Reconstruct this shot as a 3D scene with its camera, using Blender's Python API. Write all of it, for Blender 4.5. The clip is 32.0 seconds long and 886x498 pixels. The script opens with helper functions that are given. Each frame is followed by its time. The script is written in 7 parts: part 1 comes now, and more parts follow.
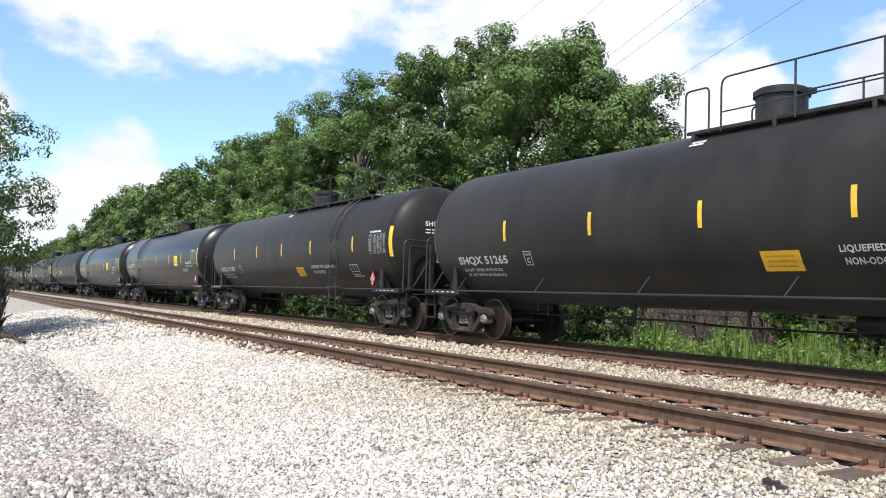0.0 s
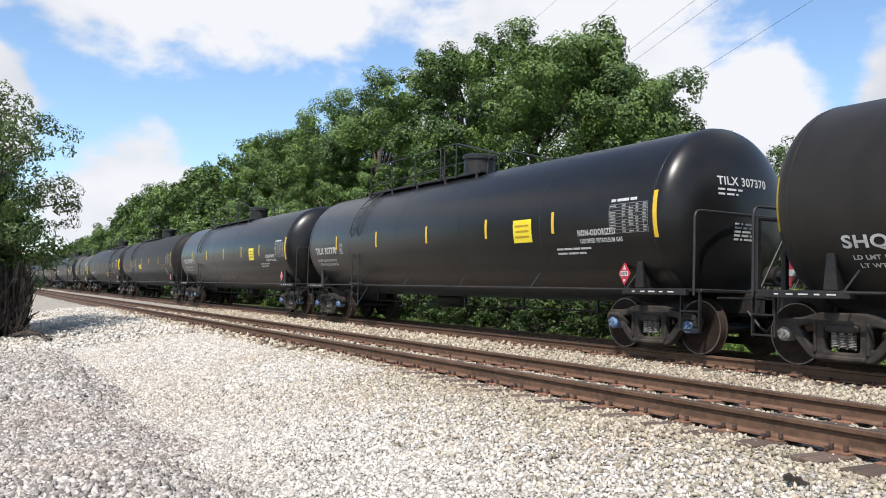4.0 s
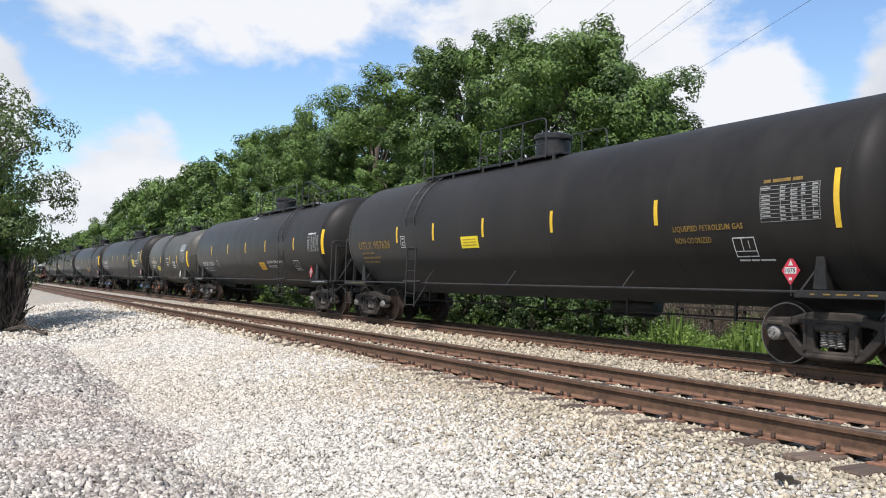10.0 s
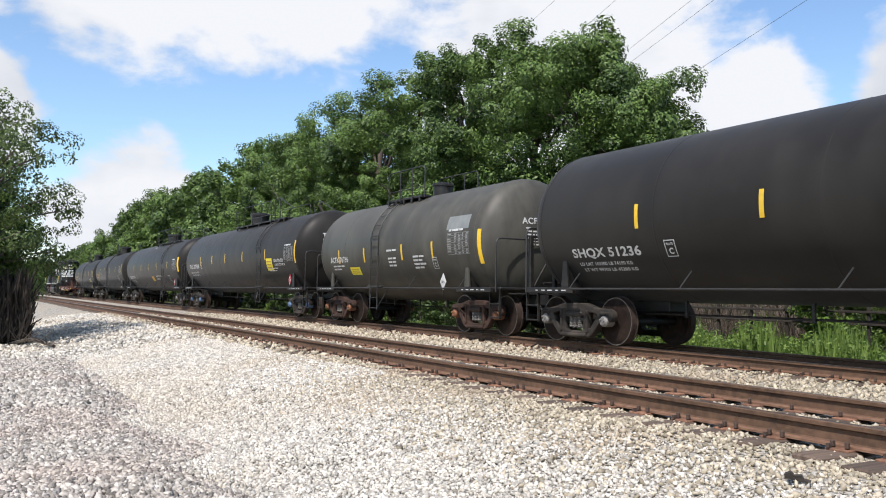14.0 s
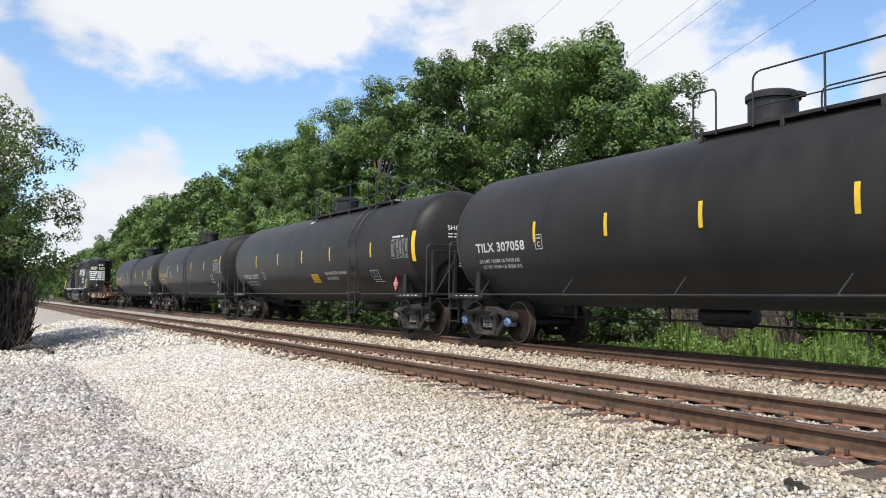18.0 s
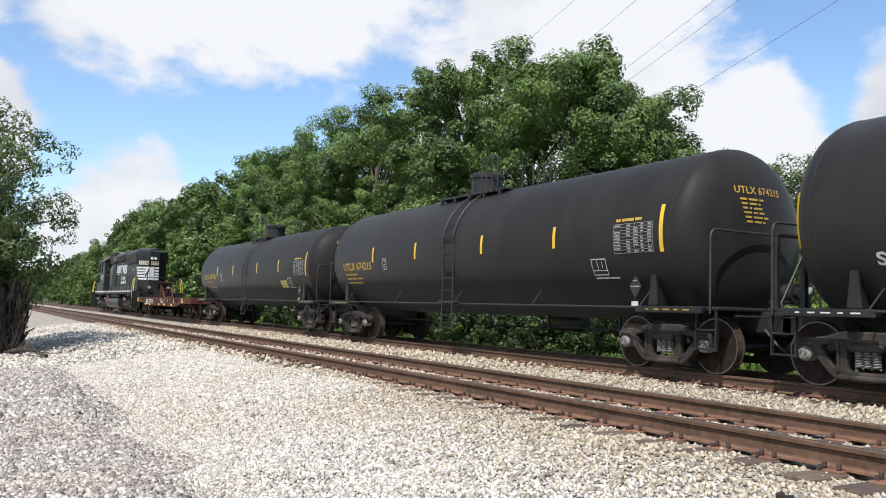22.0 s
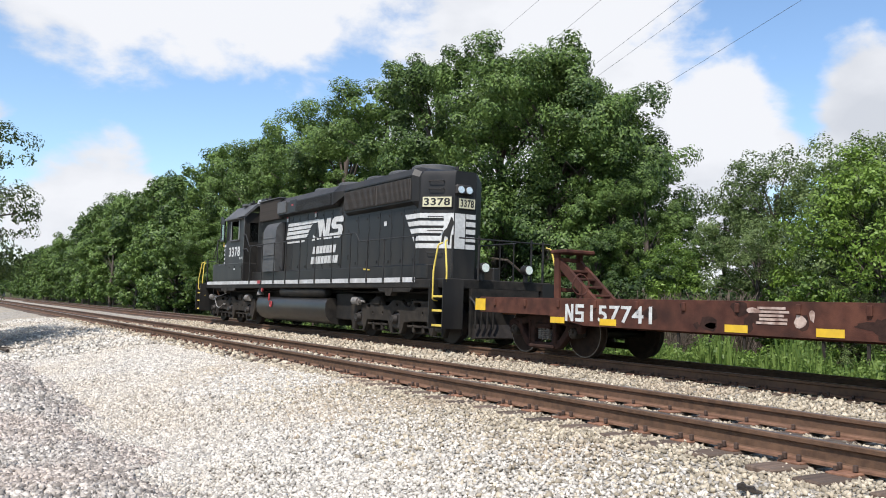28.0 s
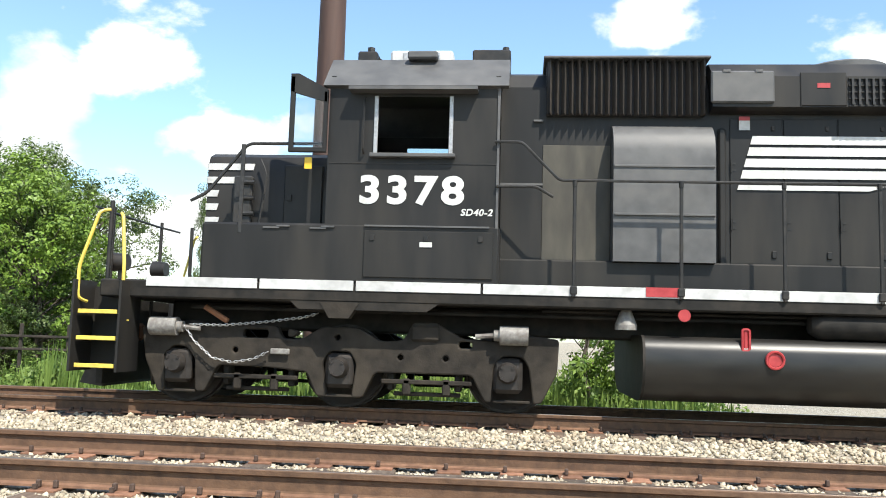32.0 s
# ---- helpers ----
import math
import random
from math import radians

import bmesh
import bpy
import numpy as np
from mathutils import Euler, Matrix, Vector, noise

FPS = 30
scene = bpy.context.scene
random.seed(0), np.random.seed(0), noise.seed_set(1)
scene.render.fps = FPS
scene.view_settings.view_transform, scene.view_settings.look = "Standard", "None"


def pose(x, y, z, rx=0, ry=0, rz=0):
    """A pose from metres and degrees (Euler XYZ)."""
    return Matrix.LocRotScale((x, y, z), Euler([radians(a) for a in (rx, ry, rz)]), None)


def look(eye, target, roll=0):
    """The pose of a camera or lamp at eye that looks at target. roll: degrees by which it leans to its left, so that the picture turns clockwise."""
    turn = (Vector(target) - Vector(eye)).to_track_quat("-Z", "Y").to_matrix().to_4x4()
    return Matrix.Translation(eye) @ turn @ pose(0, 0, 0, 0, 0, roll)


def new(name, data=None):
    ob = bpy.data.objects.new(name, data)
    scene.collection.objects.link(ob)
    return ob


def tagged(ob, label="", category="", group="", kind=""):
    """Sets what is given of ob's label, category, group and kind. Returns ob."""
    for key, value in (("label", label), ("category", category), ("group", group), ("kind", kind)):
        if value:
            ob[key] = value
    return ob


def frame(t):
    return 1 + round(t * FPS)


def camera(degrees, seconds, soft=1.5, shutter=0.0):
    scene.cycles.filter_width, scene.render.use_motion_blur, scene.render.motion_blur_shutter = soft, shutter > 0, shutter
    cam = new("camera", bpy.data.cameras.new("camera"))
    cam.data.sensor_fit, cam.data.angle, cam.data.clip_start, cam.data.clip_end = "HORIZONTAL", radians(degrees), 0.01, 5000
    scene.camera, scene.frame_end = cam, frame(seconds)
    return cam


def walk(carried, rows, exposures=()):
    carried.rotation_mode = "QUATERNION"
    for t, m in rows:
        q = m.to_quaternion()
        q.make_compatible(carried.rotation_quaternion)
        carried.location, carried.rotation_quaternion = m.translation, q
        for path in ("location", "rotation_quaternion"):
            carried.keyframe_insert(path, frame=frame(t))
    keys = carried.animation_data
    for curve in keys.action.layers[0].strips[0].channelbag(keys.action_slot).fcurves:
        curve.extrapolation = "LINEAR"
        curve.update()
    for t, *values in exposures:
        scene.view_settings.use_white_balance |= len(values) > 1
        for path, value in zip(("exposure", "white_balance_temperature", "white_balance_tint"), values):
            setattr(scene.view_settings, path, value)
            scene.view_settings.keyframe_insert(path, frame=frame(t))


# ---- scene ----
# camera: seconds, eye, heading left of the +y axis, tilt, lean
CAMERA_ROWS = [
    (0, -0.093, -0.065, 0.901, 58.92, 3.28, 1.94), (0.5, -0.090, -0.063, 0.901, 60.87, 3.03, 1.34), (1, -0.087, -0.061, 0.901, 59.74, 3.00, 0.44),
    (1.5, -0.084, -0.059, 0.901, 59.68, 2.88, 0.38), (2, -0.081, -0.057, 0.902, 59.60, 2.94, 0.40), (2.5, -0.078, -0.056, 0.902, 58.58, 3.16, 1.45),
    (3, -0.076, -0.054, 0.902, 59.71, 3.06, 1.79), (3.5, -0.073, -0.052, 0.902, 60.38, 2.98, 1.65), (5.5, -0.061, -0.044, 0.903, 60.05, 3.11, 2.26),
    (6, -0.058, -0.042, 0.903, 60.00, 3.31, 2.61), (6.5, -0.057, -0.043, 0.903, 59.50, 3.54, 1.92), (7, -0.056, -0.043, 0.904, 59.10, 3.29, 1.48),
    (7.5, -0.055, -0.043, 0.904, 59.35, 3.01, 1.73), (8, -0.055, -0.043, 0.904, 59.74, 2.85, 1.61), (8.5, -0.054, -0.043, 0.905, 59.93, 2.81, 1.63),
    (9, -0.053, -0.043, 0.905, 60.09, 2.83, 1.66), (9.5, -0.052, -0.044, 0.905, 60.11, 2.82, 1.89), (10, -0.051, -0.044, 0.906, 60.16, 2.78, 2.08),
    (10.5, -0.051, -0.044, 0.906, 60.35, 2.98, 2.28), (11, -0.050, -0.044, 0.907, 60.29, 3.10, 1.92), (11.5, -0.049, -0.044, 0.907, 60.35, 3.32, 1.84),
    (12, -0.048, -0.045, 0.907, 60.12, 3.18, 2.35), (12.5, -0.047, -0.045, 0.908, 59.86, 3.16, 1.68), (13, -0.047, -0.045, 0.908, 59.76, 3.10, 1.38),
    (13.5, -0.046, -0.044, 0.908, 60.16, 3.01, 1.02), (14, -0.045, -0.044, 0.909, 60.50, 3.09, 0.98), (14.5, -0.044, -0.043, 0.909, 60.63, 3.25, 0.96),
    (15, -0.044, -0.043, 0.909, 60.65, 3.51, 1.32), (15.5, -0.043, -0.043, 0.910, 60.77, 3.81, 1.50), (17.5, -0.040, -0.041, 0.911, 60.63, 3.80, 1.10),
    (18, -0.040, -0.040, 0.911, 60.50, 3.49, 0.97), (18.5, -0.039, -0.040, 0.912, 60.56, 3.50, 1.27), (19, -0.038, -0.039, 0.912, 60.42, 3.65, 1.53),
    (19.5, -0.036, -0.041, 0.912, 60.67, 3.76, 1.51), (20, -0.034, -0.043, 0.912, 60.90, 3.79, 1.46), (20.5, -0.032, -0.045, 0.912, 60.61, 3.80, 1.37),
    (21, -0.031, -0.046, 0.912, 60.25, 4.04, 1.58), (21.5, -0.029, -0.048, 0.912, 60.33, 3.96, 1.64), (22, -0.027, -0.050, 0.912, 60.23, 4.11, 1.80),
    (22.5, -0.025, -0.052, 0.912, 60.26, 3.95, 1.61), (23, -0.023, -0.054, 0.912, 60.20, 4.10, 1.77), (23.5, -0.021, -0.055, 0.912, 60.30, 4.10, 1.84),
    (24, -0.019, -0.057, 0.912, 60.41, 4.14, 1.91), (24.5, -0.019, -0.055, 0.911, 60.39, 4.23, 2.12), (26.5, -0.020, -0.048, 0.906, 59.14, 3.85, 2.07),
    (27, -0.020, -0.046, 0.904, 58.97, 3.60, 2.01), (27.5, -0.019, -0.040, 0.905, 58.47, 3.78, 1.88), (28, -0.018, -0.034, 0.906, 58.14, 3.81, 1.82),
    (28.5, -0.016, -0.029, 0.903, 57.74, 4.24, 2.62), (29, 0.003, -0.020, 0.900, 56.15, 4.58, 2.95), (29.5, 0.024, 0.013, 0.899, 51.37, 4.69, 2.70),
    (30, 0.051, 0.038, 0.907, 45.39, 4.89, 3.24), (30.5, 0.069, 0.061, 0.909, 37.57, 5.38, 2.29), (31, 0.057, 0.069, 0.913, 30.38, 5.90, 1.82),
    (31.5, 0.048, 0.094, 0.911, 19.40, 5.93, 1.08), (32, 0.061, 0.097, 0.904, 5.32, 6.02, 1.71),
]


def aim(x, y, z, heading, tilt, lean):
    h, p = radians(heading), radians(tilt)
    way = Vector((-math.sin(h) * math.cos(p), math.cos(h) * math.cos(p), math.sin(p)))
    return look((x, y, z), Vector((x, y, z)) + way, lean)


cam = camera(55.5, 32.0, soft=1.0)
walk(cam, [(t, aim(*row)) for t, *row in CAMERA_ROWS],
     exposures=[(0.0, 0.34, 6450, 13), (1.0, 0.18, 6550, 13), (2.0, 0.12, 6550, 13), (28.6, 0.12, 6550, 13), (30.2, 0.30, 6850, 13), (31.0, 0.58, 6950, 11), (32.0, 0.74, 6850, 8)])

# ---- light ----
SUN = Vector((0.42, -0.62, 1.05)).normalized()
world = bpy.data.worlds.new("sky")
scene.world = world
world.use_nodes = True
wn, wl = world.node_tree.nodes, world.node_tree.links
wn.clear()
sky = wn.new("ShaderNodeTexSky")
sky.sky_type, sky.sun_disc = "NISHITA", False
sky.sun_elevation = math.asin(SUN.z)
sky.sun_rotation = math.atan2(SUN.x, SUN.y)
sky.air_density, sky.dust_density, sky.ozone_density = 1.0, 0.6, 1.0
where = wn.new("ShaderNodeTexCoord")
axes = wn.new("ShaderNodeSeparateXYZ")
wl.new(where.outputs["Generated"], axes.inputs[0])


def calc(kind, a, b=0.0, c=0.0):
    """One sum on sky values; numbers or sockets."""
    node = wn.new("ShaderNodeMath")
    node.operation = kind
    for socket, value in zip(node.inputs, (a, b, c)):
        if isinstance(value, (int, float)):
            socket.default_value = value
        else:
            wl.new(value, socket)
    return node.outputs[0]


left = calc("MULTIPLY", axes.outputs["X"], -1.0)
bearing = calc("MULTIPLY", calc("ARCTAN2", left, axes.outputs["Y"]), 57.2958)
rise = calc("MULTIPLY", calc("ARCSINE", axes.outputs["Z"]), 57.2958)
shift = wn.new("ShaderNodeVectorMath")
shift.operation = "MULTIPLY"
shift.inputs[1].default_value = (1.0, 1.0, 1.7)
wl.new(where.outputs["Generated"], shift.inputs[0])
puffs = wn.new("ShaderNodeTexNoise")
puffs.inputs["Scale"].default_value, puffs.inputs["Detail"].default_value = 9.0, 10.0
puffs.inputs["Roughness"].default_value, puffs.inputs["Distortion"].default_value = 0.55, 0.15
wl.new(shift.outputs[0], puffs.inputs["Vector"])
ragged = calc("MULTIPLY_ADD", puffs.outputs["Fac"], 2.2, -1.1)
# clouds: bearing left of +y, elevation, half width, half height
cloud = calc("MULTIPLY_ADD", ragged, 0.75, -0.42)
for b0, e0, wide, high in ((52.5, 12, 12.5, 23), (41, 9, 6, 8), (77, 22, 26, 8.0), (80.8, 4.0, 5.4, 5.6), (90, 11.0, 4.2, 4.2), (27, 17.5, 3.6, 2.8), (19, 12.5, 5, 2.6), (31.5, 13, 3.0, 5), (26, 5, 7, 3.5), (-9, 22, 4, 2), (-23, 18, 3, 3),
                            (120, 25, 20, 9), (170, 20, 25, 8), (-70, 25, 24, 9), (-130, 22, 25, 9), (0, 48, 40, 9)):
    dx = calc("DIVIDE", calc("SUBTRACT", bearing, b0), wide)
    dy = calc("DIVIDE", calc("SUBTRACT", rise, e0), high)
    away = calc("SQRT", calc("ADD", calc("MULTIPLY", dx, dx), calc("MULTIPLY", dy, dy)))
    loose = -25 < b0 < 30
    cloud = calc("MAXIMUM", cloud, calc("ADD", calc("MULTIPLY", calc("SUBTRACT", 1.0, away), 0.62 if loose else 1.0), calc("MULTIPLY", ragged, 1.25 if loose else 0.75)))
cover = wn.new("ShaderNodeMapRange")
cover.interpolation_type = "SMOOTHSTEP"
for i, v in zip((1, 2, 3, 4), (-0.10, 0.28, 0.0, 1.0)):
    cover.inputs[i].default_value = v
wl.new(cloud, cover.inputs[0])
tops = wn.new("ShaderNodeTexNoise")
tops.inputs["Scale"].default_value, tops.inputs["Detail"].default_value = 4.5, 6.0
wl.new(shift.outputs[0], tops.inputs["Vector"])
shade = wn.new("ShaderNodeValToRGB")
shade.color_ramp.elements[0].position, shade.color_ramp.elements[0].color = 0.31, (5.7, 6.15, 6.7, 1)
shade.color_ramp.elements[1].position, shade.color_ramp.elements[1].color = 0.53, (7.8, 8.15, 8.5, 1)
wl.new(tops.outputs["Fac"], shade.inputs[0])
blue = wn.new("ShaderNodeMix")
blue.data_type, blue.blend_type = "RGBA", "MULTIPLY"
blue.inputs[0].default_value = 1.0
blue.inputs[7].default_value = (1.42, 1.62, 1.74, 1)
wl.new(sky.outputs[0], blue.inputs[6])
mixed = wn.new("ShaderNodeMix")
mixed.data_type = "RGBA"
wl.new(cover.outputs[0], mixed.inputs[0])
wl.new(blue.outputs[2], mixed.inputs[6])
wl.new(shade.outputs[0], mixed.inputs[7])
back = wn.new("ShaderNodeBackground")
back.inputs["Strength"].default_value = 0.105
wl.new(mixed.outputs[2], back.inputs["Color"])
wout = wn.new("ShaderNodeOutputWorld")
wl.new(back.outputs[0], wout.inputs[0])

lamp = bpy.data.lights.new("sun", "SUN")
lamp.energy, lamp.angle, lamp.color = 5.0, radians(0.6), (1.0, 0.965, 0.91)
sun = new("sun", lamp)
sun.matrix_world = look(SUN * 200, (0, 0, 0))


# ---- materials ----
def surface(name, a, b, scale=6.0, rough=0.6, metal=0.0, bump=0.0, bump_scale=60.0, stain=None, stain_scale=1.2,
            stain_amount=0.5, rough_var=0.1, coat=0.0, stretch=(1, 1, 1), island=0.0, each=0.0, spec=0.5, dust=0.0):
    """Two tones in fine grain, a stain in broad patches, and relief. island and each: tone of loose pieces and of objects."""
    m = bpy.data.materials.new(name)
    m.use_nodes = True
    n, l = m.node_tree.nodes, m.node_tree.links
    p = n["Principled BSDF"]
    tc = n.new("ShaderNodeTexCoord")
    mp = n.new("ShaderNodeMapping")
    mp.inputs["Scale"].default_value = stretch
    l.new(tc.outputs["Object"], mp.inputs[0])
    fine = n.new("ShaderNodeTexNoise")
    fine.inputs["Scale"].default_value, fine.inputs["Detail"].default_value = scale, 6
    l.new(mp.outputs[0], fine.inputs["Vector"])
    ramp = n.new("ShaderNodeValToRGB")
    ramp.color_ramp.elements[0].position, ramp.color_ramp.elements[1].position = 0.32, 0.68
    ramp.color_ramp.elements[0].color, ramp.color_ramp.elements[1].color = (*a, 1), (*b, 1)
    l.new(fine.outputs["Fac"], ramp.inputs[0])
    colour = ramp.outputs[0]
    if stain:
        broad = n.new("ShaderNodeTexNoise")
        broad.inputs["Scale"].default_value, broad.inputs["Detail"].default_value = stain_scale, 5
        l.new(mp.outputs[0], broad.inputs["Vector"])
        r2 = n.new("ShaderNodeMapRange")
        for i, v in zip((1, 2, 3, 4), (0.45, 0.7, 0.0, stain_amount)):
            r2.inputs[i].default_value = v
        l.new(broad.outputs["Fac"], r2.inputs[0])
        mx = n.new("ShaderNodeMix")
        mx.data_type = "RGBA"
        mx.inputs[7].default_value = (*stain, 1)
        l.new(r2.outputs[0], mx.inputs[0])
        l.new(colour, mx.inputs[6])
        colour = mx.outputs[2]
    for amount, node, socket in ((island, "ShaderNodeNewGeometry", "Random Per Island"), (each, "ShaderNodeObjectInfo", "Random")):
        if amount:
            src = n.new(node)
            mr = n.new("ShaderNodeMapRange")
            mr.inputs[3].default_value, mr.inputs[4].default_value = 1 - amount, 1 + amount
            l.new(src.outputs[socket], mr.inputs[0])
            mul = n.new("ShaderNodeVectorMath")
            mul.operation = "SCALE"
            l.new(colour, mul.inputs[0])
            l.new(mr.outputs[0], mul.inputs["Scale"])
            colour = mul.outputs[0]
    l.new(colour, p.inputs["Base Color"])
    rr = n.new("ShaderNodeMapRange")
    rr.inputs[3].default_value, rr.inputs[4].default_value = max(rough - rough_var, 0.03), min(rough + rough_var, 1)
    l.new(fine.outputs["Fac"], rr.inputs[0])
    l.new(rr.outputs[0], p.inputs["Roughness"])
    p.inputs["Metallic"].default_value = metal
    p.inputs["Specular IOR Level"].default_value = spec
    p.inputs["Coat Weight"].default_value = coat
    p.inputs["Sheen Weight"].default_value, p.inputs["Sheen Roughness"].default_value = dust, 0.45
    p.inputs["Coat Roughness"].default_value = 0.12
    if bump:
        bn = n.new("ShaderNodeTexNoise")
        bn.inputs["Scale"].default_value, bn.inputs["Detail"].default_value = bump_scale, 5
        l.new(mp.outputs[0], bn.inputs["Vector"])
        bp = n.new("ShaderNodeBump")
        bp.inputs["Strength"].default_value, bp.inputs["Distance"].default_value = bump, 0.02
        l.new(bn.outputs["Fac"], bp.inputs["Height"])
        l.new(bp.outputs[0], p.inputs["Normal"])
    return m


def leafy(name, dark, light, through_amount=0.24):
    """Leaves: tone by loose leaf and by broad patch, some light comes through them."""
    m = bpy.data.materials.new(name)
    m.use_nodes = True
    n, l = m.node_tree.nodes, m.node_tree.links
    p = n["Principled BSDF"]
    geo = n.new("ShaderNodeNewGeometry")
    tc = n.new("ShaderNodeTexCoord")
    broad = n.new("ShaderNodeTexNoise")
    broad.inputs["Scale"].default_value = 0.45
    broad.inputs["Detail"].default_value = 4
    l.new(tc.outputs["Object"], broad.inputs["Vector"])
    add = n.new("ShaderNodeMath")
    add.operation = "ADD"
    half = n.new("ShaderNodeMath")
    half.operation = "MULTIPLY"
    half.inputs[1].default_value = 0.5
    l.new(geo.outputs["Random Per Island"], half.inputs[0])
    l.new(half.outputs[0], add.inputs[0])
    l.new(broad.outputs["Fac"], add.inputs[1])
    info = n.new("ShaderNodeObjectInfo")
    tone = n.new("ShaderNodeMath")
    tone.operation = "MULTIPLY_ADD"
    tone.inputs[1].default_value, tone.inputs[2].default_value = 0.3, -0.15
    l.new(info.outputs["Random"], tone.inputs[0])
    both = n.new("ShaderNodeMath")
    both.operation = "ADD"
    l.new(add.outputs[0], both.inputs[0])
    l.new(tone.outputs[0], both.inputs[1])
    ramp = n.new("ShaderNodeValToRGB")
    ramp.color_ramp.elements[0].position, ramp.color_ramp.elements[1].position = 0.4, 1.05
    ramp.color_ramp.elements[0].color, ramp.color_ramp.elements[1].color = (*dark, 1), (*light, 1)
    l.new(both.outputs[0], ramp.inputs[0])
    l.new(ramp.outputs[0], p.inputs["Base Color"])
    p.inputs["Roughness"].default_value = 0.5
    p.inputs["Specular IOR Level"].default_value = 0.3
    tr = n.new("ShaderNodeBsdfTranslucent")
    l.new(ramp.outputs[0], tr.inputs[0])
    mx = n.new("ShaderNodeMixShader")
    mx.inputs[0].default_value = through_amount
    l.new(p.outputs[0], mx.inputs[1])
    l.new(tr.outputs[0], mx.inputs[2])
    l.new(mx.outputs[0], n["Material Output"].inputs[0])
    return m


TANK_SATIN = surface("satin_black_tank_paint", (0.0165, 0.0148, 0.0130), (0.0208, 0.0186, 0.0163), 3, 0.48, spec=0.16, dust=0.06, bump=0.02, bump_scale=8,
                     stain=(0.046, 0.041, 0.035), stain_scale=0.7, stain_amount=0.4, stretch=(1, 1, 0.5))
TANK_GLOSS = surface("gloss_black_tank_paint", (0.0065, 0.0062, 0.006), (0.0092, 0.0088, 0.0085), 3, 0.32, spec=0.34, dust=0.05, bump=0.006, bump_scale=5,
                     stain=(0.02, 0.018, 0.016), stain_scale=0.8, stain_amount=0.3, rough_var=0.05)
TANK_DULL = surface("dull_weathered_tank_paint", (0.0142, 0.0128, 0.0115), (0.019, 0.0172, 0.0154), 4, 0.55, spec=0.14, dust=0.08, bump=0.02, bump_scale=9,
                    stain=(0.036, 0.031, 0.027), stain_scale=0.9, stain_amount=0.35, stretch=(1, 1, 0.4))
TANK_GREY = surface("faded_grey_tank_paint", (0.056, 0.053, 0.043), (0.086, 0.081, 0.066), 4, 0.5, spec=0.3, bump=0.02, bump_scale=9,
                    stain=(0.035, 0.030, 0.024), stain_scale=0.9, stain_amount=0.65, stretch=(1, 1, 0.4))
TANK_PATCH = surface("pale_grey_repaint", (0.17, 0.18, 0.175), (0.22, 0.23, 0.22), 4, 0.5, spec=0.3)
STEEL_BLACK = surface("black_painted_steel", (0.010, 0.010, 0.010), (0.019, 0.018, 0.017), 12, 0.5, spec=0.36, bump=0.05, stain=(0.05, 0.038, 0.03), stain_scale=3, stain_amount=0.4)
RAILING_GREY = surface("dark_grey_railing_paint", (0.020, 0.0205, 0.021), (0.036, 0.036, 0.036), 20, 0.5, spec=0.3, stain=(0.06, 0.048, 0.038), stain_scale=4, stain_amount=0.3)
TRUCK_GRIME = surface("grimy_cast_steel", (0.015, 0.0128, 0.011), (0.036, 0.030, 0.025), 9, 0.75, spec=0.3, bump=0.25, bump_scale=40, stain=(0.085, 0.066, 0.052), stain_scale=3, stain_amount=0.6)
WHEEL_STEEL = surface("brown_wheel_steel", (0.032, 0.021, 0.016), (0.068, 0.044, 0.034), 8, 0.7, spec=0.25, bump=0.1, stain=(0.02, 0.017, 0.015), stain_scale=3, stain_amount=0.6)
# darker even tone for locomotive wheels, journal boxes and plow
LOCO_WHEEL = surface("dark_wheel_steel", (0.018, 0.015, 0.013), (0.036, 0.03, 0.026), 10, 0.6, metal=0.2, bump=0.1)
TREAD_STEEL = surface("polished_wheel_rim", (0.14, 0.125, 0.11), (0.24, 0.22, 0.20), 18, 0.45, metal=0.8)
CAP_BLUE = surface("blue_bearing_cap", (0.06, 0.13, 0.27), (0.16, 0.26, 0.42), 20, 0.6, stain=(0.1, 0.085, 0.07), stain_scale=9, stain_amount=0.7)
CAP_GREY = surface("grey_bearing_cap", (0.14, 0.13, 0.12), (0.26, 0.25, 0.23), 20, 0.6, stain=(0.08, 0.06, 0.05), stain_scale=9, stain_amount=0.6)
WHITE_MARK = surface("white_lettering_paint", (0.48, 0.48, 0.46), (0.62, 0.62, 0.60), 14, 0.5, stain=(0.26, 0.25, 0.23), stain_scale=5, stain_amount=0.35)
YELLOW_MARK = surface("yellow_lettering_paint", (0.40, 0.24, 0.025), (0.50, 0.32, 0.04), 14, 0.5, stain=(0.2, 0.13, 0.05), stain_scale=5, stain_amount=0.4)
YELLOW_FADED = surface("faded_yellow_lettering", (0.16, 0.095, 0.018), (0.24, 0.15, 0.025), 14, 0.6, stain=(0.08, 0.055, 0.03), stain_scale=5, stain_amount=0.5)
YELLOW_STRIPE = surface("yellow_reflective_stripe", (0.64, 0.39, 0.02), (0.74, 0.48, 0.028), 10, 0.4, stain=(0.5, 0.33, 0.05), stain_scale=3, stain_amount=0.4)
PLACARD_YELLOW = surface("yellow_panel_paint", (0.75, 0.60, 0.02), (0.82, 0.68, 0.04), 10, 0.45)
PLACARD_ORANGE = surface("orange_panel_paint", (0.72, 0.36, 0.01), (0.80, 0.43, 0.02), 10, 0.5)
PANEL_INK = surface("ochre_panel_writing", (0.42, 0.24, 0.015), (0.50, 0.30, 0.02), 14, 0.6)
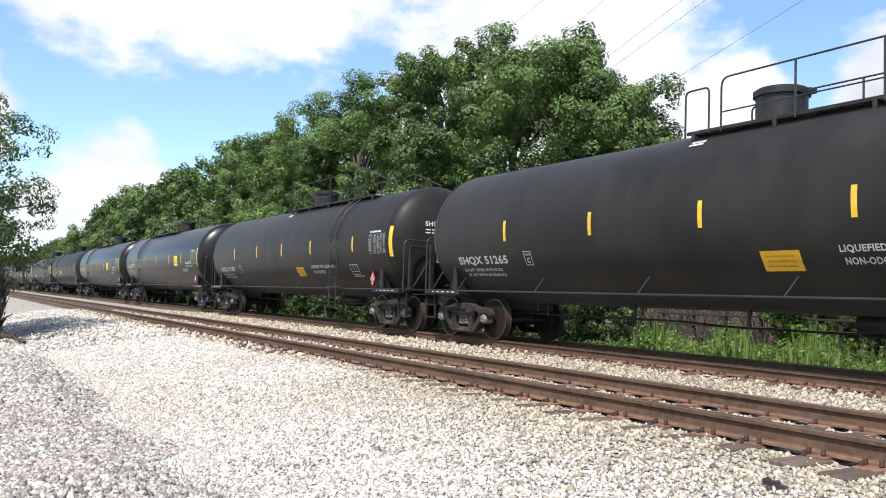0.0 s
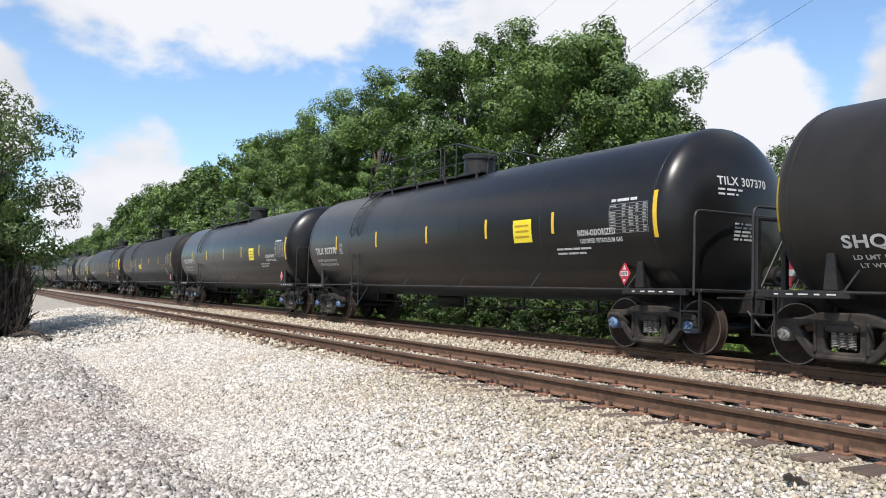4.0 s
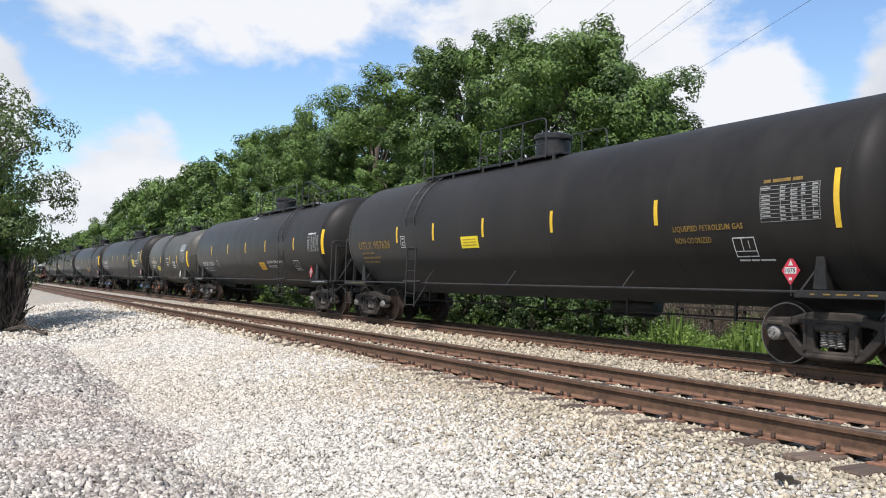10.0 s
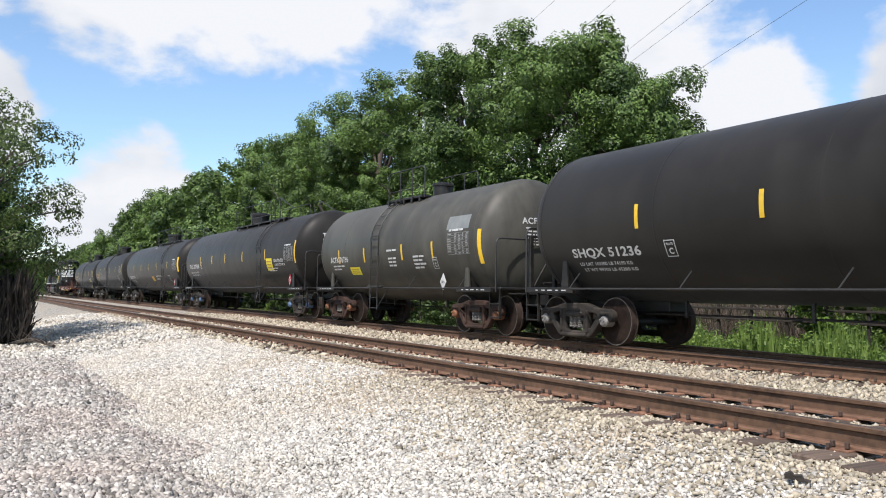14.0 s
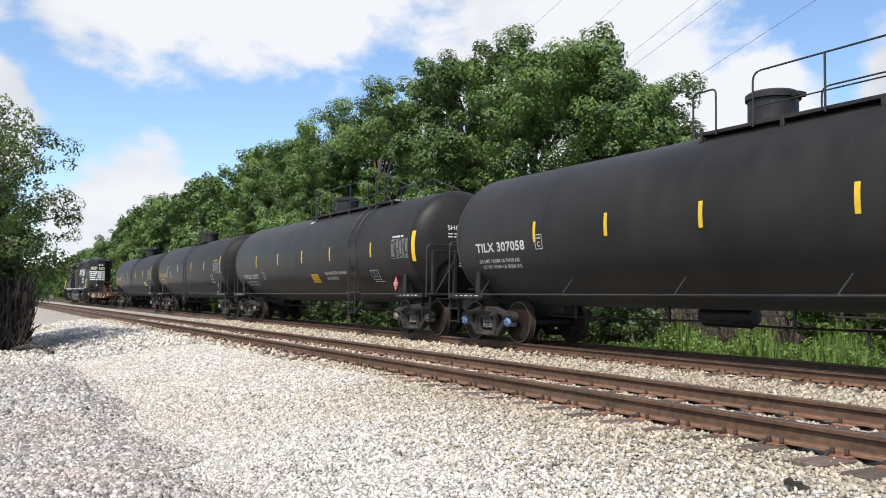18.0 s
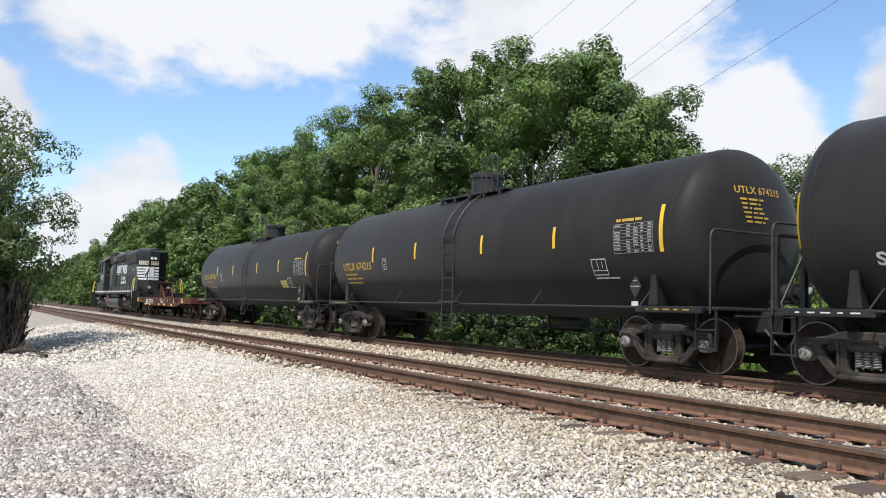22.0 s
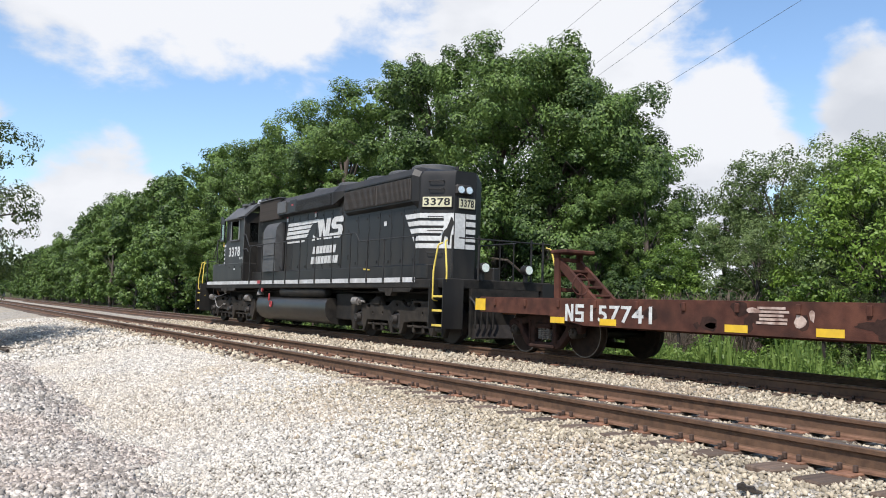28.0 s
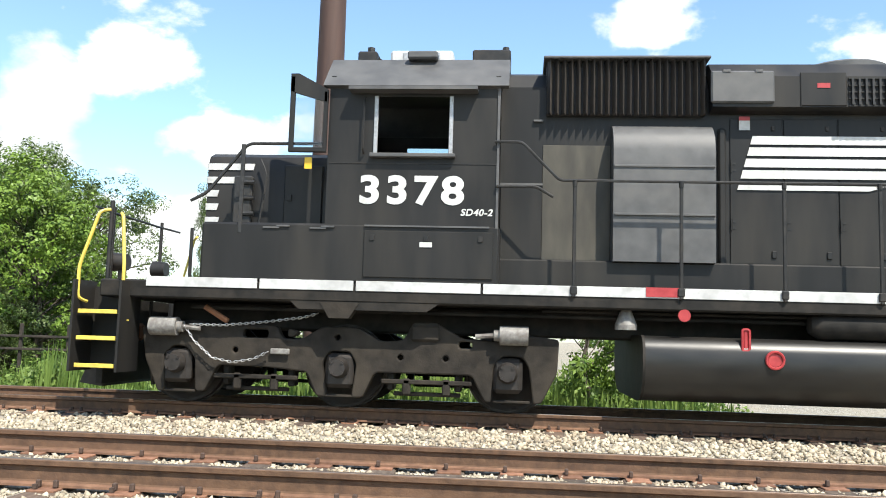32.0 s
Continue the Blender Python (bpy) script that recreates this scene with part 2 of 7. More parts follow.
BOARD_CREAM = surface("cream_number_board", (0.50, 0.47, 0.31), (0.60, 0.57, 0.39), 14, 0.5)
PANEL_PALE = surface("pale_green_panel_paint", (0.50, 0.50, 0.14), (0.58, 0.57, 0.19), 10, 0.5)
EMBLEM_FLAKE = surface("flaked_cream_emblem_paint", (0.36, 0.26, 0.21), (0.56, 0.44, 0.37), 12, 0.7, stain=(0.16, 0.08, 0.06), stain_scale=9, stain_amount=0.8)
TRUCK_RUST = surface("red_brown_truck_rust", (0.034, 0.020, 0.015), (0.072, 0.042, 0.032), 9, 0.8, spec=0.2, bump=0.25, bump_scale=40, stain=(0.022, 0.017, 0.014), stain_scale=3, stain_amount=0.6)
DATA_INK = surface("dull_stencil_paint", (0.22, 0.22, 0.21), (0.32, 0.32, 0.30), 14, 0.6)
RUST_DARK = surface("dark_peeled_rust", (0.022, 0.013, 0.011), (0.05, 0.026, 0.02), 9, 0.85, spec=0.15, bump=0.2)
PLACARD_RED = surface("red_placard", (0.40, 0.02, 0.038), (0.48, 0.033, 0.052), 10, 0.4)
GALVANISED = surface("galvanised_grating", (0.30, 0.30, 0.30), (0.45, 0.45, 0.45), 30, 0.45, metal=0.6)
COUPLER_RUST = surface("rusty_coupler_iron", (0.16, 0.065, 0.03), (0.28, 0.12, 0.055), 9, 0.85, bump=0.2, stain=(0.06, 0.035, 0.025), stain_scale=4)
RAIL_RUST = surface("rusted_rail_steel", (0.066, 0.035, 0.02), (0.13, 0.072, 0.04), 14, 0.8, metal=0.1, bump=0.2, bump_scale=50, stain=(0.17, 0.092, 0.056), stain_scale=1.1, stain_amount=0.55)
RAIL_BASE = surface("rust_dusted_rail_foot", (0.125, 0.062, 0.036), (0.22, 0.118, 0.07), 16, 0.85, bump=0.2, bump_scale=50, stain=(0.10, 0.052, 0.033), stain_scale=2)
RAIL_TOP = surface("worn_rail_head", (0.17, 0.12, 0.09), (0.28, 0.22, 0.18), 5, 0.35, metal=0.7, stretch=(0.1, 3, 3), stain=(0.14, 0.08, 0.055), stain_scale=1.0)
TIE_WOOD = surface("weathered_tie_wood", (0.042, 0.031, 0.023), (0.115, 0.087, 0.066), 7, 0.9, bump=0.5, bump_scale=18, stretch=(3, 0.25, 1), stain=(0.15, 0.092, 0.062), stain_scale=1.5, stain_amount=0.5, each=0.35)
PLATE_RUST = surface("rusty_tie_plate", (0.15, 0.068, 0.038), (0.26, 0.13, 0.078), 18, 0.85, bump=0.2, each=0.25)
SPIKE_RUST = surface("dark_spike_iron", (0.04, 0.025, 0.018), (0.09, 0.055, 0.04), 20, 0.8)
STONE_WHITE = surface("pale_limestone_gravel", (0.41, 0.38, 0.33), (0.605, 0.562, 0.492), 9, 0.9, spec=0.12, bump=0.3, bump_scale=70, stain=(0.43, 0.36, 0.27), stain_scale=0.35, stain_amount=0.5, island=0.38)
STONE_TAN = surface("tan_track_ballast", (0.30, 0.255, 0.185), (0.50, 0.435, 0.33), 9, 0.9, spec=0.12, bump=0.3, bump_scale=70, stain=(0.33, 0.245, 0.175), stain_scale=0.8, stain_amount=0.5, island=0.38)
STONE_PINK = surface("pinkish_grey_gravel", (0.28, 0.255, 0.225), (0.46, 0.425, 0.375), 9, 0.9, spec=0.12, bump=0.3, bump_scale=70, stain=(0.38, 0.30, 0.25), stain_scale=0.9, stain_amount=0.4, island=0.6)
BARK = surface("grey_brown_bark", (0.05, 0.04, 0.032), (0.13, 0.105, 0.085), 8, 0.95, bump=0.6, bump_scale=20, stretch=(1, 1, 0.2))
LEAF = leafy("broad_leaves", (0.025, 0.052, 0.014), (0.148, 0.232, 0.056), 0.2)
LEAF_FRESH = leafy("fresh_leaves", (0.034, 0.072, 0.012), (0.17, 0.265, 0.042), 0.2)
LEAF_GREY = leafy("dusty_fine_leaves", (0.036, 0.063, 0.018), (0.165, 0.225, 0.072), 0.2)
LEAF_BUSH = leafy("bush_leaves", (0.03, 0.062, 0.012), (0.17, 0.25, 0.05))
# leaf green darkened to stand in for the shade under the crowns
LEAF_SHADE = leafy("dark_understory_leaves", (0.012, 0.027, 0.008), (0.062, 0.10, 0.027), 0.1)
GRASS = leafy("tall_weeds", (0.065, 0.125, 0.024), (0.25, 0.35, 0.088), 0.4)
DRY_BRUSH = surface("dry_brush", (0.085, 0.062, 0.045), (0.19, 0.15, 0.115), 9, 0.95, island=0.3)
LOCO_BLACK = surface("black_locomotive_paint", (0.0128, 0.0125, 0.0124), (0.0195, 0.019, 0.0187), 3, 0.45, spec=0.25, bump=0.03, bump_scale=9, stain=(0.046, 0.040, 0.032), stain_scale=1.5, stain_amount=0.5, stretch=(1, 1, 0.22))
LOCO_GREY = surface("dusty_black_roof_paint", (0.055, 0.055, 0.056), (0.085, 0.085, 0.085), 5, 0.55, bump=0.03, stain=(0.12, 0.115, 0.11), stain_scale=1.4)
LOCO_GRIME = surface("grimy_black_underframe", (0.012, 0.0113, 0.0105), (0.024, 0.022, 0.0195), 8, 0.65, spec=0.18, bump=0.12, bump_scale=30, stain=(0.043, 0.036, 0.029), stain_scale=2.0, stain_amount=0.55)
LOCO_FRAME = surface("dusty_cast_truck_frame", (0.0195, 0.017, 0.0145), (0.036, 0.031, 0.026), 7, 0.8, spec=0.15, bump=0.15, bump_scale=35, stain=(0.062, 0.051, 0.039), stain_scale=2.2, stain_amount=0.6)
DARK_WOOD = surface("dark_weathered_wood", (0.018, 0.014, 0.011), (0.045, 0.035, 0.027), 7, 0.9, bump=0.4, bump_scale=18)
LOCO_TANK = surface("satin_black_fuel_tank_paint", (0.012, 0.0115, 0.011), (0.02, 0.019, 0.0175), 5, 0.38, spec=0.4, bump=0.03, bump_scale=12, stain=(0.045, 0.038, 0.03), stain_scale=1.6, stain_amount=0.4, stretch=(0.5, 1, 1.5))
LOCO_WORN = surface("faded_sooty_hood_paint", (0.045, 0.042, 0.035), (0.085, 0.078, 0.062), 4, 0.6, spec=0.3, bump=0.03, stain=(0.03, 0.028, 0.026), stain_scale=2.4, stain_amount=0.7, stretch=(1, 1, 0.3))
LOUVRE = surface("brown_black_louvres", (0.034, 0.029, 0.025), (0.058, 0.049, 0.042), 10, 0.6)
DARK_INSIDE = surface("dark_cab_inside", (0.015, 0.015, 0.016), (0.025, 0.025, 0.026), 5, 0.8)
YELLOW_RAIL = surface("yellow_handrail_paint", (0.62, 0.46, 0.07), (0.74, 0.57, 0.11), 20, 0.45, stain=(0.3, 0.22, 0.06), stain_scale=6, stain_amount=0.4)
RED_PAINT = surface("red_valve_paint", (0.27, 0.02, 0.024), (0.38, 0.04, 0.042), 12, 0.45)
WHITE_STRIPE = surface("white_sill_paint", (0.42, 0.42, 0.41), (0.58, 0.58, 0.57), 9, 0.5, stain=(0.26, 0.25, 0.24), stain_scale=2.5, stain_amount=0.55)
FLAT_RUST = surface("rust_brown_flatcar_paint", (0.055, 0.021, 0.015), (0.115, 0.046, 0.03), 5, 0.8, spec=0.2, bump=0.2, stain=(0.03, 0.016, 0.013), stain_scale=1.6, stain_amount=0.75)
POLE_RUST = surface("weathering_steel_pole", (0.042, 0.021, 0.017), (0.075, 0.04, 0.03), 4, 0.75, bump=0.1, stain=(0.10, 0.055, 0.042), stain_scale=1.5, stretch=(1, 1, 0.1))
WIRE = surface("grey_power_line", (0.10, 0.10, 0.11), (0.14, 0.14, 0.15), 4, 0.5)
CLEAR = bpy.data.materials.new("window_glass")
CLEAR.use_nodes = True
CLEAR.node_tree.nodes["Principled BSDF"].inputs["Transmission Weight"].default_value = 1.0
CLEAR.node_tree.nodes["Principled BSDF"].inputs["Roughness"].default_value = 0.02
CLEAR.node_tree.nodes["Principled BSDF"].inputs["Base Color"].default_value = (0.75, 0.8, 0.8, 1)
LENS = surface("clear_headlamp_lens", (0.6, 0.6, 0.58), (0.8, 0.8, 0.78), 20, 0.1, metal=0.6)


# ---- mesh building ----
class Form:
    """Points and faces of one part."""

    def __init__(self):
        self.v, self.f = [], []

    def add(self, verts, faces):
        k = len(self.v)
        self.v += [tuple(p) for p in verts]
        self.f += [tuple(i + k for i in face) for face in faces]
        return self

    def box(self, c, s, bevel=0.0, m=None):
        x, y, z = (q / 2 for q in s)
        if bevel <= 0:
            vs = [(i * x, j * y, k * z) for i in (-1, 1) for j in (-1, 1) for k in (-1, 1)]
            fs = [(0, 1, 3, 2), (4, 6, 7, 5), (0, 4, 5, 1), (2, 3, 7, 6), (0, 2, 6, 4), (1, 5, 7, 3)]
        else:
            b = min(bevel, x * 0.9, y * 0.9, z * 0.9)
            vs, at = [], {}
            for i in (-1, 1):
                for j in (-1, 1):
                    for k in (-1, 1):
                        for axis in range(3):
                            at[i, j, k, axis] = len(vs)
                            d = [b, b, b]
                            d[axis] = 0
                            vs.append((i * (x - d[0]), j * (y - d[1]), k * (z - d[2])))
            fs = []
            for i in (-1, 1):
                q = [at[i, -1, -1, 0], at[i, 1, -1, 0], at[i, 1, 1, 0], at[i, -1, 1, 0]]
                fs.append(q if i > 0 else q[::-1])
                q = [at[-1, i, -1, 1], at[-1, i, 1, 1], at[1, i, 1, 1], at[1, i, -1, 1]]
                fs.append(q if i > 0 else q[::-1])
                q = [at[-1, -1, i, 2], at[1, -1, i, 2], at[1, 1, i, 2], at[-1, 1, i, 2]]
                fs.append(q if i > 0 else q[::-1])
                for j in (-1, 1):
                    q = [at[i, j, -1, 0], at[i, j, -1, 1], at[i, j, 1, 1], at[i, j, 1, 0]]
                    fs.append(q if i * j > 0 else q[::-1])
                    q = [at[i, -1, j, 0], at[i, 1, j, 0], at[i, 1, j, 2], at[i, -1, j, 2]]
                    fs.append(q if i * j > 0 else q[::-1])
                    q = [at[-1, i, j, 1], at[-1, i, j, 2], at[1, i, j, 2], at[1, i, j, 1]]
                    fs.append(q if i * j > 0 else q[::-1])
                    for k in (-1, 1):
                        q = [at[i, j, k, 0], at[i, j, k, 1], at[i, j, k, 2]]
                        fs.append(q if i * j * k > 0 else q[::-1])
        mm = Matrix.Translation(c) @ m if m else Matrix.Translation(c)
        return self.add([mm @ Vector(p) for p in vs], fs)

    def rod(self, a, b, r, n=8, r2=None, caps=True):
        a, b = Vector(a), Vector(b)
        r2 = r if r2 is None else r2
        way = (b - a).normalized()
        u = way.orthogonal().normalized()
        w = way.cross(u)
        ring = [(math.cos(2 * math.pi * i / n), math.sin(2 * math.pi * i / n)) for i in range(n)]
        vs = [a + (u * c + w * s) * r for c, s in ring] + [b + (u * c + w * s) * r2 for c, s in ring]
        fs = [(i, (i + 1) % n, n + (i + 1) % n, n + i) for i in range(n)]
        if caps:
            fs += [tuple(range(n))[::-1], tuple(range(n, 2 * n))]
        return self.add(vs, fs)

    def pipe(self, pts, r, n=6):
        """A pipe bent along the points."""
        pts = [Vector(p) for p in pts]
        vs, fs = [], []
        u = None
        for i, p in enumerate(pts):
            t = (pts[min(i + 1, len(pts) - 1)] - pts[max(i - 1, 0)]).normalized()
            u = t.orthogonal().normalized() if u is None else (u - t * u.dot(t)).normalized()
            w = t.cross(u)
            rr = r[i] if isinstance(r, (list, tuple)) else r
            vs += [p + (u * math.cos(2 * math.pi * k / n) + w * math.sin(2 * math.pi * k / n)) * rr for k in range(n)]
        for i in range(len(pts) - 1):
            fs += [(i * n + k, i * n + (k + 1) % n, (i + 1) * n + (k + 1) % n, (i + 1) * n + k) for k in range(n)]
        fs += [tuple(range(n))[::-1], tuple(range((len(pts) - 1) * n, len(pts) * n))]
        return self.add(vs, fs)

    def lathe(self, profile, y=0.0, z=0.0, n=24):
        """Profile of (x, radius), turned about a line along x."""
        vs, fs = [], []
        for x, r in profile:
            vs += [(x, y + r * math.cos(2 * math.pi * k / n), z + r * math.sin(2 * math.pi * k / n)) for k in range(n)]
        for i in range(len(profile) - 1):
            fs += [(i * n + k, (i + 1) * n + k, (i + 1) * n + (k + 1) % n, i * n + (k + 1) % n) for k in range(n)]
        fs += [tuple(range(n)), tuple(range((len(profile) - 1) * n, len(profile) * n))[::-1]]
        return self.add(vs, fs)

    def slab(self, outline, y0, y1):
        """An outline of (x, z), counter-clockwise as seen from -y, between two y."""
        n = len(outline)
        vs = [(x, y0, z) for x, z in outline] + [(x, y1, z) for x, z in outline]
        return self.add(vs, [tuple(range(n)), tuple(range(n, 2 * n))[::-1]] + [((i + 1) % n, i, n + i, n + (i + 1) % n) for i in range(n)])

    def loft(self, outline, x0, x1):
        """A cross-section of (y, z) between two x."""
        n = len(outline)
        vs = [(x0, y, z) for y, z in outline] + [(x1, y, z) for y, z in outline]
        return self.add(vs, [tuple(range(n))[::-1], tuple(range(n, 2 * n))] + [(i, (i + 1) % n, n + (i + 1) % n, n + i) for i in range(n)])


def as_mesh(name, form, material, smooth=35):
    me = bpy.data.meshes.new(name)
    me.from_pydata(form.v, [], form.f)
    me.materials.append(material)
    if smooth:
        me.polygons.foreach_set("use_smooth", [True] * len(me.polygons))
        me.set_sharp_from_angle(angle=radians(smooth))
    return me


def part(name, form, material, parent, label="", at=None, smooth=35):
    """One mesh object under a thing or a part; form may be a mesh that is shared."""
    me = form if isinstance(form, bpy.types.Mesh) else as_mesh(name, form, material, smooth)
    ob = new(name, me)
    ob.parent = parent
    if at is not None:
        ob.matrix_basis = at
    return tagged(ob, label) if label else ob


def thing(name, label, category, group="", at=None):
    ob = new(name)
    ob.empty_display_size = 0.3
    if at is not None:
        ob.matrix_basis = at
    return tagged(ob, label, category, group)


GLYPHS = {}


def letters(text, bold=0.0, spaced=1.08):
    """Flat points and faces of a line of writing, one unit high, from x = 0."""
    key = (text, bold, spaced)
    if key not in GLYPHS:
        cu = bpy.data.curves.new("writing", "FONT")
        cu.body, cu.size, cu.resolution_u, cu.offset, cu.space_character = text, 1.0, 5 if len(text) < 12 else 2, bold, spaced
        ob = new("writing", cu)
        bpy.context.view_layer.update()
        me = bpy.data.meshes.new_from_object(ob.evaluated_get(bpy.context.evaluated_depsgraph_get()))
        vs = [tuple(v.co) for v in me.vertices]
        fs = [tuple(p.vertices) for p in me.polygons]
        bpy.data.objects.remove(ob)
        bpy.data.curves.remove(cu)
        bpy.data.meshes.remove(me)
        x0, x1 = min(v[0] for v in vs), max(v[0] for v in vs)
        y0, y1 = min(v[1] for v in vs), max(v[1] for v in vs)
        GLYPHS[key] = ([((v[0] - x0) / (y1 - y0), (v[1] - y0) / (y1 - y0)) for v in vs], fs, (x1 - x0) / (y1 - y0))
    return GLYPHS[key]


# ---- ground and tracks ----
TRACKS = (6.45, 11.47)          # centre lines; the rail heads are at z = 0
GAUGE = 0.755                   # half the distance of the rail heads


def smooth(a, b, t):
    t = min(max((t - a) / (b - a), 0), 1)
    return t * t * (3 - 2 * t)


def ground_z(x, y):
    z = -0.62 + 0.40 * smooth(1.2, 4.9, y)
    z -= 0.42 * smooth(13.3, 15.5, y)
    z += 0.17 * smooth(2.0, 1.1, y) * smooth(-20, -15, x) * smooth(-3.4, -5.4, x)
    if 4.0 < y < 13.6:
        z += 0.02 * noise.noise((x * 0.9, y * 0.9, 3)) + 0.012 * smooth(4.9, 5.3, y) * smooth(13.2, 12.8, y)
    else:
        z += 0.05 * noise.noise((x * 0.5, y * 0.5, 3))
    return z


def ground_material():
    m = bpy.data.materials.new("gravel_and_earth")
    m.use_nodes = True
    n, l = m.node_tree.nodes, m.node_tree.links
    p = n["Principled BSDF"]
    tc = n.new("ShaderNodeTexCoord")
    cells = n.new("ShaderNodeTexVoronoi")
    cells.inputs["Scale"].default_value = 21
    l.new(tc.outputs["Object"], cells.inputs["Vector"])
    cr = n.new("ShaderNodeValToRGB")
    e = cr.color_ramp.elements
    e[0].position, e[0].color = 0.1, (0.19, 0.172, 0.145, 1)
    e[1].position, e[1].color = 0.9, (0.47, 0.435, 0.375, 1)
    l.new(cells.outputs["Color"], cr.inputs[0])
    broad = n.new("ShaderNodeTexNoise")
    broad.inputs["Scale"].default_value, broad.inputs["Detail"].default_value = 0.35, 6
    l.new(tc.outputs["Object"], broad.inputs["Vector"])
    br = n.new("ShaderNodeMapRange")
    for i, v in zip((1, 2, 3, 4), (0.42, 0.68, 0.0, 0.65)):
        br.inputs[i].default_value = v
    l.new(broad.outputs["Fac"], br.inputs[0])
    tan = n.new("ShaderNodeMix")
    tan.data_type = "RGBA"
    tan.inputs[7].default_value = (0.40, 0.335, 0.245, 1)
    l.new(br.outputs[0], tan.inputs[0])
    l.new(cr.outputs[0], tan.inputs[6])
    sep = n.new("ShaderNodeSeparateXYZ")
    l.new(tc.outputs["Object"], sep.inputs[0])
    wob = n.new("ShaderNodeMath")
    wob.operation = "MULTIPLY_ADD"
    wob.inputs[1].default_value, wob.inputs[2].default_value = 2.5, -1.2
    l.new(broad.outputs["Fac"], wob.inputs[0])
    edge = n.new("ShaderNodeMath")
    edge.operation = "ADD"
    l.new(sep.outputs["Y"], edge.inputs[0])
    l.new(wob.outputs[0], edge.inputs[1])
    side = n.new("ShaderNodeMapRange")
    side.inputs[1].default_value, side.inputs[2].default_value = 13.4, 14.4
    l.new(edge.outputs[0], side.inputs[0])
    east = n.new("ShaderNodeMapRange")
    east.inputs[1].default_value, east.inputs[2].default_value, east.inputs[3].default_value, east.inputs[4].default_value = -2.0, 1.5, 1.0, 0.15
    l.new(sep.outputs["X"], east.inputs[0])
    green = n.new("ShaderNodeMath")
    green.operation = "MULTIPLY"
    l.new(side.outputs[0], green.inputs[0])
    l.new(east.outputs[0], green.inputs[1])
    earth = n.new("ShaderNodeMix")
    earth.data_type = "RGBA"
    earth.inputs[7].default_value = (0.075, 0.085, 0.035, 1)
    l.new(green.outputs[0], earth.inputs[0])
    l.new(tan.outputs[2], earth.inputs[6])
    l.new(earth.outputs[2], p.inputs["Base Color"])
    p.inputs["Roughness"].default_value = 0.95
    p.inputs["Specular IOR Level"].default_value = 0.1
    bp = n.new("ShaderNodeBump")
    bp.inputs["Strength"].default_value, bp.inputs["Distance"].default_value = 0.9, 0.04
    bp.invert = True
    l.new(cells.outputs["Distance"], bp.inputs["Height"])
    l.new(bp.outputs[0], p.inputs["Normal"])
    return m


def build_ground():
    xs = [-1500, -900, -600, -400, -300, -240] + [-200 + 4 * i for i in range(38)] + [-48 + 0.8 * i for i in range(90)] + [25 + 5 * i for i in range(16)] + [140, 250, 500, 1000, 1500]
    ys = [-1500, -700, -300, -120, -60, -30, -15, -8] + [-5 + 0.4 * i for i in range(55)] + [17 + 1.5 * i for i in range(20)] + [55, 80, 130, 250, 600, 1500]
    vs = [(x, y, ground_z(x, y)) for x in xs for y in ys]
    ny = len(ys)
    fs = [(i * ny + j, (i + 1) * ny + j, (i + 1) * ny + j + 1, i * ny + j + 1) for i in range(len(xs) - 1) for j in range(ny - 1)]
    ob = new("ground", as_mesh("ground", Form().add(vs, fs), ground_material(), 180))
    tagged(ob, "pale crushed limestone ground beside two railway tracks", "ground", kind="structure")
    return ob


build_ground()
RAIL_SECTION = [(-0.07, -0.17), (0.07, -0.17), (0.07, -0.158), (0.012, -0.135), (0.009, -0.05), (0.036, -0.036), (0.036, -0.006), (0.026, 0.0),
                (-0.026, 0.0), (-0.036, -0.006), (-0.036, -0.036), (-0.009, -0.05), (-0.012, -0.135), (-0.07, -0.158)]


def build_track(index, ty):
    bed = thing(f"track_{index}", "rusted steel railway track on weathered wooden ties in pale ballast", "railway track")
    bed["kind"] = "structure"
    bed.matrix_basis = pose(0, ty, 0)
    for side in (-1, 1):
        web = part("rail", Form().loft([(y + side * GAUGE, z) for y, z in RAIL_SECTION], -420, 160), RAIL_RUST, bed, "rust-brown steel rail")
        part("rail_head", Form().loft([(side * GAUGE - 0.027, -0.004), (side * GAUGE + 0.027, -0.004), (side * GAUGE + 0.024, 0.003), (side * GAUGE - 0.024, 0.003)], -420, 160),
             RAIL_TOP, web, "worn running surface of the rail")
        foot = [(side * GAUGE - 0.073, -0.171), (side * GAUGE + 0.073, -0.171), (side * GAUGE + 0.072, -0.154), (side * GAUGE + 0.02, -0.14), (side * GAUGE - 0.02, -0.14), (side * GAUGE - 0.072, -0.154)]
        part("rail_foot", Form().loft(foot, -420, 160), RAIL_BASE, web, "rail foot dusted with orange rust")
    return bed


BEDS = [build_track(i + 1, ty) for i, ty in enumerate(TRACKS)]

# ---- rolling stock: where each unit's middle lies along the train ----
GLIDE = [(0.0, 0.12), (3.0, 20.70), (7.0, 47.98), (10.5, 72.16), (14.0, 96.44), (18.0, 124.34), (21.0, 145.38), (24.0, 166.50), (27.0, 187.74), (28.6, 199.1), (30.0, 209.38), (31.0, 216.82), (31.5, 220.68), (32.0, 224.68)]
MOVERS = []                     # units and their middles
ROLLERS = []                    # wheelsets, their place on the truck and their radius


def glide(t):
    for (a, p), (b, q) in zip(GLIDE, GLIDE[1:]):
        if t <= b:
            return p + (q - p) * (t - a) / (b - a)
    return GLIDE[-1][1]


SHARED = {}


def shared(key, build, material, smooth_angle=35):
    """One mesh for all alike parts."""
    if key not in SHARED:
        SHARED[key] = as_mesh(key, build(), material, smooth_angle)
    return SHARED[key]


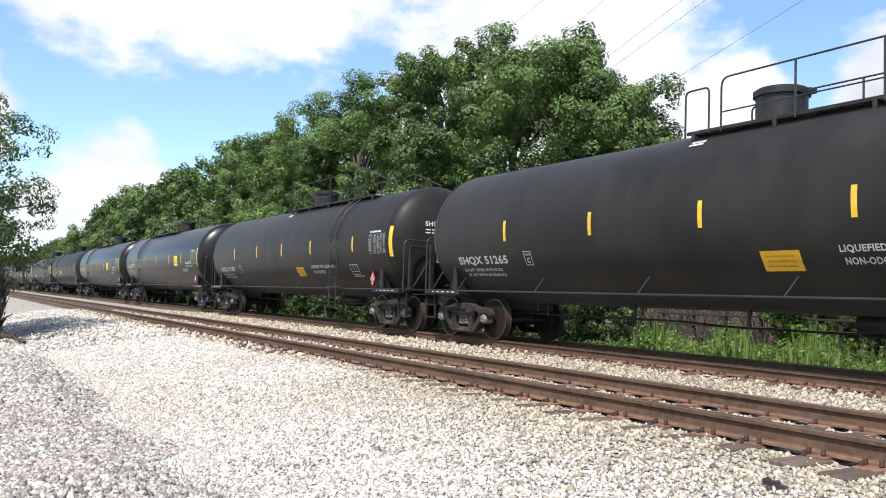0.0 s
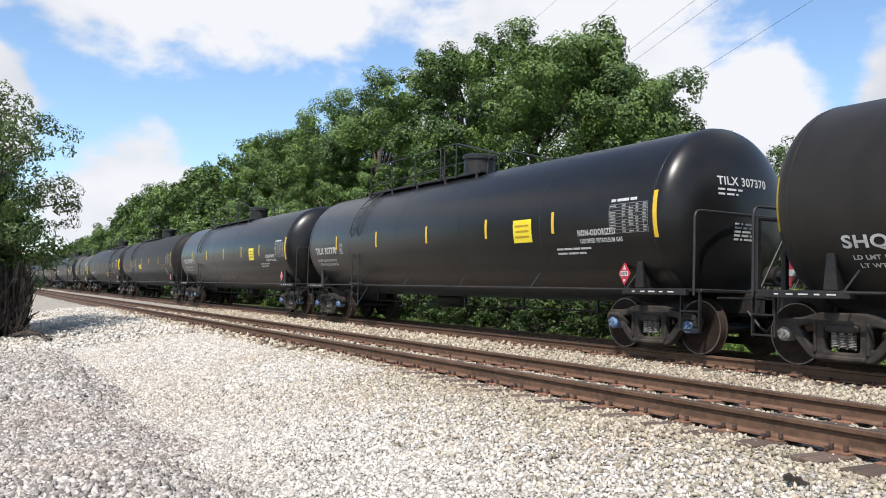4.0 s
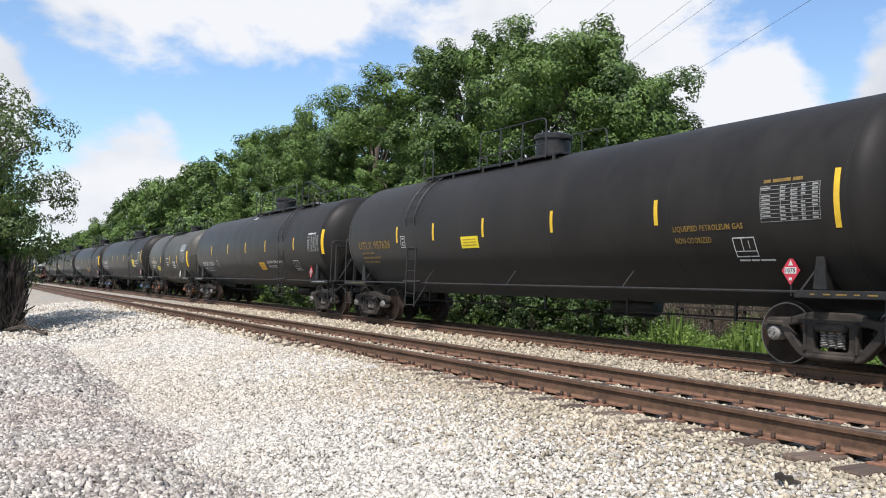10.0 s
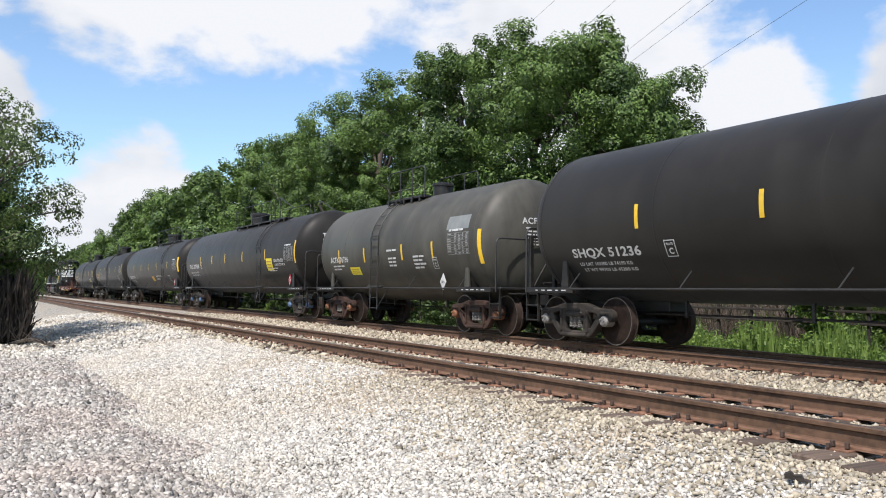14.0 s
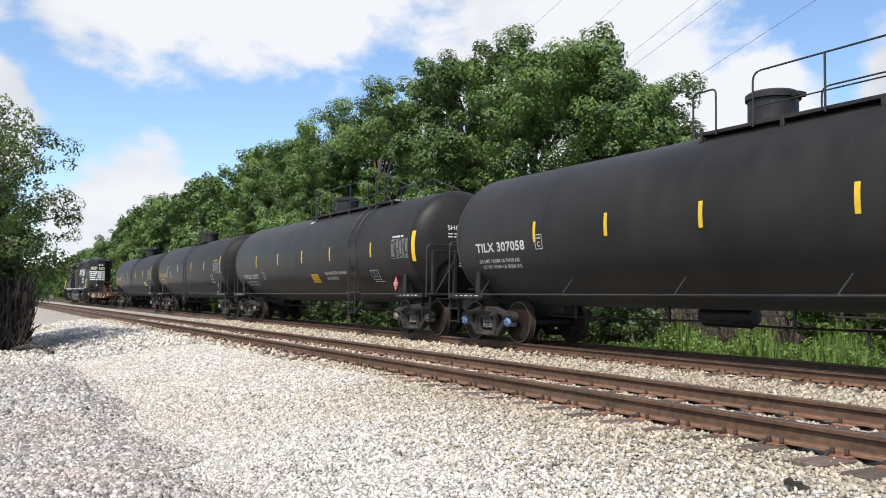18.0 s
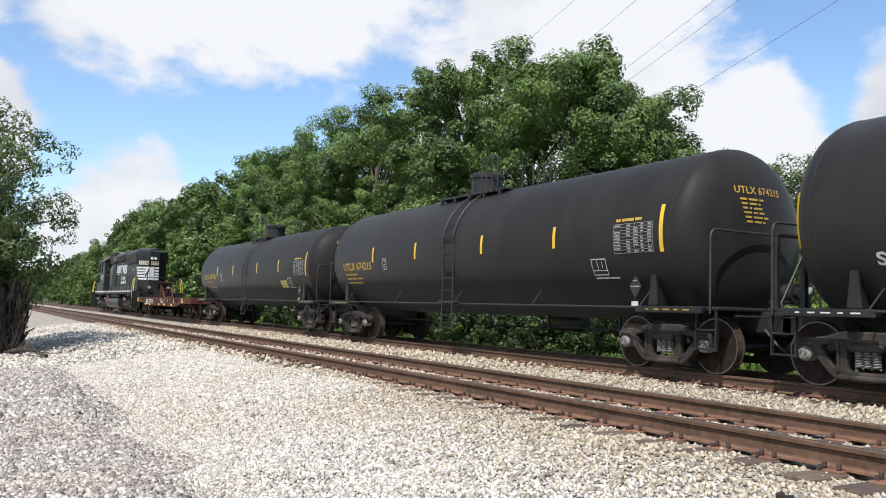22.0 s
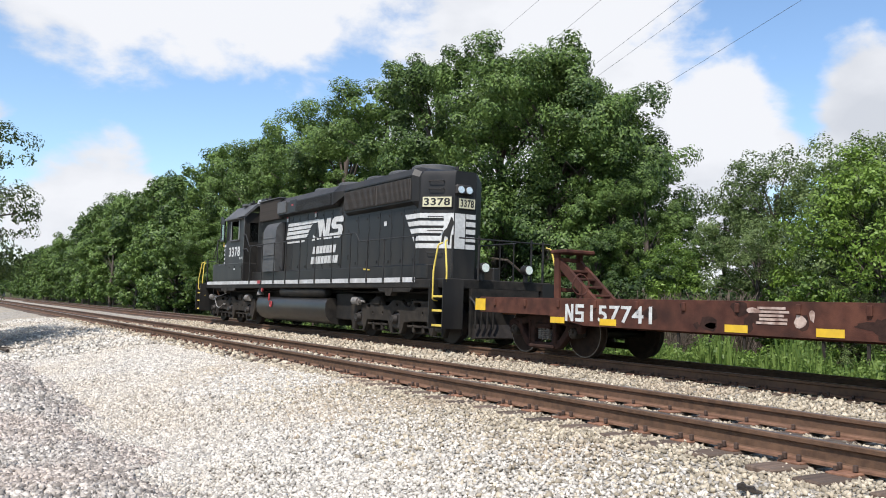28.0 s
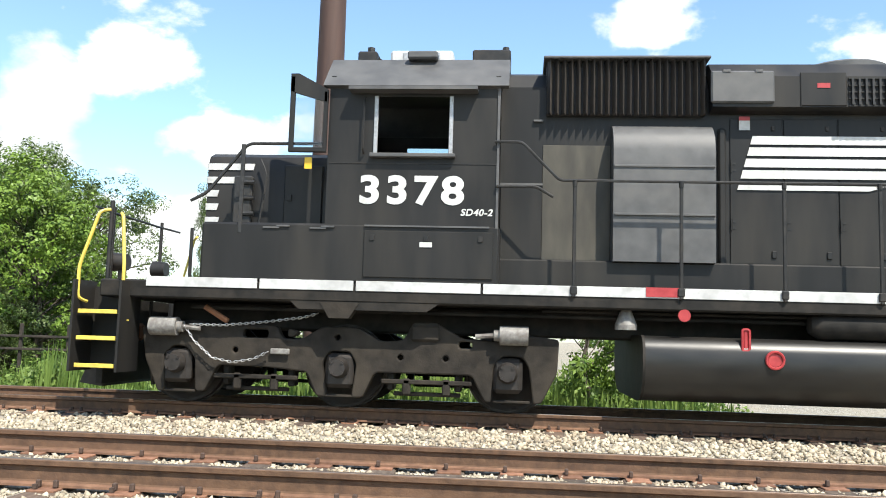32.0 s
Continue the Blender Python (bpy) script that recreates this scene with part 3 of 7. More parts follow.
# ---- freight trucks ----
def wheel_form(r, side):
    f = Form()
    s = side
    f.lathe([(-0.07, r - 0.03), (-0.065, r), (0.05, r + 0.004), (0.055, r + 0.026), (0.075, r + 0.022), (0.075, r - 0.06), (0.05, r - 0.085), (0.02, r * 0.45), (0.06, r * 0.3), (0.06, 0.0)], n=28)
    f.v = [(y, s * (-x), z) for x, y, z in f.v]
    if s > 0:
        f.f = [tuple(reversed(q)) for q in f.f]
    g = Form()
    g.lathe([(0.06, 0.0), (0.06, r * 0.3), (0.0, r * 0.36), (-0.045, r - 0.1), (-0.07, r - 0.075), (-0.07, r - 0.03)], n=28)
    g.v = [(y, s * (-x), z) for x, y, z in g.v]
    f.add(g.v, g.f)
    return f


def build_wheelset(parent, x, z, r, name="wheelset"):
    axle = part(name, shared(f"axle{r:.2f}", lambda: Form().rod((0, -0.98, 0), (0, 0.98, 0), 0.075, 12), STEEL_BLACK), None, parent, at=pose(x, 0, z))
    for side in (-1, 1):
        part("wheel", shared(f"wheel{r:.2f}{side}", lambda: wheel_form(r, side), LOCO_WHEEL if r > 0.5 else WHEEL_STEEL), None, axle, "rust-brown steel wheel", at=pose(0, side * 0.745, 0))
        def rim():
            f = Form()
            n = 32
            vs = [(math.cos(2 * math.pi * i / n) * q, side * 0.071, math.sin(2 * math.pi * i / n) * q) for q in (r - 0.004, r - 0.022) for i in range(n)]
            return f.add(vs, [((i + 1) % n, i, n + i, n + (i + 1) % n) if side < 0 else (i, (i + 1) % n, n + (i + 1) % n, n + i) for i in range(n)])
        part("wheel_rim", shared(f"rim{r:.2f}{side}", rim, LOCO_GRIME if r > 0.5 else TREAD_STEEL), None, axle, "bright worn wheel rim", at=pose(0, side * 0.747, 0))
    ROLLERS.append((axle, x, z, r))
    return axle


def rounded(outline, radius, steps=3):
    """An outline of (x, z) with its corners rounded."""
    pts = [Vector(p) for p in outline]
    out = []
    for a, b, c in zip(pts[-1:] + pts[:-1], pts, pts[1:] + pts[:1]):
        d1, d2 = a - b, c - b
        k = min(radius, d1.length * 0.45, d2.length * 0.45)
        p, q = b + d1.normalized() * k, b + d2.normalized() * k
        out += [p.lerp(b, i / steps).lerp(b.lerp(q, i / steps), i / steps) for i in range(steps + 1)]
    return out


def cast_plate(outer, holes, y0, y1, edge=0.02, radius=0.06):
    """A cast plate across y with rounded edges and openings through it."""
    cu = bpy.data.curves.new("plate", "CURVE")
    cu.dimensions, cu.fill_mode = "2D", "BOTH"
    cu.extrude, cu.bevel_depth, cu.bevel_resolution, cu.offset = abs(y1 - y0) / 2 - edge, edge, 1, -edge
    for line in [outer] + holes:
        pts = rounded(line, radius)
        sp = cu.splines.new("POLY")
        sp.points.add(len(pts) - 1)
        for p, q in zip(sp.points, pts):
            p.co = (q.x, q.y, 0, 1)
        sp.use_cyclic_u = True
    ob = new("plate", cu)
    bpy.context.view_layer.update()
    me = bpy.data.meshes.new_from_object(ob.evaluated_get(bpy.context.evaluated_depsgraph_get()))
    f = Form().add([(v.co.x, (y0 + y1) / 2 + v.co.z, v.co.y) for v in me.vertices], [tuple(reversed(p.vertices)) for p in me.polygons])
    bpy.data.objects.remove(ob)
    bpy.data.curves.remove(cu)
    bpy.data.meshes.remove(me)
    return f


def side_frame(side):
    """Cast side frame: arched top chord, two slanting windows and the spring opening."""
    y0, y1 = (-1.08, -0.93) if side < 0 else (0.93, 1.08)
    half = [(1.13, 0.60), (1.10, 0.46), (0.99, 0.44), (0.96, 0.52), (0.80, 0.52), (0.74, 0.40), (0.52, 0.17), (0.40, 0.12)]
    outer = half + [(-x, z) for x, z in half[::-1]] + [(-1.02, 0.69), (-0.66, 0.70), (-0.34, 0.79), (0.34, 0.79), (0.66, 0.70), (1.02, 0.69)]
    window = [(0.70, 0.58), (0.42, 0.62), (0.40, 0.32), (0.47, 0.30)]
    f = cast_plate(outer, [window, [(-x, z) for x, z in window[::-1]], [(-0.27, 0.25), (0.27, 0.25), (0.27, 0.62), (-0.27, 0.62)]], y0, y1, 0.025, 0.07)
    for s in (-1, 1):
        f.box((s * 0.91, (y0 + y1) / 2, 0.60), (0.30, 0.19, 0.10), 0.03)
        f.box((s * 0.40, (y0 + y1) / 2 + side * 0.05, 0.44), (0.05, 0.12, 0.44), 0.02)
    f.box((0, (y0 + y1) / 2 + side * 0.03, 0.17), (0.74, 0.20, 0.07), 0.02)
    f.box((0, (y0 + y1) / 2 + side * 0.02, 0.57), (0.50, 0.18, 0.11), 0.03)
    return f


def build_truck(car, x, cap, steel=None):
    steel = steel or TRUCK_GRIME
    frame_form = lambda: Form().box((0, 0, 0.55), (0.42, 1.9, 0.22), 0.04).box((0, 0, 0.70), (0.5, 0.7, 0.1), 0.03)
    truck = part("truck", shared("truck_bolster" + steel.name, frame_form, steel), None, car, "grimy cast steel freight truck", at=pose(x, 0, 0))
    for side in (-1, 1):
        part("side_frame", shared(f"side_frame{side}{steel.name}", lambda: side_frame(side), steel, 25), None, truck)

        def springs():
            f = Form()
            for i in (-1, 0, 1):
                f.pipe([(i * 0.125 + 0.05 * math.cos(a * 0.9), side * 1.02 + 0.05 * math.sin(a * 0.9), 0.30 + a * 0.0052) for a in range(42)], 0.014, 4)
            return f
        part("spring_set", shared(f"springs{side}", springs, CAP_GREY), None, truck, "coil springs")
        for s in (-1, 1):
            def bearing():
                f = Form().rod((0, side * 0.92, 0), (0, side * 1.10, 0), 0.105, 16)
                f.rod((0, side * 1.10, 0), (0, side * 1.14, 0), 0.105, 16, 0.075)
                for k in range(3):
                    a = k * 2.094 + 0.4
                    f.rod((0.05 * math.cos(a), side * 1.13, 0.05 * math.sin(a)), (0.05 * math.cos(a), side * 1.165, 0.05 * math.sin(a)), 0.018, 6)
                return f
            part("bearing_cap", shared(f"bearing{side}{cap.name}", bearing, cap), None, truck, "bearing end cap with three bolts", at=pose(s * 0.91, 0, 0.457))
    for s in (-1, 1):
        build_wheelset(truck, s * 0.91, 0.457, 0.457)
        part("brake_beam", shared("brake_beam", lambda: Form().rod((0, -0.85, 0), (0, 0.85, 0), 0.03, 8).box((0, -0.745, 0.0), (0.07, 0.08, 0.3), 0.02).box((0, 0.745, 0), (0.07, 0.08, 0.3), 0.02), STEEL_BLACK),
             None, truck, at=pose(s * 0.42, 0, 0.40))
    return truck


# ---- tank cars ----
TANK_Z, TANK_R = 2.35, 1.52     # of the car that is being built
TANK_CYL, HEAD = 8.0, 0.62      # half the length of its straight shell, and the depth of its rounded heads


def on_tank(u, arc, r=None, lift=0.006):
    """A place on the tank's side that faces -y: along x, and up the skin from the middle height."""
    r = r or TANK_R
    past = min(max((abs(u) - TANK_CYL) / HEAD, 0), 0.99)
    r *= math.sqrt(1 - past * past)
    a = arc / r
    return (u, -(r + lift) * math.cos(a), TANK_Z + (r + lift) * math.sin(a))


def skin_patch(f, u0, u1, a0, a1, slant=0.0, lift=0.006, r=None):
    n = max(2, int((a1 - a0) / 0.12) + 1)
    vs = []
    for i in range(n + 1):
        a = a0 + (a1 - a0) * i / n
        d = slant * (a - a0)
        vs += [on_tank(u0 + d, a, r, lift), on_tank(u1 + d, a, r, lift)]
    return f.add(vs, [(2 * i, 2 * i + 1, 2 * i + 3, 2 * i + 2) for i in range(n)])


def skin_text(text, u, a, size, bold=0.03, width=1.0):
    vs, fs, w = letters(text, bold)
    return Form().add([on_tank(u + x * size * width, a + y * size) for x, y in vs], fs)


def skin_bars(f, u, a, rows, size, gap):
    """Writing that is too small to read: bars of its size."""
    for k, words in enumerate(rows):
        x = u
        for w in words:
            skin_patch(f, x, x + w, a - k * gap, a - k * gap + size)
            x += w + size * 0.7
    return f


def tank_body(r):
    """Straight shell with rounded heads."""
    prof = [(-TANK_CYL - HEAD * math.cos(k / 12 * math.pi / 2), max(r * math.sin(k / 12 * math.pi / 2), 0.01)) for k in range(13)]
    prof += [(-x, q) for x, q in prof][::-1]
    return Form().lathe(prof, 0, TANK_Z, 72)


def end_text(text, half, y, z, size):
    """Writing on the rounded head that faces +x."""
    vs, fs, w = letters(text, 0.02)
    out = []
    for x, q in vs:
        yy, zz = y + x * size, z + q * size
        rho = min(math.hypot(yy, zz - TANK_Z) / TANK_R, 0.999)
        out.append((TANK_CYL + 0.010 + HEAD * math.sqrt(1 - rho * rho), yy, zz))
    return Form().add(out, fs)


def bent(points, radius=0.12, steps=4):
    """Rounds the corners of a bent pipe."""
    pts = [Vector(p) for p in points]
    out = [pts[0]]
    for a, b, c in zip(pts, pts[1:], pts[2:]):
        d1, d2 = (a - b), (c - b)
        k = min(radius, d1.length * 0.45, d2.length * 0.45)
        p, q = b + d1.normalized() * k, b + d2.normalized() * k
        out += [p.lerp(b, i / steps).lerp(b.lerp(q, i / steps), i / steps) for i in range(steps + 1)]
    return out + [pts[-1]]


def build_tank_car(spec):
    front, rear = spec["span"]
    global TANK_Z, TANK_R, TANK_CYL
    TANK_Z, TANK_R = spec["size"]
    middle, length = (front + rear) / 2, front - rear
    tank_len = length - 2 * 1.0
    half = tank_len / 2
    TANK_CYL = half - 0.28
    paint = spec["paint"]
    car = thing("tank_car", spec["label"], "tank car", "train of tank cars")
    tank = part("tank", tank_body(TANK_R), paint, car, spec["tank_label"], smooth=60)
    # bands round the heads
    for s in (-1, 1):
        x = s * (TANK_CYL - 0.03)
        part("head_seam", Form().lathe([(x - 0.02, TANK_R + 0.001), (x - 0.014, TANK_R + 0.005), (x + 0.014, TANK_R + 0.005), (x + 0.02, TANK_R + 0.001)], 0, TANK_Z, 72), paint, tank, smooth=60)
    for k in range(1, 5):
        x = -TANK_CYL + 2 * TANK_CYL * k / 5
        part("shell_seam", Form().lathe([(x - 0.016, TANK_R + 0.0005), (x - 0.008, TANK_R + 0.003), (x + 0.008, TANK_R + 0.003), (x + 0.016, TANK_R + 0.0005)], 0, TANK_Z, 72), paint, tank, smooth=60)
    # underframe
    for e in (-1, 1):
        part("stub_sill", Form().box((e * (length / 2 - 1.95), 0, 0.78), (3.2, 0.42, 0.26), 0.02), STEEL_BLACK, car)
    for e in range(-2, 3):
        part("pipe_hanger", Form().box((e * half / 3.2, -0.34, 0.74), (0.05, 0.04, 0.34)), STEEL_BLACK, car)
    for s in (-1, 1):
        xb = s * (length / 2 - 1.85)
        saddle = Form()
        saddle.loft([(-1.30, 0.98), (1.30, 0.98), (1.30, 1.08), (1.24, 1.70), (0.8, 1.25), (0, 1.0), (-0.8, 1.25), (-1.24, 1.70), (-1.30, 1.08)], xb - 0.03, xb + 0.03)
        part("bolster", saddle, STEEL_BLACK, car, "black steel bolster under the tank")
        for y in (-1, 1):
            gusset = Form().slab([(xb - 0.11, 1.10), (xb + 0.11, 1.10), (xb + 0.035, 1.78), (xb - 0.035, 1.78)], y * 1.30 - 0.02, y * 1.30 + 0.02)
            part("gusset", gusset, STEEL_BLACK if spec["kind"] != "grey" else TANK_GREY, car)
        stub = Form().box((s * (half + 0.45), 0, 0.86), (1.3, 0.55, 0.36), 0.03).box((s * (length / 2 - 0.85), 0, 1.06), (0.78, 2.60, 0.06), 0.015)
        part("end_platform", stub, STEEL_BLACK, car)
        coup = Form().box((s * (length / 2 - 0.33), 0, 0.84), (0.5, 0.2, 0.22), 0.04).box((s * (length / 2 - 0.06), -0.08, 0.84), (0.3, 0.22, 0.28), 0.07).box((s * (length / 2 + 0.0), 0.13, 0.84), (0.16, 0.12, 0.26), 0.05)
        part("coupler", coup, COUPLER_RUST, car, "rust-orange knuckle coupler")
        part("air_hose", Form().pipe(bent([(s * (length / 2 - 0.35), -0.35, 0.75), (s * (length / 2 - 0.1), -0.35, 0.5), (s * (length / 2 + 0.0), -0.3, 0.42)], 0.1), 0.025), STEEL_BLACK, car)
        # end cage: posts, cross rail and hand grips
        xe = s * (half + 0.48)
        cage = Form()
        if spec["kind"] == "cage":
            for y in (-1.18, -0.55, 0.55, 1.18):
                cage.box((xe, y, 1.62), (0.09, 0.09, 1.12), 0.01)
            cage.box((xe, 0, 2.16), (0.05, 2.45, 0.05), 0.01)
            for y in (-1, 1):
                cage.rod((xe - s * 0.02, y * 0.55, 2.1), (xe - s * 0.6, y * 0.75, 1.08), 0.02)
                cage.rod((xe, y * 0.55, 1.95), (xe, y * 1.1, 1.1), 0.02)
            part("end_frame", cage, STEEL_BLACK, car, "black steel end frame")
        loop = spec["size"][0] - 0.02
        part("end_railing", Form().pipe(bent([(xe - s * 0.06, -1.34, 0.98), (xe - s * 0.06, -1.34, loop), (xe - s * 0.06, 1.34, loop), (xe - s * 0.06, 1.34, 0.98)], 0.14), 0.02), RAILING_GREY, car, "bent pipe railing across the car end")
        for y in (-1, 1):
            sill = part("side_sill", Form().box((s * (length / 2 - 1.45), y * 1.36, 1.03), (1.50, 0.10, 0.11), 0.012), STEEL_BLACK, car, "black steel side sill over the truck")
            if y < 0:
                for k, w in enumerate((0.10, 0.16, 0.22, 0.12, 0.20)):
                    part("sill_writing", Form().box((length / 2 * s + (-1.9 if s > 0 else 1.05) + 0.22 * k, -1.412, 1.03), (w * 0.7, 0.003, 0.02)), spec["ink"], sill, smooth=0)
            steps = Form()
            for z in (0.42, 0.72):
                steps.box((xe - s * 0.2, y * 1.26, z), (0.42, 0.06, 0.03), 0.006)
            steps.box((xe + s * 0.0, y * 1.26, 0.72), (0.025, 0.05, 0.66))
            steps.box((xe - s * 0.4, y * 1.26, 0.72), (0.025, 0.05, 0.66))
            part("sill_step", steps, STEEL_BLACK, car)
        part("uncoupling_lever", Form().pipe(bent([(s * (length / 2 - 0.12), -1.3, 0.95), (s * (length / 2 - 0.12), -0.2, 0.95), (s * (length / 2 - 0.25), -0.1, 0.75)], 0.06), 0.014), RAILING_GREY, car)
    # brake gear on the leading end
    bx = half + 0.58
    part("brake_cylinder", Form().rod((bx - 0.1, 0.35, 1.35), (bx + 0.12, 0.35, 1.35), 0.16, 14).rod((bx + 0.12, 0.35, 1.35), (bx + 0.2, 0.35, 1.35), 0.09, 10).rod((bx + 0.05, -0.2, 1.2), (bx + 0.05, 0.5, 1.2), 0.03), STEEL_BLACK, car)
    wheel = Form()
    wheel.pipe([(bx + 0.22, 0.7 + 0.2 * math.cos(a * math.pi / 8), 1.7 + 0.2 * math.sin(a * math.pi / 8)) for a in range(17)], 0.014)
    for a in range(3):
        wheel.rod((bx + 0.22, 0.7, 1.7), (bx + 0.22, 0.7 + 0.2 * math.cos(a * 2.1), 1.7 + 0.2 * math.sin(a * 2.1)), 0.012)
    part("hand_brake_wheel", wheel, RAILING_GREY, car)
    # side pipe along the tank, with braces
    for y in (-1, 1):
        part("side_pipe", Form().rod((-length / 2 + 2.15, y * 1.40, 1.06), (length / 2 - 2.15, y * 1.40, 1.06), 0.020, 8), RAILING_GREY, car, "thin grey safety pipe along the side")
        n = max(4, spec["braces"] - 3)
        for i in range(n):
            x = -half + 1.1 + (tank_len - 2.2) * i / (n - 1)
            part("brace", shared(f"brace{y}", lambda: Form().rod((0, y * 1.40, 1.06), (0.13, y * 1.25, 1.36), 0.014, 6), RAILING_GREY), None, car, at=pose(x, 0, 0))
    # under the tank: reservoirs and piping
    part("air_reservoir", Form().lathe([(-0.62, 0.0), (-0.6, 0.15), (-0.5, 0.21), (0.5, 0.21), (0.6, 0.15), (0.62, 0.0)], 0.45, 0.72, 16), STEEL_BLACK, car, at=pose(spec["tanks_at"], 0, 0))
    part("brake_pipe", Form().pipe(bent([(-half, -0.3, 0.62), (-1.5, -0.3, 0.62), (-1.0, 0.4, 0.55), (1.4, 0.4, 0.55), (1.8, -0.3, 0.62), (half, -0.3, 0.62)], 0.3), 0.02), STEEL_BLACK, car)
    # ladder over the side at spec["ladder"], and the platform at the top
    lx = spec["ladder"]
    for y in (-1, 1):
        lad, rungs = Form(), []
        for d in (-0.24, 0.24):
            pts = [(lx + d, y * 1.50, 0.45), (lx + d, y * 1.50, 2.35)]
            for k in range(1, 9):
                a = radians(0 + 9 * k)
                pts.append((lx + d, y * (TANK_R + 0.06) * math.cos(a), TANK_Z + (TANK_R + 0.06) * math.sin(a)))
            lad.pipe(pts, 0.018, 6)
        for k in range(8):
            z = 0.5 + k * 0.29
            rungs.append(((lx - 0.24, y * 1.50, z), (lx + 0.24, y * 1.50, z)))
        for k in range(1, 6):
            a = radians(12 * k)
            c, s2 = math.cos(a) * (TANK_R + 0.07), math.sin(a) * (TANK_R + 0.07)
            rungs.append(((lx - 0.24, y * c, TANK_Z + s2), (lx + 0.24, y * c, TANK_Z + s2)))
        lad.box((lx, y * 1.46, 1.10), (0.9, 0.07, 0.05), 0.01)
        lad.rod((lx - 0.24, y * 1.5, 0.5), (lx - 0.6, y * 1.3, 1.1), 0.014).rod((lx + 0.24, y * 1.5, 0.5), (lx + 0.6, y * 1.3, 1.1), 0.014)
        ladder = part("ladder", lad, RAILING_GREY, car, "steel ladder curving over the tank")
        for a, b in rungs:
            part("rung", Form().rod(a, b, 0.011, 6), RAILING_GREY, ladder)
    p0, p1 = spec["platform"]
    top = TANK_Z + TANK_R
    for y in (-1, 1):
        part("walkway", Form().box(((p0 + p1) / 2, y * 0.62, top - 0.08), (p1 - p0, 0.32, 0.05), 0.01), GALVANISED if spec["kind"] == "cage" else STEEL_BLACK, car, "grating walkway on the tank top")
        edge = Form().box(((p0 + p1) / 2, y * 0.80, top - 0.09), (p1 - p0, 0.03, 0.06), 0.006)
        part("walkway_edge", edge, STEEL_BLACK, car)
        for i in range(5):
            x = p0 + 0.15 + (p1 - p0 - 0.3) * i / 4
            part("walkway_bracket", shared(f"walk_bracket{y}{top:.2f}", lambda: Form().box((0, y * 0.80, top - 0.20), (0.07, 0.06, 0.26), 0.01), STEEL_BLACK), None, car, at=pose(x, 0, 0))
        hx0, hx1 = spec["railing"]
        rail = Form().pipe(bent([(hx0, y * 0.84, top - 0.15), (hx0, y * 0.84, top + 0.72), (hx1, y * 0.84, top + 0.72), (hx1, y * 0.84, top - 0.15)], 0.16), 0.0165)
        for k in range(1, 3):
            x = hx0 + (hx1 - hx0) * k / 3
            rail.rod((x, y * 0.84, top - 0.15), (x, y * 0.84, top + 0.72), 0.018)
        rail.pipe([(hx0, y * 0.84, top + 0.16), (hx1, y * 0.84, top + 0.16)], 0.012)
        part("railing", rail, RAILING_GREY, car, "bent pipe railing on the tank top")
        for q0, q1, h in spec["low_rails"]:
            part("low_railing", Form().pipe(bent([(q0, y * 0.84, top - 0.15), (q0, y * 0.84, top + h), (q1, y * 0.84, top + h), (q1, y * 0.84, top - 0.15)], 0.1), 0.017), RAILING_GREY, car)
        if spec.get("ramp"):
            q0, q1 = spec["ramp"]
            part("ramp_railing", Form().pipe(bent([(q0, y * 0.84, top - 0.15), (q0, y * 0.84, top + 0.72), (q0 + 0.6, y * 0.84, top + 0.74), (q1, y * 0.84, top + 0.22), (q1 - 0.5, y * 0.84, top + 0.18), (q1 - 0.52, y * 0.84, top - 0.22)], 0.14), 0.02).rod((q0 + 0.6, y * 0.84, top - 0.15), (q0 + 0.6, y * 0.84, top + 0.74), 0.018), RAILING_GREY, car, "sloping pipe railing on the tank top")
    dx = spec["dome"]
    dome, wide, rise = Form(), spec.get("dome_size", (1.0, 1.0))[0], spec.get("dome_size", (1.0, 1.0))[1]
    n = 28
    prof = [(0.40, -0.12), (0.40, 0.42), (0.44, 0.43), (0.44, 0.52), (0.38, 0.56), (0.0, 0.58)]
    vs = [(dx + wide * q * math.cos(2 * math.pi * k / n), wide * q * math.sin(2 * math.pi * k / n), top + h * rise) for q, h in prof for k in range(n)]
    dome.add(vs, [(i * n + k, i * n + (k + 1) % n, (i + 1) * n + (k + 1) % n, (i + 1) * n + k) for i in range(len(prof) - 1) for k in range(n)])
    dome.box((dx + 0.5 * wide, 0, top + 0.44 * rise), (0.16, 0.18, 0.08), 0.01)
    part("valve_housing", dome, STEEL_BLACK, car, "round black valve housing with a hinged cover")
    # markings on the visible side
    for i, u in enumerate(spec["stripes"]):
        tall = i in (0, len(spec["stripes"]) - 1)
        f = Form()
        if tall:
            skin_patch(f, u - 0.044, u + 0.044, spec["stripe_z"] - TANK_Z - 0.40, spec["stripe_z"] - TANK_Z + 0.40)
        else:
            skin_patch(f, u - 0.044, u + 0.044, spec["stripe_z"] - TANK_Z - 0.21, spec["stripe_z"] - TANK_Z + 0.21)
        part("reflective_stripe", f, YELLOW_STRIPE, tank, "yellow reflective stripe", smooth=60)
    ink = spec["ink"]
    for text, u, a, size, *wide in spec["texts"]:
        part("lettering", skin_text(text, u, a, size, width=wide[0] / (size * letters(text, 0.03)[2]) if wide else 1.0), ink, tank, "painted lettering", smooth=0)
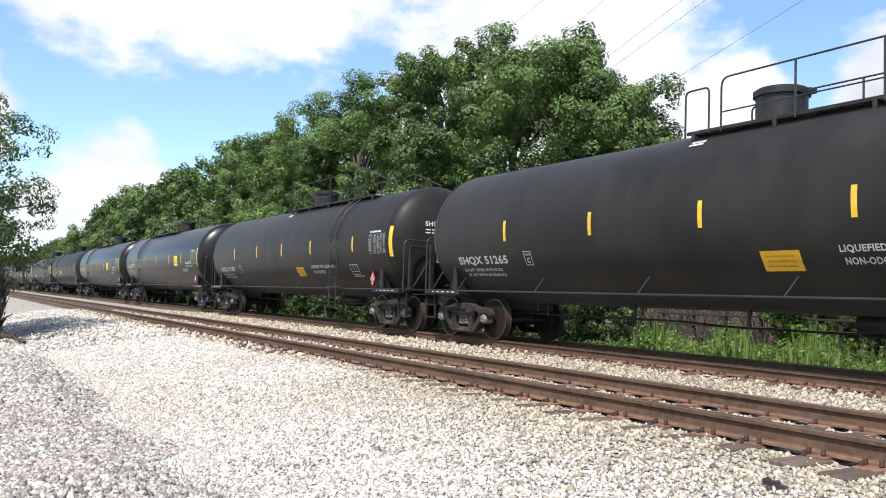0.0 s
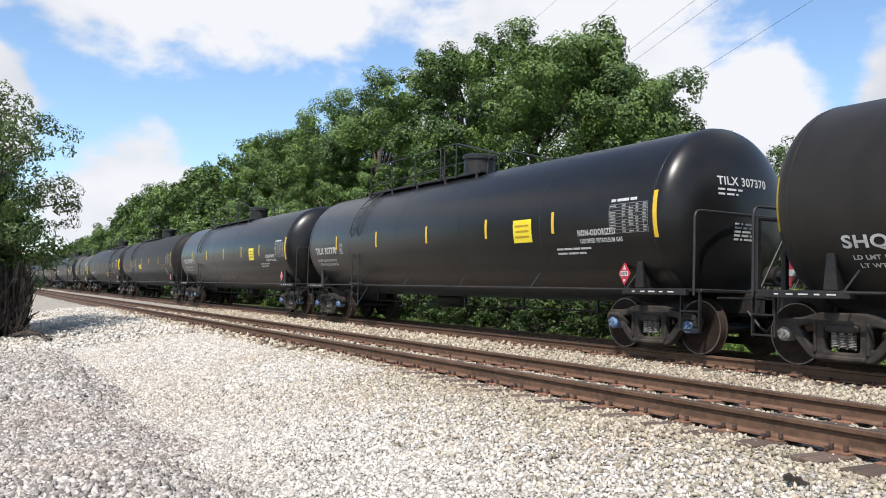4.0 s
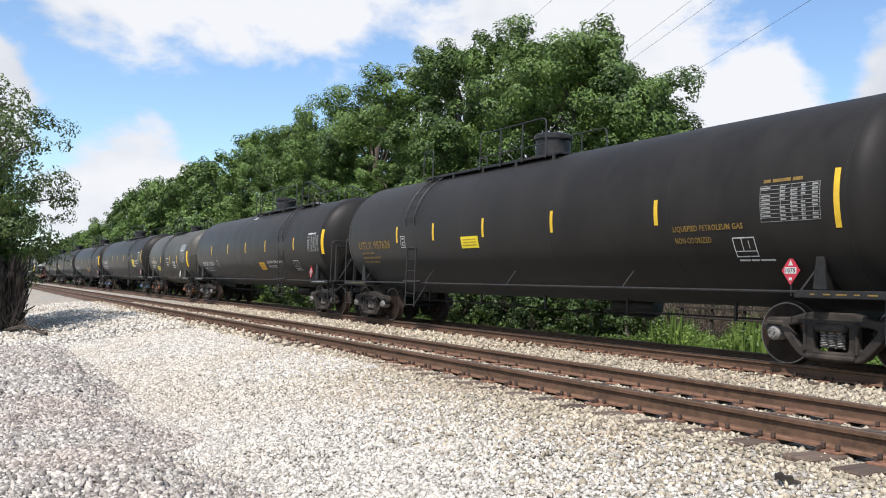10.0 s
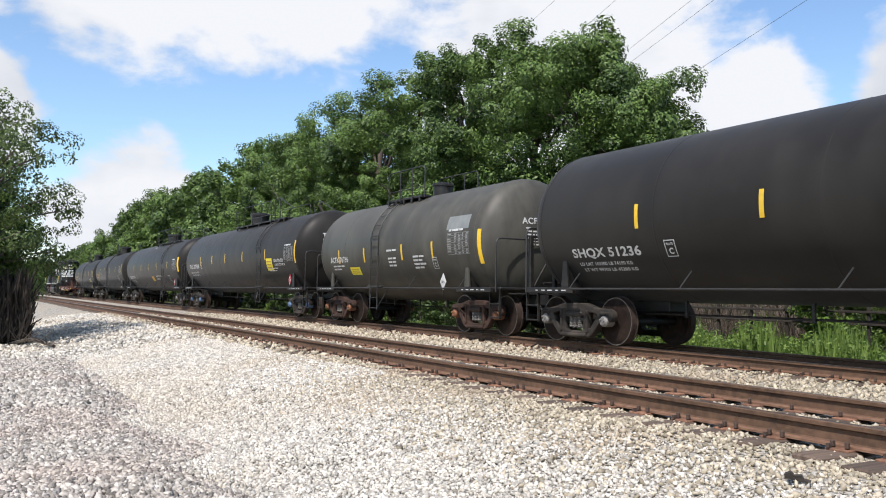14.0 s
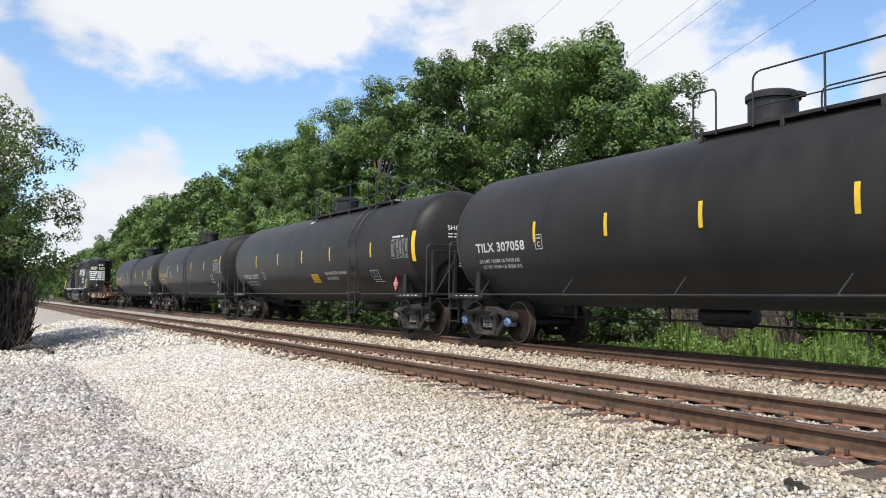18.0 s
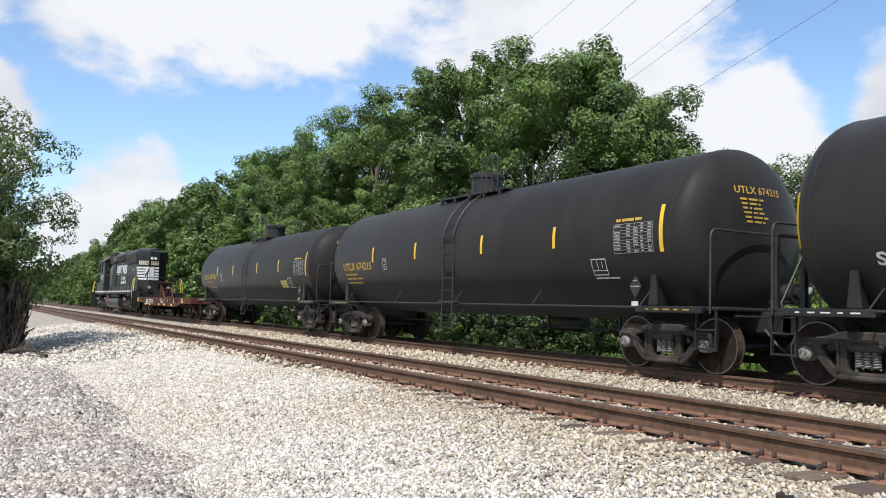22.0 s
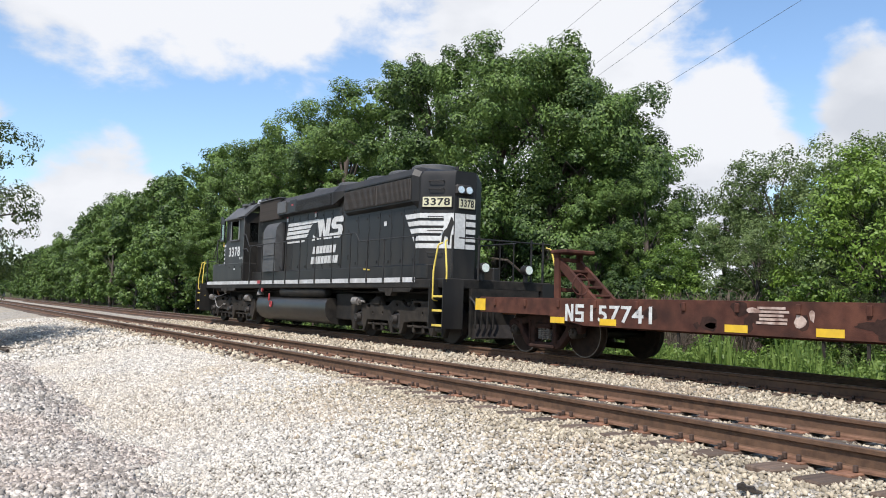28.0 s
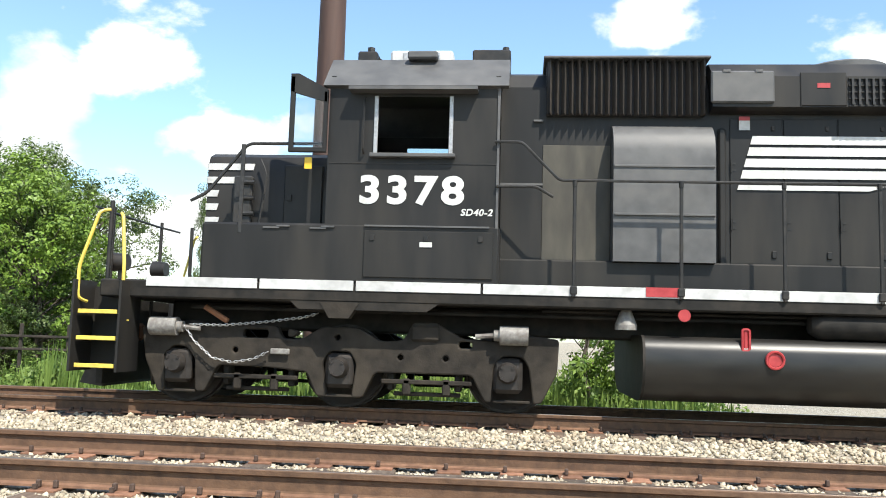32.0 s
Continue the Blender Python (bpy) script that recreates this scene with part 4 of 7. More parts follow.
    for u0, u1, a0, a1, slant, material in spec["panels"]:
        board = part("panel", skin_patch(Form(), u0, u1, a0, a1, slant), material, tank, "painted warning panel", smooth=60)
        for k in range(3):
            f = skin_patch(Form(), u0 + 0.07 + 0.03 * (k % 2), u1 - 0.09, a0 + (a1 - a0) * (0.22 + 0.24 * k), a0 + (a1 - a0) * (0.30 + 0.24 * k), lift=0.010)
            part("panel_writing", f, PANEL_INK, board, smooth=0)
    for u0, u1, a0, a1 in spec.get("patches", []):
        part("repaint_patch", skin_patch(Form(), u0, u1, a0, a1), TANK_PATCH, tank, "paler grey repainted patch", smooth=60)
    for u, a, rows, size, gap in spec["bars"]:
        part("small_writing", skin_bars(Form(), u, a, rows, size, gap), ink, tank, "small painted writing", smooth=0)
    # data panel near the leading end, plate box, hazard diamond
    du, d0, wide, high = half - spec["data_at"], -0.34, 0.98, 0.51
    board = Form()
    for k in range(10):
        skin_patch(board, du, du + wide, d0 + k * high / 9, d0 + 0.007 + k * high / 9)
    for x in (0, 0.35, 0.53, 0.70, 0.87, wide - 0.007):
        skin_patch(board, du + x, du + x + 0.007, d0, d0 + high)
    board = part("data_panel", board, DATA_INK, tank, "white ruled data panel", smooth=60)
    part("data_panel_title", skin_bars(Form(), du + 0.05, d0 + high + 0.05, [(0.12, 0.3, 0.16)], 0.05, 0.1), ink, board, smooth=0)
    for r in range(9):
        x = du + 0.025
        f = Form()
        for c in range(5):
            w = 0.29 if c == 0 else 0.145
            if (r * 5 + c) % 7:
                skin_patch(f, x, x + (w - 0.03) * (0.6 + 0.4 * ((r * 3 + c) % 3) / 2), d0 + 0.018 + r * high / 9, d0 + 0.042 + r * high / 9, lift=0.011)
            x += w + 0.028
        part("data_panel_writing", f, DATA_INK, board, smooth=0)
    bu, ba = spec["plate_box"]
    f = Form()
    for u0, u1, a0, a1 in ((0, 0.24, 0, 0.015), (0, 0.24, 0.285, 0.30), (0, 0.015, 0, 0.30), (0.225, 0.24, 0, 0.30)):
        skin_patch(f, bu + u0, bu + u1, ba + a0, ba + a1)
    part("outlined_box", f, WHITE_MARK, tank, "white outlined plate mark", smooth=0)
    part("box_writing", skin_text("PLATE", bu + 0.04, ba + 0.21, 0.04), WHITE_MARK, tank, smooth=0)
    part("box_letter", skin_text("C", bu + 0.075, ba + 0.05, 0.11), WHITE_MARK, tank, smooth=0)
    if spec.get("test"):
        tu, ta = spec["test"]
        slim = 1.0 if spec["ink"] is WHITE_MARK else 0.78
        f = Form()
        for u0, u1, a0, a1 in ((0, 0.52, 0, 0.02), (0, 0.52, 0.30, 0.32), (0, 0.02, 0, 0.32), (0.50, 0.52, 0, 0.32), (0.20, 0.22, 0.09, 0.32), (0.36, 0.375, 0.14, 0.27), (0, 0.52, 0.09, 0.105)):
            skin_patch(f, tu + u0 * slim, tu + u1 * slim, ta + a0, ta + a1)
        mark = part("test_panel", f, WHITE_MARK, tank, "white outlined test panel", smooth=0)
        part("test_writing", skin_bars(Form(), tu + 0.02, ta - 0.07, [(0.2, 0.14, 0.26)], 0.03, 0.1), WHITE_MARK, mark, smooth=0)

    sign = {"red": (PLACARD_RED, "red diamond hazard placard", "1075"), "white": (WHITE_MARK, "white diamond hazard placard", "1824"), "grey": (RAILING_GREY, "faded grey diamond placard holder", "")}[spec["placard"]]

    def diamond(y, x, rot):
        card = Form()
        s = 0.15
        card.slab([(0, -s * 1.4), (s, 0), (0, s * 1.4), (-s, 0)], -0.006, 0.006)
        holder = part("placard", card, sign[0], car, sign[1], at=pose(x, y, spec["placard_z"], 0, 0, rot))
        part("placard_post", Form().rod((0, 0.01, -0.36), (0, 0.01, -0.1), 0.014, 6), STEEL_BLACK, holder)
        if not sign[2]:
            part("placard_fold", Form().box((0, -0.009, 0), (0.22, 0.004, 0.02)).box((0, -0.009, 0.1), (0.1, 0.004, 0.015)), GALVANISED, holder, smooth=0)
            part("tag_card", Form().box((0, -0.01, -0.3), (0.16, 0.01, 0.08)), WHITE_MARK, holder, smooth=0)
            return
        code, faces, cw = letters(sign[2], 0.03)
        part("placard_code", Form().add([((q / cw - 0.5) * 0.16, -0.0125, (r - 0.5) * 0.062) for q, r in code], faces), STEEL_BLACK, holder, smooth=0)
        g = Form().box((0, -0.009, 0), (0.19, 0.004, 0.09)).slab([(-0.04, 0.07), (0.04, 0.07), (0, 0.15)], -0.010, -0.007).box((0, -0.009, -0.12), (0.05, 0.004, 0.04))
        part("placard_mark", g, WHITE_MARK, holder, smooth=0)
    diamond(-1.30, half - spec["placard_at"], 0)
    card = part("placard", Form().add([(0, 0, -0.26), (0, 0.19, 0), (0, 0, 0.26), (0, -0.19, 0), (-0.012, 0, -0.26), (-0.012, 0.19, 0), (-0.012, 0, 0.26), (-0.012, -0.19, 0)],
                [(0, 1, 2, 3), (7, 6, 5, 4), (1, 0, 4, 5), (2, 1, 5, 6), (3, 2, 6, 7), (0, 3, 7, 4)]), sign[0], car, sign[1], at=pose(half + 0.60, 0.75, 1.42))
    part("placard_mark", Form().box((0.005, 0, 0), (0.004, 0.24, 0.11)), WHITE_MARK, card, smooth=0)
    # head writing
    lines = [(0.0, 0.09), (0.0, 0.17)] + [(0.34, 0.66 + 0.065 * k) for k in range(5)] if spec["kind"] in ("cage", "bare") and spec["paint"] is not TANK_DULL else [(0.08 + 0.02 * k, 0.11 + 0.075 * k) for k in range(6)]
    for k, (inset, drop) in enumerate(lines):
        y, f = spec["end_texts"][0][1] + inset, Form()
        for w in ((0.14, 0.2, 0.1), (0.13, 0.16, 0.05), (0.1, 0.05, 0.2), (0.16, 0.09, 0.12))[k % 4]:
            z = spec["end_texts"][0][2] - drop
            ring = [(y, z), (y + w, z), (y + w, z + 0.034), (y, z + 0.034)]
            f.add([(TANK_CYL + 0.010 + HEAD * math.sqrt(1 - min((p * p + (q - TANK_Z) ** 2) / TANK_R ** 2, 0.99)), p, q) for p, q in ring], [(0, 1, 2, 3)])
            y += w + 0.04
        part("small_writing", f, ink, tank, smooth=0)
    for text, y, z, size in spec["end_texts"]:
        part("lettering", end_text(text, half, y, z, size), ink, tank, "painted lettering", smooth=0)
    for s in (-1, 1):
        build_truck(car, s * (length / 2 - 1.85), spec["cap"], TRUCK_RUST if spec["kind"] == "grey" else None)
    MOVERS.append((car, middle))
    return car


CARS = [(0.0, -18.45), (-18.45, -36.75), (-36.75, -55.3), (-55.3, -74.3), (-74.3, -92.95), (-92.95, -111.5), (-111.5, -123.5), (-123.5, -142.6), (-142.6, -161.2), (-161.2, -177.9), (-177.9, -194.75)]
CAGE = dict(kind="cage", paint=TANK_SATIN, ink=WHITE_MARK, cap=CAP_GREY, braces=9, tanks_at=2.0, data_at=1.30, placard="red", placard_at=1.40, placard_z=1.34,
            label="satin black tank car with white lettering and yellow stripes", tank_label="satin black welded tank")
BARE = dict(kind="bare", paint=TANK_GLOSS, ink=WHITE_MARK, cap=CAP_BLUE, braces=9, tanks_at=-2.0, data_at=1.40, placard="red", placard_at=1.25, placard_z=1.34,
            label="glossy black tank car with white lettering and yellow stripes", tank_label="glossy black welded tank")
DULL = dict(kind="bare", paint=TANK_DULL, ink=YELLOW_MARK, cap=CAP_GREY, braces=8, tanks_at=2.0, data_at=1.67, placard="grey", placard_at=1.30, placard_z=1.42,
            label="dull black tank car with yellow lettering and stripes", tank_label="dull weathered black welded tank")


def half_of(i):
    return (CARS[i][0] - CARS[i][1]) / 2 - 1.0


BIG, TALL, MEDIUM, SMALL = (2.35, 1.52), (2.38, 1.56), (2.27, 1.43), (2.20, 1.47)


def cage_car(i, mark, panel, gas, shift=0.0):
    half = half_of(i)
    build_tank_car(dict(CAGE, span=CARS[i], size=BIG, stripe_z=2.31, ladder=4.42 + shift, platform=(-0.95, 5.7), railing=(-0.2, 3.9), low_rails=[(-0.95, -0.45, 0.62)], ramp=(4.5, 6.7), dome=0.3,
        stripes=[-half + 0.08] + [x + shift for x in (-5.1, -2.47, 0.08, 2.62, 5.72)] + [half - 0.12],
        texts=[(mark, -7.08, -0.76, 0.22, 1.86), ("LD LMT 163300 LB 74100 KG", -6.98, -0.90, 0.075, 1.45), ("LT WT 99700 LB 45200 KG", -6.92, -1.03, 0.075, 1.45),
               ("LIQUEFIED PETROLEUM GAS", gas, -0.72, 0.12, 1.78), ("NON-ODORIZED", gas + 0.04, -0.89, 0.11, 0.95)],
        panels=[(panel, panel + 0.65, -0.98, -0.65, 0.0, PLACARD_ORANGE)],
        bars=[(-0.75, 1.42, [(0.3,), (0.3,)], 0.06, 0.09)], test=(half - 2.85 + shift, -0.94),
        plate_box=(-4.62, -0.78), end_texts=[(mark, -0.65, 2.72, 0.15)]))


def bare_car(i, mark, load, tare, far_ladder=False):
    half = half_of(i)
    top_gear = dict(ladder=4.15, platform=(-1.6, 5.2), railing=(-0.35, 3.5), low_rails=[(-1.6, -1.1, 0.62)], ramp=(4.0, 6.2), dome=-0.65) if far_ladder else \
        dict(ladder=-4.36, platform=(-5.15, 1.3), railing=(-4.9, -0.6), low_rails=[], ramp=(-0.4, 2.2), dome=-0.05)
    paint = dict(paint=TANK_SATIN, label="satin black tank car with bold white lettering", tank_label="satin black welded tank") if far_ladder else {}
    build_tank_car(dict(BARE, span=CARS[i], size=BIG if far_ladder else TALL, stripe_z=2.33, **top_gear, **paint,
        stripes=[-half + 0.1, -5.25, -3.06, -0.8, 1.88, 4.95, half - 0.25] if far_ladder else [-half + 0.12, -5.74, -2.88, 0.05, 2.80, 5.22, half - 0.26],
        texts=[(mark, -7.5, -0.37, 0.21, 1.88 if far_ladder else 1.72), (load, -7.45, -0.61, 0.085, 1.55), (tare, -7.38, -0.75, 0.085, 1.5), ("NON-ODORIZED", 5.97, -0.35, 0.12, 1.05), ("LIQUEFIED PETROLEUM GAS", 6.02, -0.50, 0.10, 1.16)],
        panels=[(5.05, 5.75, -0.66, -0.18, 0.0, PLACARD_YELLOW) if far_ladder else (3.86, 4.51, -0.40, 0.07, 0.0, PLACARD_YELLOW)],
        bars=[(5.25, -0.60, [(0.2, 0.25, 0.2, 0.3), (0.3, 0.3, 0.2)], 0.04, 0.09)],
        plate_box=(-5.24 if far_ladder else -5.54, -0.38), end_texts=[(mark, -0.65, 2.85, 0.15)]))


def dull_car(i, mark, **more):
    half = half_of(i)
    build_tank_car({**DULL, **dict(span=CARS[i], size=MEDIUM, stripe_z=2.31, ladder=-0.13, platform=(-1.9, 1.1), railing=(0.2, 0.9), low_rails=[(1.9, 2.3, 0.3)], ramp=None, dome=-0.85,
        stripes=[-half + 0.14, -4.36, -1.84, 1.31, 3.95, half - 0.5],
        texts=[(mark, -6.43, -0.36, 0.23, 1.94)],
        panels=[(4.2, 4.86, -0.78, -0.50, 0.0, PLACARD_YELLOW)],
        bars=[(-6.3, -0.50, [(0.2, 0.25, 0.25), (0.3, 0.35, 0.4), (0.25, 0.3, 0.35)], 0.05, 0.13)], test=(5.0, -0.73),
        plate_box=(-3.75, -0.38), end_texts=[(mark, -0.58, 2.98, 0.13)]), **more})


def grey_car(i, mark):
    half = half_of(i)
    build_tank_car(dict(DULL, kind="grey", paint=TANK_GREY, ink=WHITE_MARK, braces=5, label="short faded grey tank car with white lettering", tank_label="faded grey welded tank with grime", size=SMALL, stripe_z=2.01,
        span=CARS[i], ladder=-0.62, platform=(-1.3, 0.9), railing=(-1.1, 1.1), low_rails=[], ramp=None, dome=0.62, data_at=1.54, placard="white", placard_at=2.0, placard_z=1.22,
        stripes=[-half + 0.05, -3.3, -1.42, 1.0, 2.68, half - 0.15],
        texts=[(mark, -4.0, -0.37, 0.18, 1.38)], panels=[(-2.6, -1.89, -0.78, -0.53, 0.0, PLACARD_YELLOW)], patches=[(3.38, 4.4, 0.26, 0.60)], dome_size=(0.7, 0.6), cap=COUPLER_RUST,
        bars=[(-3.85, -0.50, [(0.25, 0.3, 0.25), (0.2, 0.35)], 0.045, 0.10), (0.1, -0.14, [(0.3, 0.25)], 0.05, 0.12), (0.15, -0.36, [(0.25, 0.2), (0.2, 0.2), (0.2, 0.2)], 0.05, 0.1), (1.62, -0.35, [(0.3, 0.25), (0.25, 0.2), (0.3, 0.3), (0.25, 0.2)], 0.05, 0.1)],
        plate_box=(2.62, -0.67), end_texts=[(mark, -0.55, 2.55, 0.15)]))


cage_car(0, "SHQX 51265", 1.0, 2.25, -0.08)
cage_car(1, "SHQX 51307", 1.24, 2.54, 0.1)
bare_car(2, "TILX 307370", "LD LMT 163300 LB 74150 KG", "LT WT 99500 LB 45150 KG")
bare_car(3, "TILX 307437", "LD LMT 163500 LB 74150 KG", "LT WT 99500 LB 45150 KG")
dull_car(4, "UTLX 957626", ink=YELLOW_FADED, size=TALL, ladder=-4.2, platform=(-4.9, 0.9), railing=(-2.1, 0.5), low_rails=[(-4.9, -4.4, 0.62)], dome=-0.35, stripes=[-8.18, -4.95, -3.0, -0.76, 1.72, 4.56, 7.88], placard="red", placard_at=1.33, placard_z=1.36,
         texts=[("UTLX 957626", -7.38, -0.42, 0.23, 2.0), ("LIQUEFIED PETROLEUM GAS", 4.92, -0.43, 0.11, 1.4), ("NON-ODORIZED", 4.93, -0.61, 0.10, 0.75)], test=(6.08, -0.86),
         bars=[(-7.25, -0.55, [(0.2, 0.25, 0.25), (0.3, 0.35, 0.4), (0.25, 0.3, 0.35)], 0.05, 0.13)], panels=[(-1.72, -0.98, -0.51, -0.24, 0.0, PLACARD_YELLOW)], plate_box=(-4.75, -0.42))
cage_car(5, "SHQX 51236", 1.45, 2.45, -0.1)
grey_car(6, "ACFX 76736")
bare_car(7, "TILX 307058", "LD LMT 163300 LB 74100 KG", "LT WT 99700 LB 45200 KG", True)
cage_car(8, "SHQX 51057", 0.58, 1.88, -0.06)
dull_car(9, "UTLX 674215", panels=[], size=(2.33, 1.50), stripe_z=2.38)
dull_car(10, "UTLX 649758", panels=[(4.2, 4.86, -0.78, -0.50, 0.0, PANEL_PALE)], ladder=0.17, platform=(-1.25, 0.8), railing=(-1.1, 0.7), low_rails=[], dome=-0.6, stripes=[-7.35, -4.23, -1.76, 1.58, 4.13, 6.92], texts=[("UTLX 649758", -6.5, -0.30, 0.22, 1.95), ("THE TANK CAR PEOPLE", -6.35, -0.48, 0.08), ("LD LMT 186700 LB 84700 KG", -6.25, -0.72, 0.09), ("LT WT 76300 LB 34600 KG", -6.2, -0.9, 0.09)], bars=[])


# ---- flat car ----
def build_flat_car(span):
    front, rear = span
    middle, length = (front + rear) / 2, front - rear
    h = length / 2
    car = thing("flat_car", "long rust-brown flat car with peeling paint and yellow patches", "flat car", "train of tank cars")
    sill = [(-h + 0.35, 1.10), (-h + 0.35, 0.80), (-h + 2.6, 0.78), (-h + 3.6, 0.62), (h - 3.6, 0.62), (h - 2.6, 0.78), (h - 0.35, 0.80), (h - 0.35, 1.10)]
    for y in (-1, 1):
        side = part("side_sill", Form().slab(sill, y * 1.42 - 0.03, y * 1.42 + 0.03), FLAT_RUST, car, "deep rust-brown side sill with flaking paint")
        if y < 0:
            mark = Form()
            vs, fs, w = letters("157741", 0.02)
            mark.add([(-h + 3.77 + x * 1.47 / w, -1.455, 0.70 + q * 0.29) for x, q in vs], fs)
            part("lettering", mark, WHITE_MARK, side, "white painted number", smooth=0)
            logo = Form()
            for x in (-h + 3.10,):
                logo.slab([(x, 0.69), (x + 0.06, 0.69), (x + 0.06, 0.88), (x + 0.16, 0.69), (x + 0.22, 0.69), (x + 0.22, 1.0), (x + 0.16, 1.0), (x + 0.16, 0.81), (x + 0.06, 1.0), (x, 1.0)], -1.456, -1.45)
            x = -h + 3.38
            logo.slab([(x, 0.69), (x + 0.22, 0.69), (x + 0.22, 0.87), (x + 0.06, 0.87), (x + 0.06, 0.94), (x + 0.22, 0.94), (x + 0.22, 1.0), (x, 1.0), (x, 0.82), (x + 0.16, 0.82), (x + 0.16, 0.75), (x, 0.75)], -1.456, -1.45)
            part("owner_mark", logo, WHITE_MARK, side, "white owner's mark", smooth=0)
            for x in (-h + 0.22, 5.2):
                part("yellow_patch", Form().box((x + 0.15, -1.456, 0.95), (0.36, 0.006, 0.24)), YELLOW_STRIPE, side, "yellow reflective patch", smooth=0)
            for x in (-4.72, -3.38, -0.72, 0.76, 2.60):
                part("yellow_patch", Form().box((x + 0.2, -1.456, 0.70), (0.40, 0.006, 0.11)), YELLOW_STRIPE, side, "yellow reflective patch", smooth=0)
            rng = random.Random(4)

            def flake(x, z, w, q, d):
                n = 11
                ring = [(x + w * math.cos(2 * math.pi * k / n) * rng.uniform(0.6, 1.1), min(1.09, max(0.63, z + q * math.sin(2 * math.pi * k / n) * rng.uniform(0.6, 1.15)))) for k in range(n)]
                return Form().slab(ring, -1.452 - d, -1.448)
            for k in range(34):
                x = rng.uniform(-2.2, 5.6) if k % 4 else rng.uniform(-3.2, 6.2)
                part("peeled_patch", flake(x, rng.uniform(0.70, 1.02), rng.uniform(0.06, 0.22), rng.uniform(0.04, 0.13), 0.0004 * (k % 5)), RUST_DARK, side, "dark rust where the paint has peeled", smooth=0)
            for k in range(5):
                part("worn_emblem", Form().box((0.07 + 0.03 * (k % 2), -1.455, 0.80 + k * 0.052), (0.50 - 0.05 * (k % 3), 0.006, 0.034)), EMBLEM_FLAKE, side, "remains of a flaked cream emblem", smooth=0)
            for x, z, w, q in ((-0.22, 0.97, 0.13, 0.045), (0.52, 0.84, 0.10, 0.10), (0.70, 0.92, 0.05, 0.11), (1.75, 0.92, 0.04, 0.12), (3.28, 0.93, 0.08, 0.11), (3.44, 0.82, 0.06, 0.09)):
                part("worn_emblem", flake(x, z, w, q, 0.0026), EMBLEM_FLAKE, side, "remains of a flaked cream emblem", smooth=0)
            for k in range(14):
                part("stake_pocket", Form().box((-h + 0.9 + k * (length - 1.8) / 13, -1.46, 1.0), (0.07, 0.05, 0.14), 0.01), FLAT_RUST, side)
    part("deck", Form().box((0, 0, 1.07), (length - 0.7, 2.80, 0.07), 0.01), FLAT_RUST, car, "worn steel and plank deck")
    part("centre_sill", Form().box((0, 0, 0.78), (length - 0.8, 0.6, 0.45), 0.02), FLAT_RUST, car)
    for k in range(7):
        part("cross_bearer", Form().box((-h + 3.4 + k * (length - 6.8) / 6, 0, 0.86), (0.12, 2.76, 0.24), 0.01), FLAT_RUST, car)
    for s in (-1, 1):
        part("end_sill", Form().box((s * (h - 0.35), 0, 0.95), (0.14, 2.84, 0.32), 0.02), FLAT_RUST, car)
        part("coupler", Form().box((s * (h - 0.2), 0, 0.84), (0.5, 0.2, 0.22), 0.04).box((s * (h - 0.02), -0.08, 0.84), (0.28, 0.22, 0.28), 0.07), COUPLER_RUST, car, "rust-orange knuckle coupler")
        build_truck(car, s * (h - 2.0), COUPLER_RUST if s > 0 else TRUCK_GRIME, RUST_DARK)
    stand = Form()
    for y in (-1, 1):
        stand.slab([(-h + 1.40, 1.10), (-h + 1.56, 1.10), (-h + 1.52, 2.04), (-h + 1.38, 2.04)], y * 0.30 - 0.03, y * 0.30 + 0.03)
    for z in (1.3, 1.62, 1.92):
        stand.box((-h + 1.46, 0, z), (0.09, 0.58, 0.08), 0.01)
    part("hitch_stand", stand, FLAT_RUST, car, "rusty folding hitch stand")
    arm = Form()
    for y in (-1, 1):
        arm.slab([(-h + 1.54, 1.92), (-h + 1.54, 1.72), (-h + 2.34, 1.10), (-h + 2.62, 1.10)], y * 0.26 - 0.04, y * 0.26 + 0.04)
    for k in range(4):
        arm.box((-h + 1.74 + k * 0.22, 0, 1.68 - k * 0.165), (0.16, 0.46, 0.05), 0.01)
    part("hitch_arm", arm, FLAT_RUST, car, "sloping rusty hitch arm")
    part("hitch_plate", Form().box((-h + 1.58, 0, 2.08), (0.50, 0.8, 0.08), 0.02), FLAT_RUST, car)
    part("hand_wheel", Form().pipe([(-h + 2.70 + 0.02 * math.cos(a), -0.75 + 0.2 * math.cos(a * math.pi / 8), 1.38 + 0.2 * math.sin(a * math.pi / 8)) for a in range(17)], 0.018).rod((-h + 2.70, -0.75, 1.1), (-h + 2.70, -0.75, 1.4), 0.03), FLAT_RUST, car)
    MOVERS.append((car, middle))


build_flat_car((-195.0, -209.8))


